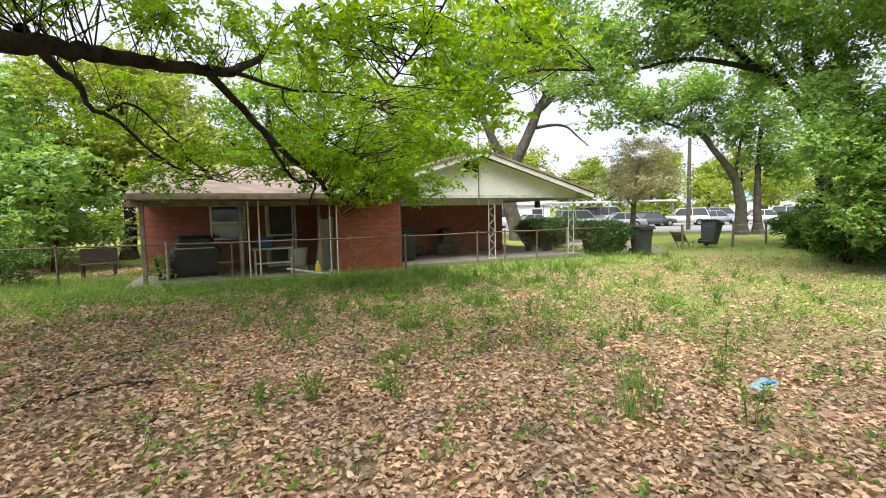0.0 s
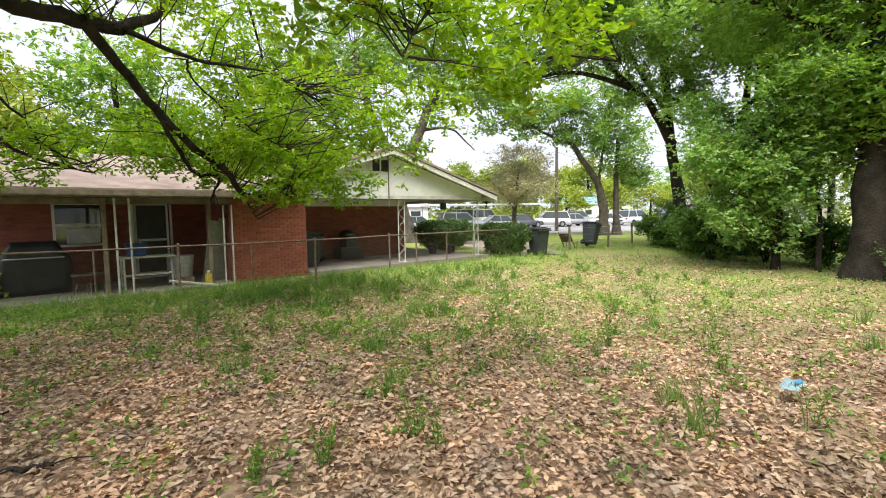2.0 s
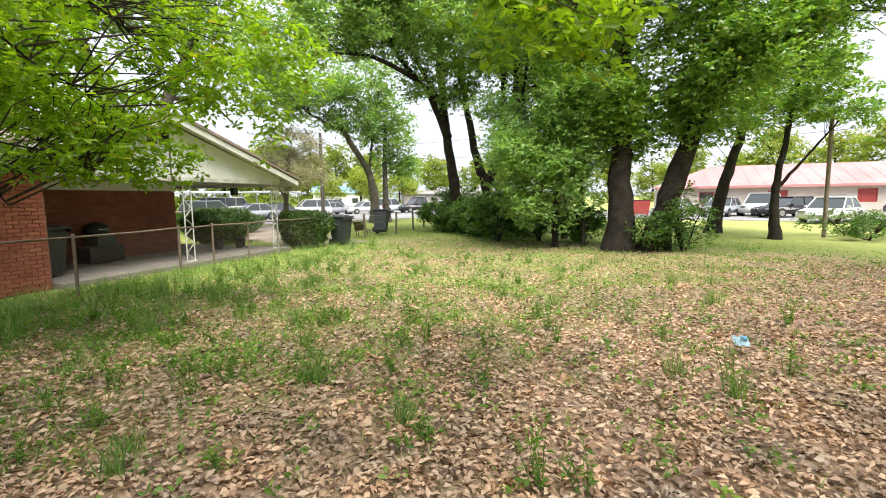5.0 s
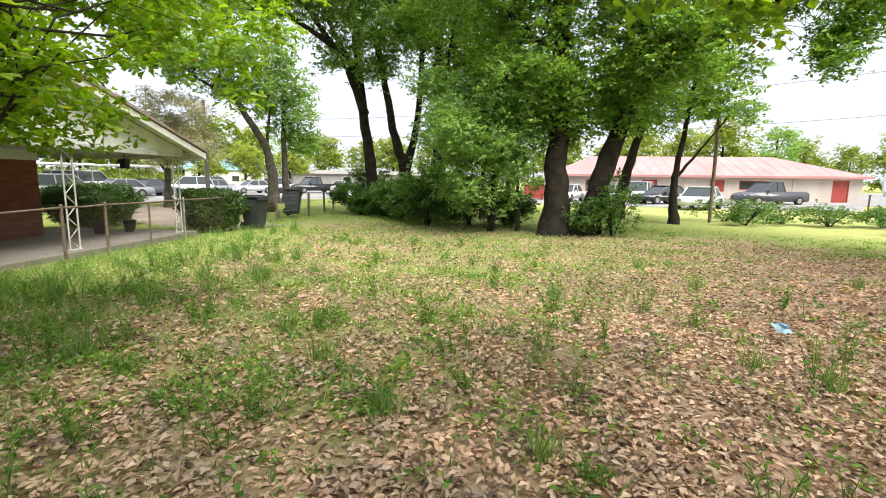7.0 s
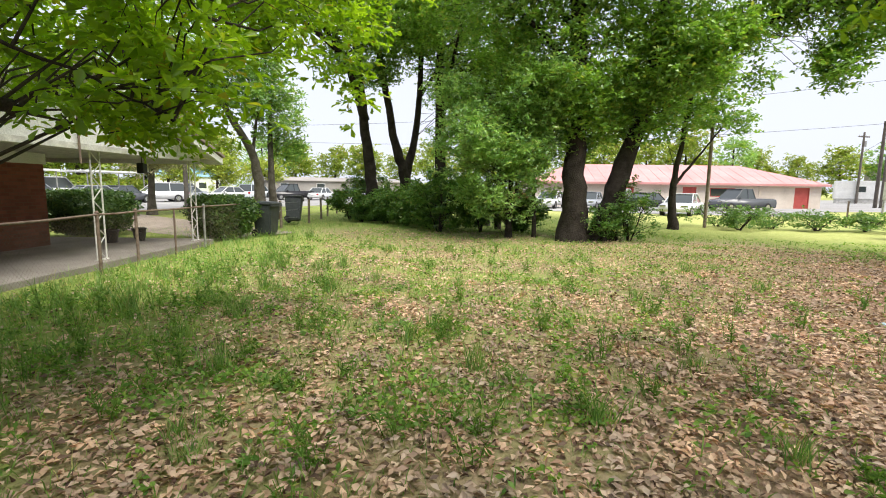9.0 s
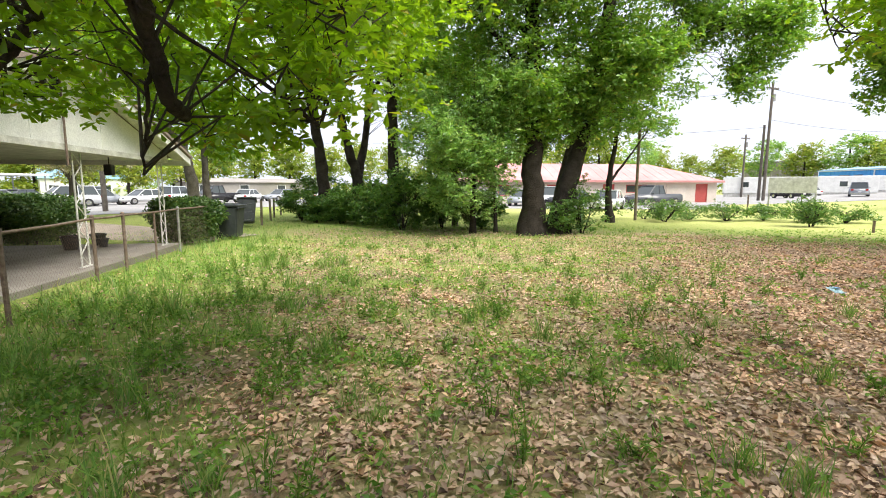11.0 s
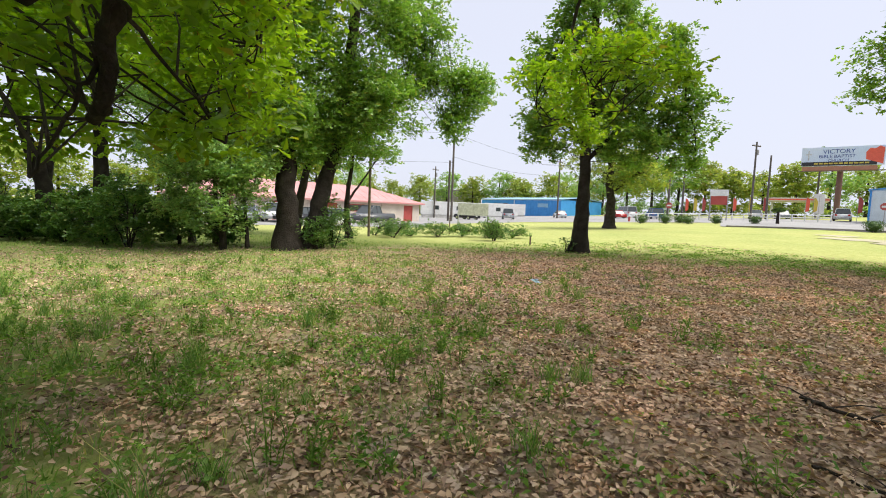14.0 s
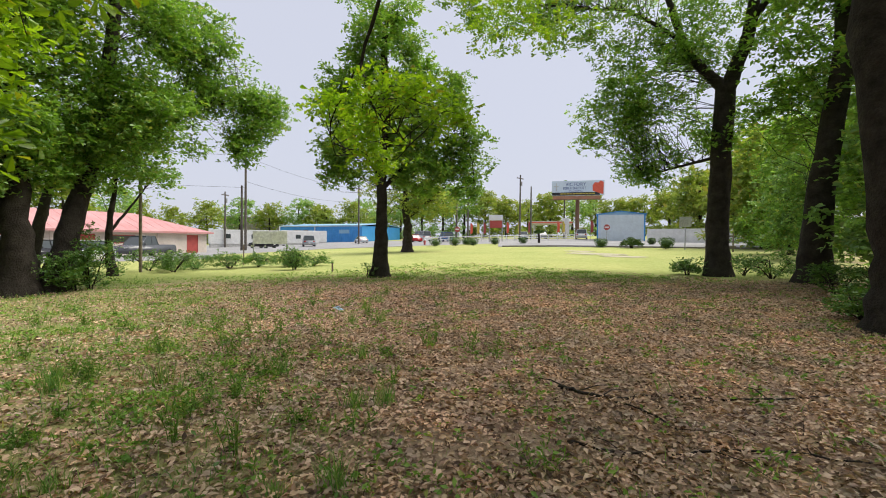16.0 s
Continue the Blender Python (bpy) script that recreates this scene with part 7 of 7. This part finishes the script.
# filling station canopy far behind
fs = thing("station_canopy", at_polar(146.2, 104, -146, -1.3), "white filling station canopy with red stripe", "canopy")
part("roof", box(-4.5, -3, 4.2, 4.5, 3, 4.8, 0.03), M_CREAM, fs)
part("stripe", box(-4.5, -3.03, 4.4, 4.5, -3.005, 4.6), M_ORANGE, fs)
for x in (-3.4, 3.4):
    part("column", box(x - 0.2, -0.2, 0, x + 0.2, 0.2, 4.2), M_WHITE, fs)
rngf = np.random.default_rng(9)
for i, a in enumerate((136.6, 137.4, 138.2, 141.0, 142.4, 143.6, 147.0, 147.6, 150.8)):
    r = 86 + rngf.uniform(-3, 5)
    s = thing("feather_flag", at_polar(a, r, -a), "tall narrow orange feather flag on a pole", "flag", "feather flags")
    part("pole", rod(bmesh.new(), (0, 0, -0.1), (0, 0, 3.4), 0.03, 6), M_GALV, s)
    part("banner", prism([(0.03, 1.2), (0.45, 1.4), (0.5, 2.8), (0.25, 3.3), (0.03, 3.4)], -0.012, 0.012), (M_ORANGE, M_YELLOW, M_REDPAINT)[i % 3], s)


# utility poles and wires
def utility_pole(m, h, label, arm=True):
    p = thing("utility_pole", m, label, "pole")
    part("shaft", tube_mesh("shaft", [(0, 0, -0.3), (0, 0, h * 0.5), (0, 0, h)], [0.17, 0.15, 0.12], M_WOODPOLE, 10), M_WOODPOLE, p)
    if arm:
        part("crossarm", box(-1.1, -0.06, h - 0.7, 1.1, 0.06, h - 0.55), M_WOODPOLE, p)
        for x in (-1.0, -0.5, 0.5, 1.0):
            part("insulator", rod(bmesh.new(), (x, 0, h - 0.55), (x, 0, h - 0.4), 0.04, 8), M_DIRTY_WHITE, p)
        tr = part("transformer", rod(bmesh.new(), (0.35, 0, h - 2.0), (0.35, 0, h - 1.2), 0.2, 12), M_GALV, p)
    return p


poles = [(110.3, 66, 13.0, True), (109.9, 66.5, 8.5, False), (108.2, 92, 10.0, True), (123.0, 90, 11, True), (136.3, 84, 12, True), (134.9, 74, 8, False), (142.6, 88, 12, True), (143.9, 90, 10, False), (147.8, 100, 11, False)]
for a, r, h, arm in poles:
    utility_pole(at_polar(a, r, -a + 60), h, "weathered grey wooden utility pole by the road", arm)
utility_pole(pose(19.5, 37.0, 0), 7.2, "dark wooden utility pole beyond the drive", False)


def wire(a, b, sag, name="overhead_wire"):
    a, b = np.array(a), np.array(b)
    t = np.linspace(0, 1, 14)[:, None]
    p = a + (b - a) * t - np.array((0, 0, 1)) * (4 * sag * t * (1 - t))
    w = thing(name, pose(0, 0, 0), "thin black overhead wire between poles", "wire", "overhead wires")
    part("strand", tube_mesh("strand", p, [0.016] * 14, M_BLACK, 4), M_BLACK, w)


def top_of(i, h):
    a, r, hh, _ = poles[i]
    x, y = polar(a, r)
    return (x, y, gz(x, y) + h)


wire(top_of(0, 12.3), top_of(3, 10.5), 0.8)
wire(top_of(0, 9.0), top_of(3, 8.0), 0.8)
wire(top_of(0, 12.3), (46, 60, 10), 1.2)
wire(top_of(0, 8.2), (46, 60, 8), 1.2)
wire(top_of(3, 10.5), top_of(4, 11), 1.0)
wire(top_of(0, 7.0), (51.5, -6.0, 3.3), 0.6)
wire((19.5, 37, 7.0), (5.0, 19.0, 2.9), 0.5)
wire((19.5, 37, 6.8), (46, 60, 9), 0.8)

# small posts at the field's edge
for x, y, h in ((22.7, -1.6, 1.15), (13.6, -2.3, 0.35)):
    p = thing("steel_post", pose(x, y, gz(x, y)), "short dark steel fence post in the grass", "post", "edge posts")
    part("shaft", box(-0.03, -0.03, -0.1, 0.03, 0.03, h, 0.006), M_RUST, p)
    part("cap", box(-0.045, -0.045, h, 0.045, 0.045, h + 0.02), M_RUST, p)
hy = thing("fire_hydrant", at_polar(131.0, 66), "small red fire hydrant on the verge", "hydrant")
bm = bmesh.new()
bmesh.ops.create_cone(bm, cap_ends=True, segments=14, radius1=0.15, radius2=0.13, depth=0.7, matrix=pose(0, 0, 0.35))
part("barrel", bm, M_REDPAINT, hy)
bm = bmesh.new()
bmesh.ops.create_uvsphere(bm, u_segments=14, v_segments=8, radius=0.16, matrix=pose(0, 0, 0.72))
part("bonnet", bm, M_WHITE, hy, smooth=True)
part("nozzle", rod(bmesh.new(), (-0.22, 0, 0.5), (0.22, 0, 0.5), 0.06, 8), M_REDPAINT, hy)
gt = thing("picket_gate", at_polar(164.0, 42, -164), "weathered grey picket gate at the thicket", "gate")
for k in range(7):
    part("picket", box(-1.0 + k * 0.3, -0.02, 0.05, -0.9 + k * 0.3, 0.02, 1.5), M_WOOD, gt)
for z in (0.4, 1.2):
    part("rail", box(-1.05, 0.02, z, 1.05, 0.06, z + 0.09), M_WOOD, gt)

# distant trees
protos = []
for i, (h, mat_) in enumerate(((13.0, M_LEAF_LIGHT), (15.5, M_LEAF_COOL), (11.0, M_LEAF_LIGHT))):
    protos.append(tree("distant round-crowned green tree beyond the road", polar((118, 124, 112)[i], (165, 170, 190)[i]), [([(0, 0, 0), (0.2, 0, h * 0.4), (0, 0, h * 0.8)], 0.4, 0.15)], [],
                       [((0, 0, h * 0.62), (h * 0.42, h * 0.42, h * 0.3), 110), ((1.5, 0.5, h * 0.85), (h * 0.25, h * 0.25, h * 0.16), 34), ((-1.8, -0.5, h * 0.45), (h * 0.3, h * 0.3, h * 0.2), 40), ((0, 0, h * 0.14), (h * 0.42, h * 0.42, h * 0.13), 46)], mat_, None, None, 0.75, 18, 0.9, 80 + i, twig=0))
rngt = np.random.default_rng(77)
ring = [(a, rngt.uniform(118, 160)) for a in np.arange(128, 172, 2.6)] + [(a, rngt.uniform(150, 190)) for a in np.arange(100, 128, 3.2)] + [(a, rngt.uniform(95, 150)) for a in np.arange(22, 100, 4.0)] + [(a, rngt.uniform(75, 120)) for a in np.arange(-45, 40, 5.0)] + [(a, rngt.uniform(40, 70)) for a in np.arange(-52, 18, 6.0)] + [(a, rngt.uniform(50, 90)) for a in np.arange(162, 178, 3.0)]
for k, (a, r) in enumerate(ring):
    p = protos[rngt.integers(0, 3) if r > 100 else (0, 2)[k % 2]]
    copy_thing(p, at_polar(a, r, rngt.uniform(0, 360)))

# ---- dead leaves, grass and weeds ----


def scatter(n, x0, x1, y0, y1, rng):
    return rng.uniform(x0, x1, n), rng.uniform(y0, y1, n)


def near_weight(x, y):
    """Thin the ground cover out away from the line walked."""
    d = np.min(np.hypot(x[:, None] - PATH[None, :, 0], y[:, None] - PATH[None, :, 1]), axis=1)
    return d


def inside_house(x, y):
    lx, ly = x + 1.27, y - 14.45
    c, s = math.cos(radians(24)), math.sin(radians(24))
    u, v = lx * c + ly * s, -lx * s + ly * c
    return (u > -7.3) & (u < 7.1) & (v > -0.55)


def dead_leaves():
    rng = np.random.default_rng(301)
    x, y = scatter(900000, -11, 12, -10, 16, rng)
    d = near_weight(x, y)
    keep = rng.random(len(x)) < (1 - 0.80 * grass_cover(x, y)) * np.exp(-np.maximum(d - 3.0, 0) / 5.5) * (0.55 + 0.6 * waves(x, y, 1.6, 8))
    keep &= ~inside_house(x, y)
    x, y = x[keep][:240000], y[keep][:240000]
    c = np.stack([x, y, ground_z(x, y) + rng.uniform(0.004, 0.035, len(x))], 1)
    v, f = leaf_arrays(c, 0.063, rng, 0.48, 0.86, 0.0, False, 0.20)
    tagged(new("dead_leaves", big_mesh("dead_leaves", v, f, M_LITTER)), "layer of dry brown oak leaves on the ground", "dead leaves", kind="stuff")


def grass():
    rng = np.random.default_rng(302)
    x, y = scatter(1000000, -13, 22, -14, 22, rng)
    d = near_weight(x, y)
    g = grass_cover(x, y)
    tuft = sstep(0.42, 0.75, waves(x, y, 0.8, 12) * 0.6 + waves(x, y, 0.33, 13) * 0.4)
    keep = rng.random(len(x)) < g * (0.25 + 0.75 * tuft) * np.exp(-np.maximum(d - 4, 0) / 8.0)
    keep &= ~inside_house(x, y)
    keep &= rng.random(len(x)) > sstep(14.5, 19.0, (x - MID[0]) * 0.70 - (y - MID[1]) * 0.72)
    x, y, g = x[keep][:125000], y[keep][:125000], g[keep][:125000]
    tall = 1 - sstep(0.5, 3.0, fence_gap(x, y))
    h = (0.05 + 0.10 * tall + 0.10 * rng.random(len(x))) * rng.uniform(0.5, 1.4, len(x))
    v, f = blade_arrays(x, y, h, rng, 1.1, 0.0042)
    tagged(new("grass", big_mesh("grass", v, f, M_GRASS)), "patchy green grass, tall along the fence", "grass", kind="stuff")
    # small broad-leaved weeds among the leaves
    x, y = scatter(420000, -12, 14, -9, 16, rng)
    d = near_weight(x, y)
    spot = sstep(0.5, 0.7, waves(x, y, 1.7, 15) * 0.5 + waves(x, y, 0.5, 16) * 0.5)
    keep = (rng.random(len(x)) < spot * (0.10 + 0.75 * grass_cover(x, y)) * np.exp(-np.maximum(d - 3, 0) / 6)) & ~inside_house(x, y)
    x, y = x[keep], y[keep]
    c = np.stack([x, y, ground_z(x, y) + rng.uniform(0.01, 0.07, len(x))], 1)
    c = np.repeat(c, 3, axis=0) + rng.normal(0, 0.02, (len(c) * 3, 3)) * (1, 1, 0.3)
    v, f = leaf_arrays(c, 0.055, rng, 0.5, 0.55, -0.15, False, 0.15)
    tagged(new("low_weeds", big_mesh("low_weeds", v, f, M_WEED)), "low broad-leaved weeds among the dead leaves", "weeds", kind="stuff")


dead_leaves()
grass()

# ---- bricks of the storage room wall ----


def brick_mesh(l):
    bm = box(0, 0, 0, l, 0.03, 0.065)
    bmesh.ops.bevel(bm, geom=[e for e in bm.edges if abs(e.verts[0].co.y) < 1e-6 and abs(e.verts[1].co.y) < 1e-6], offset=0.004, segments=1, affect="EDGES")
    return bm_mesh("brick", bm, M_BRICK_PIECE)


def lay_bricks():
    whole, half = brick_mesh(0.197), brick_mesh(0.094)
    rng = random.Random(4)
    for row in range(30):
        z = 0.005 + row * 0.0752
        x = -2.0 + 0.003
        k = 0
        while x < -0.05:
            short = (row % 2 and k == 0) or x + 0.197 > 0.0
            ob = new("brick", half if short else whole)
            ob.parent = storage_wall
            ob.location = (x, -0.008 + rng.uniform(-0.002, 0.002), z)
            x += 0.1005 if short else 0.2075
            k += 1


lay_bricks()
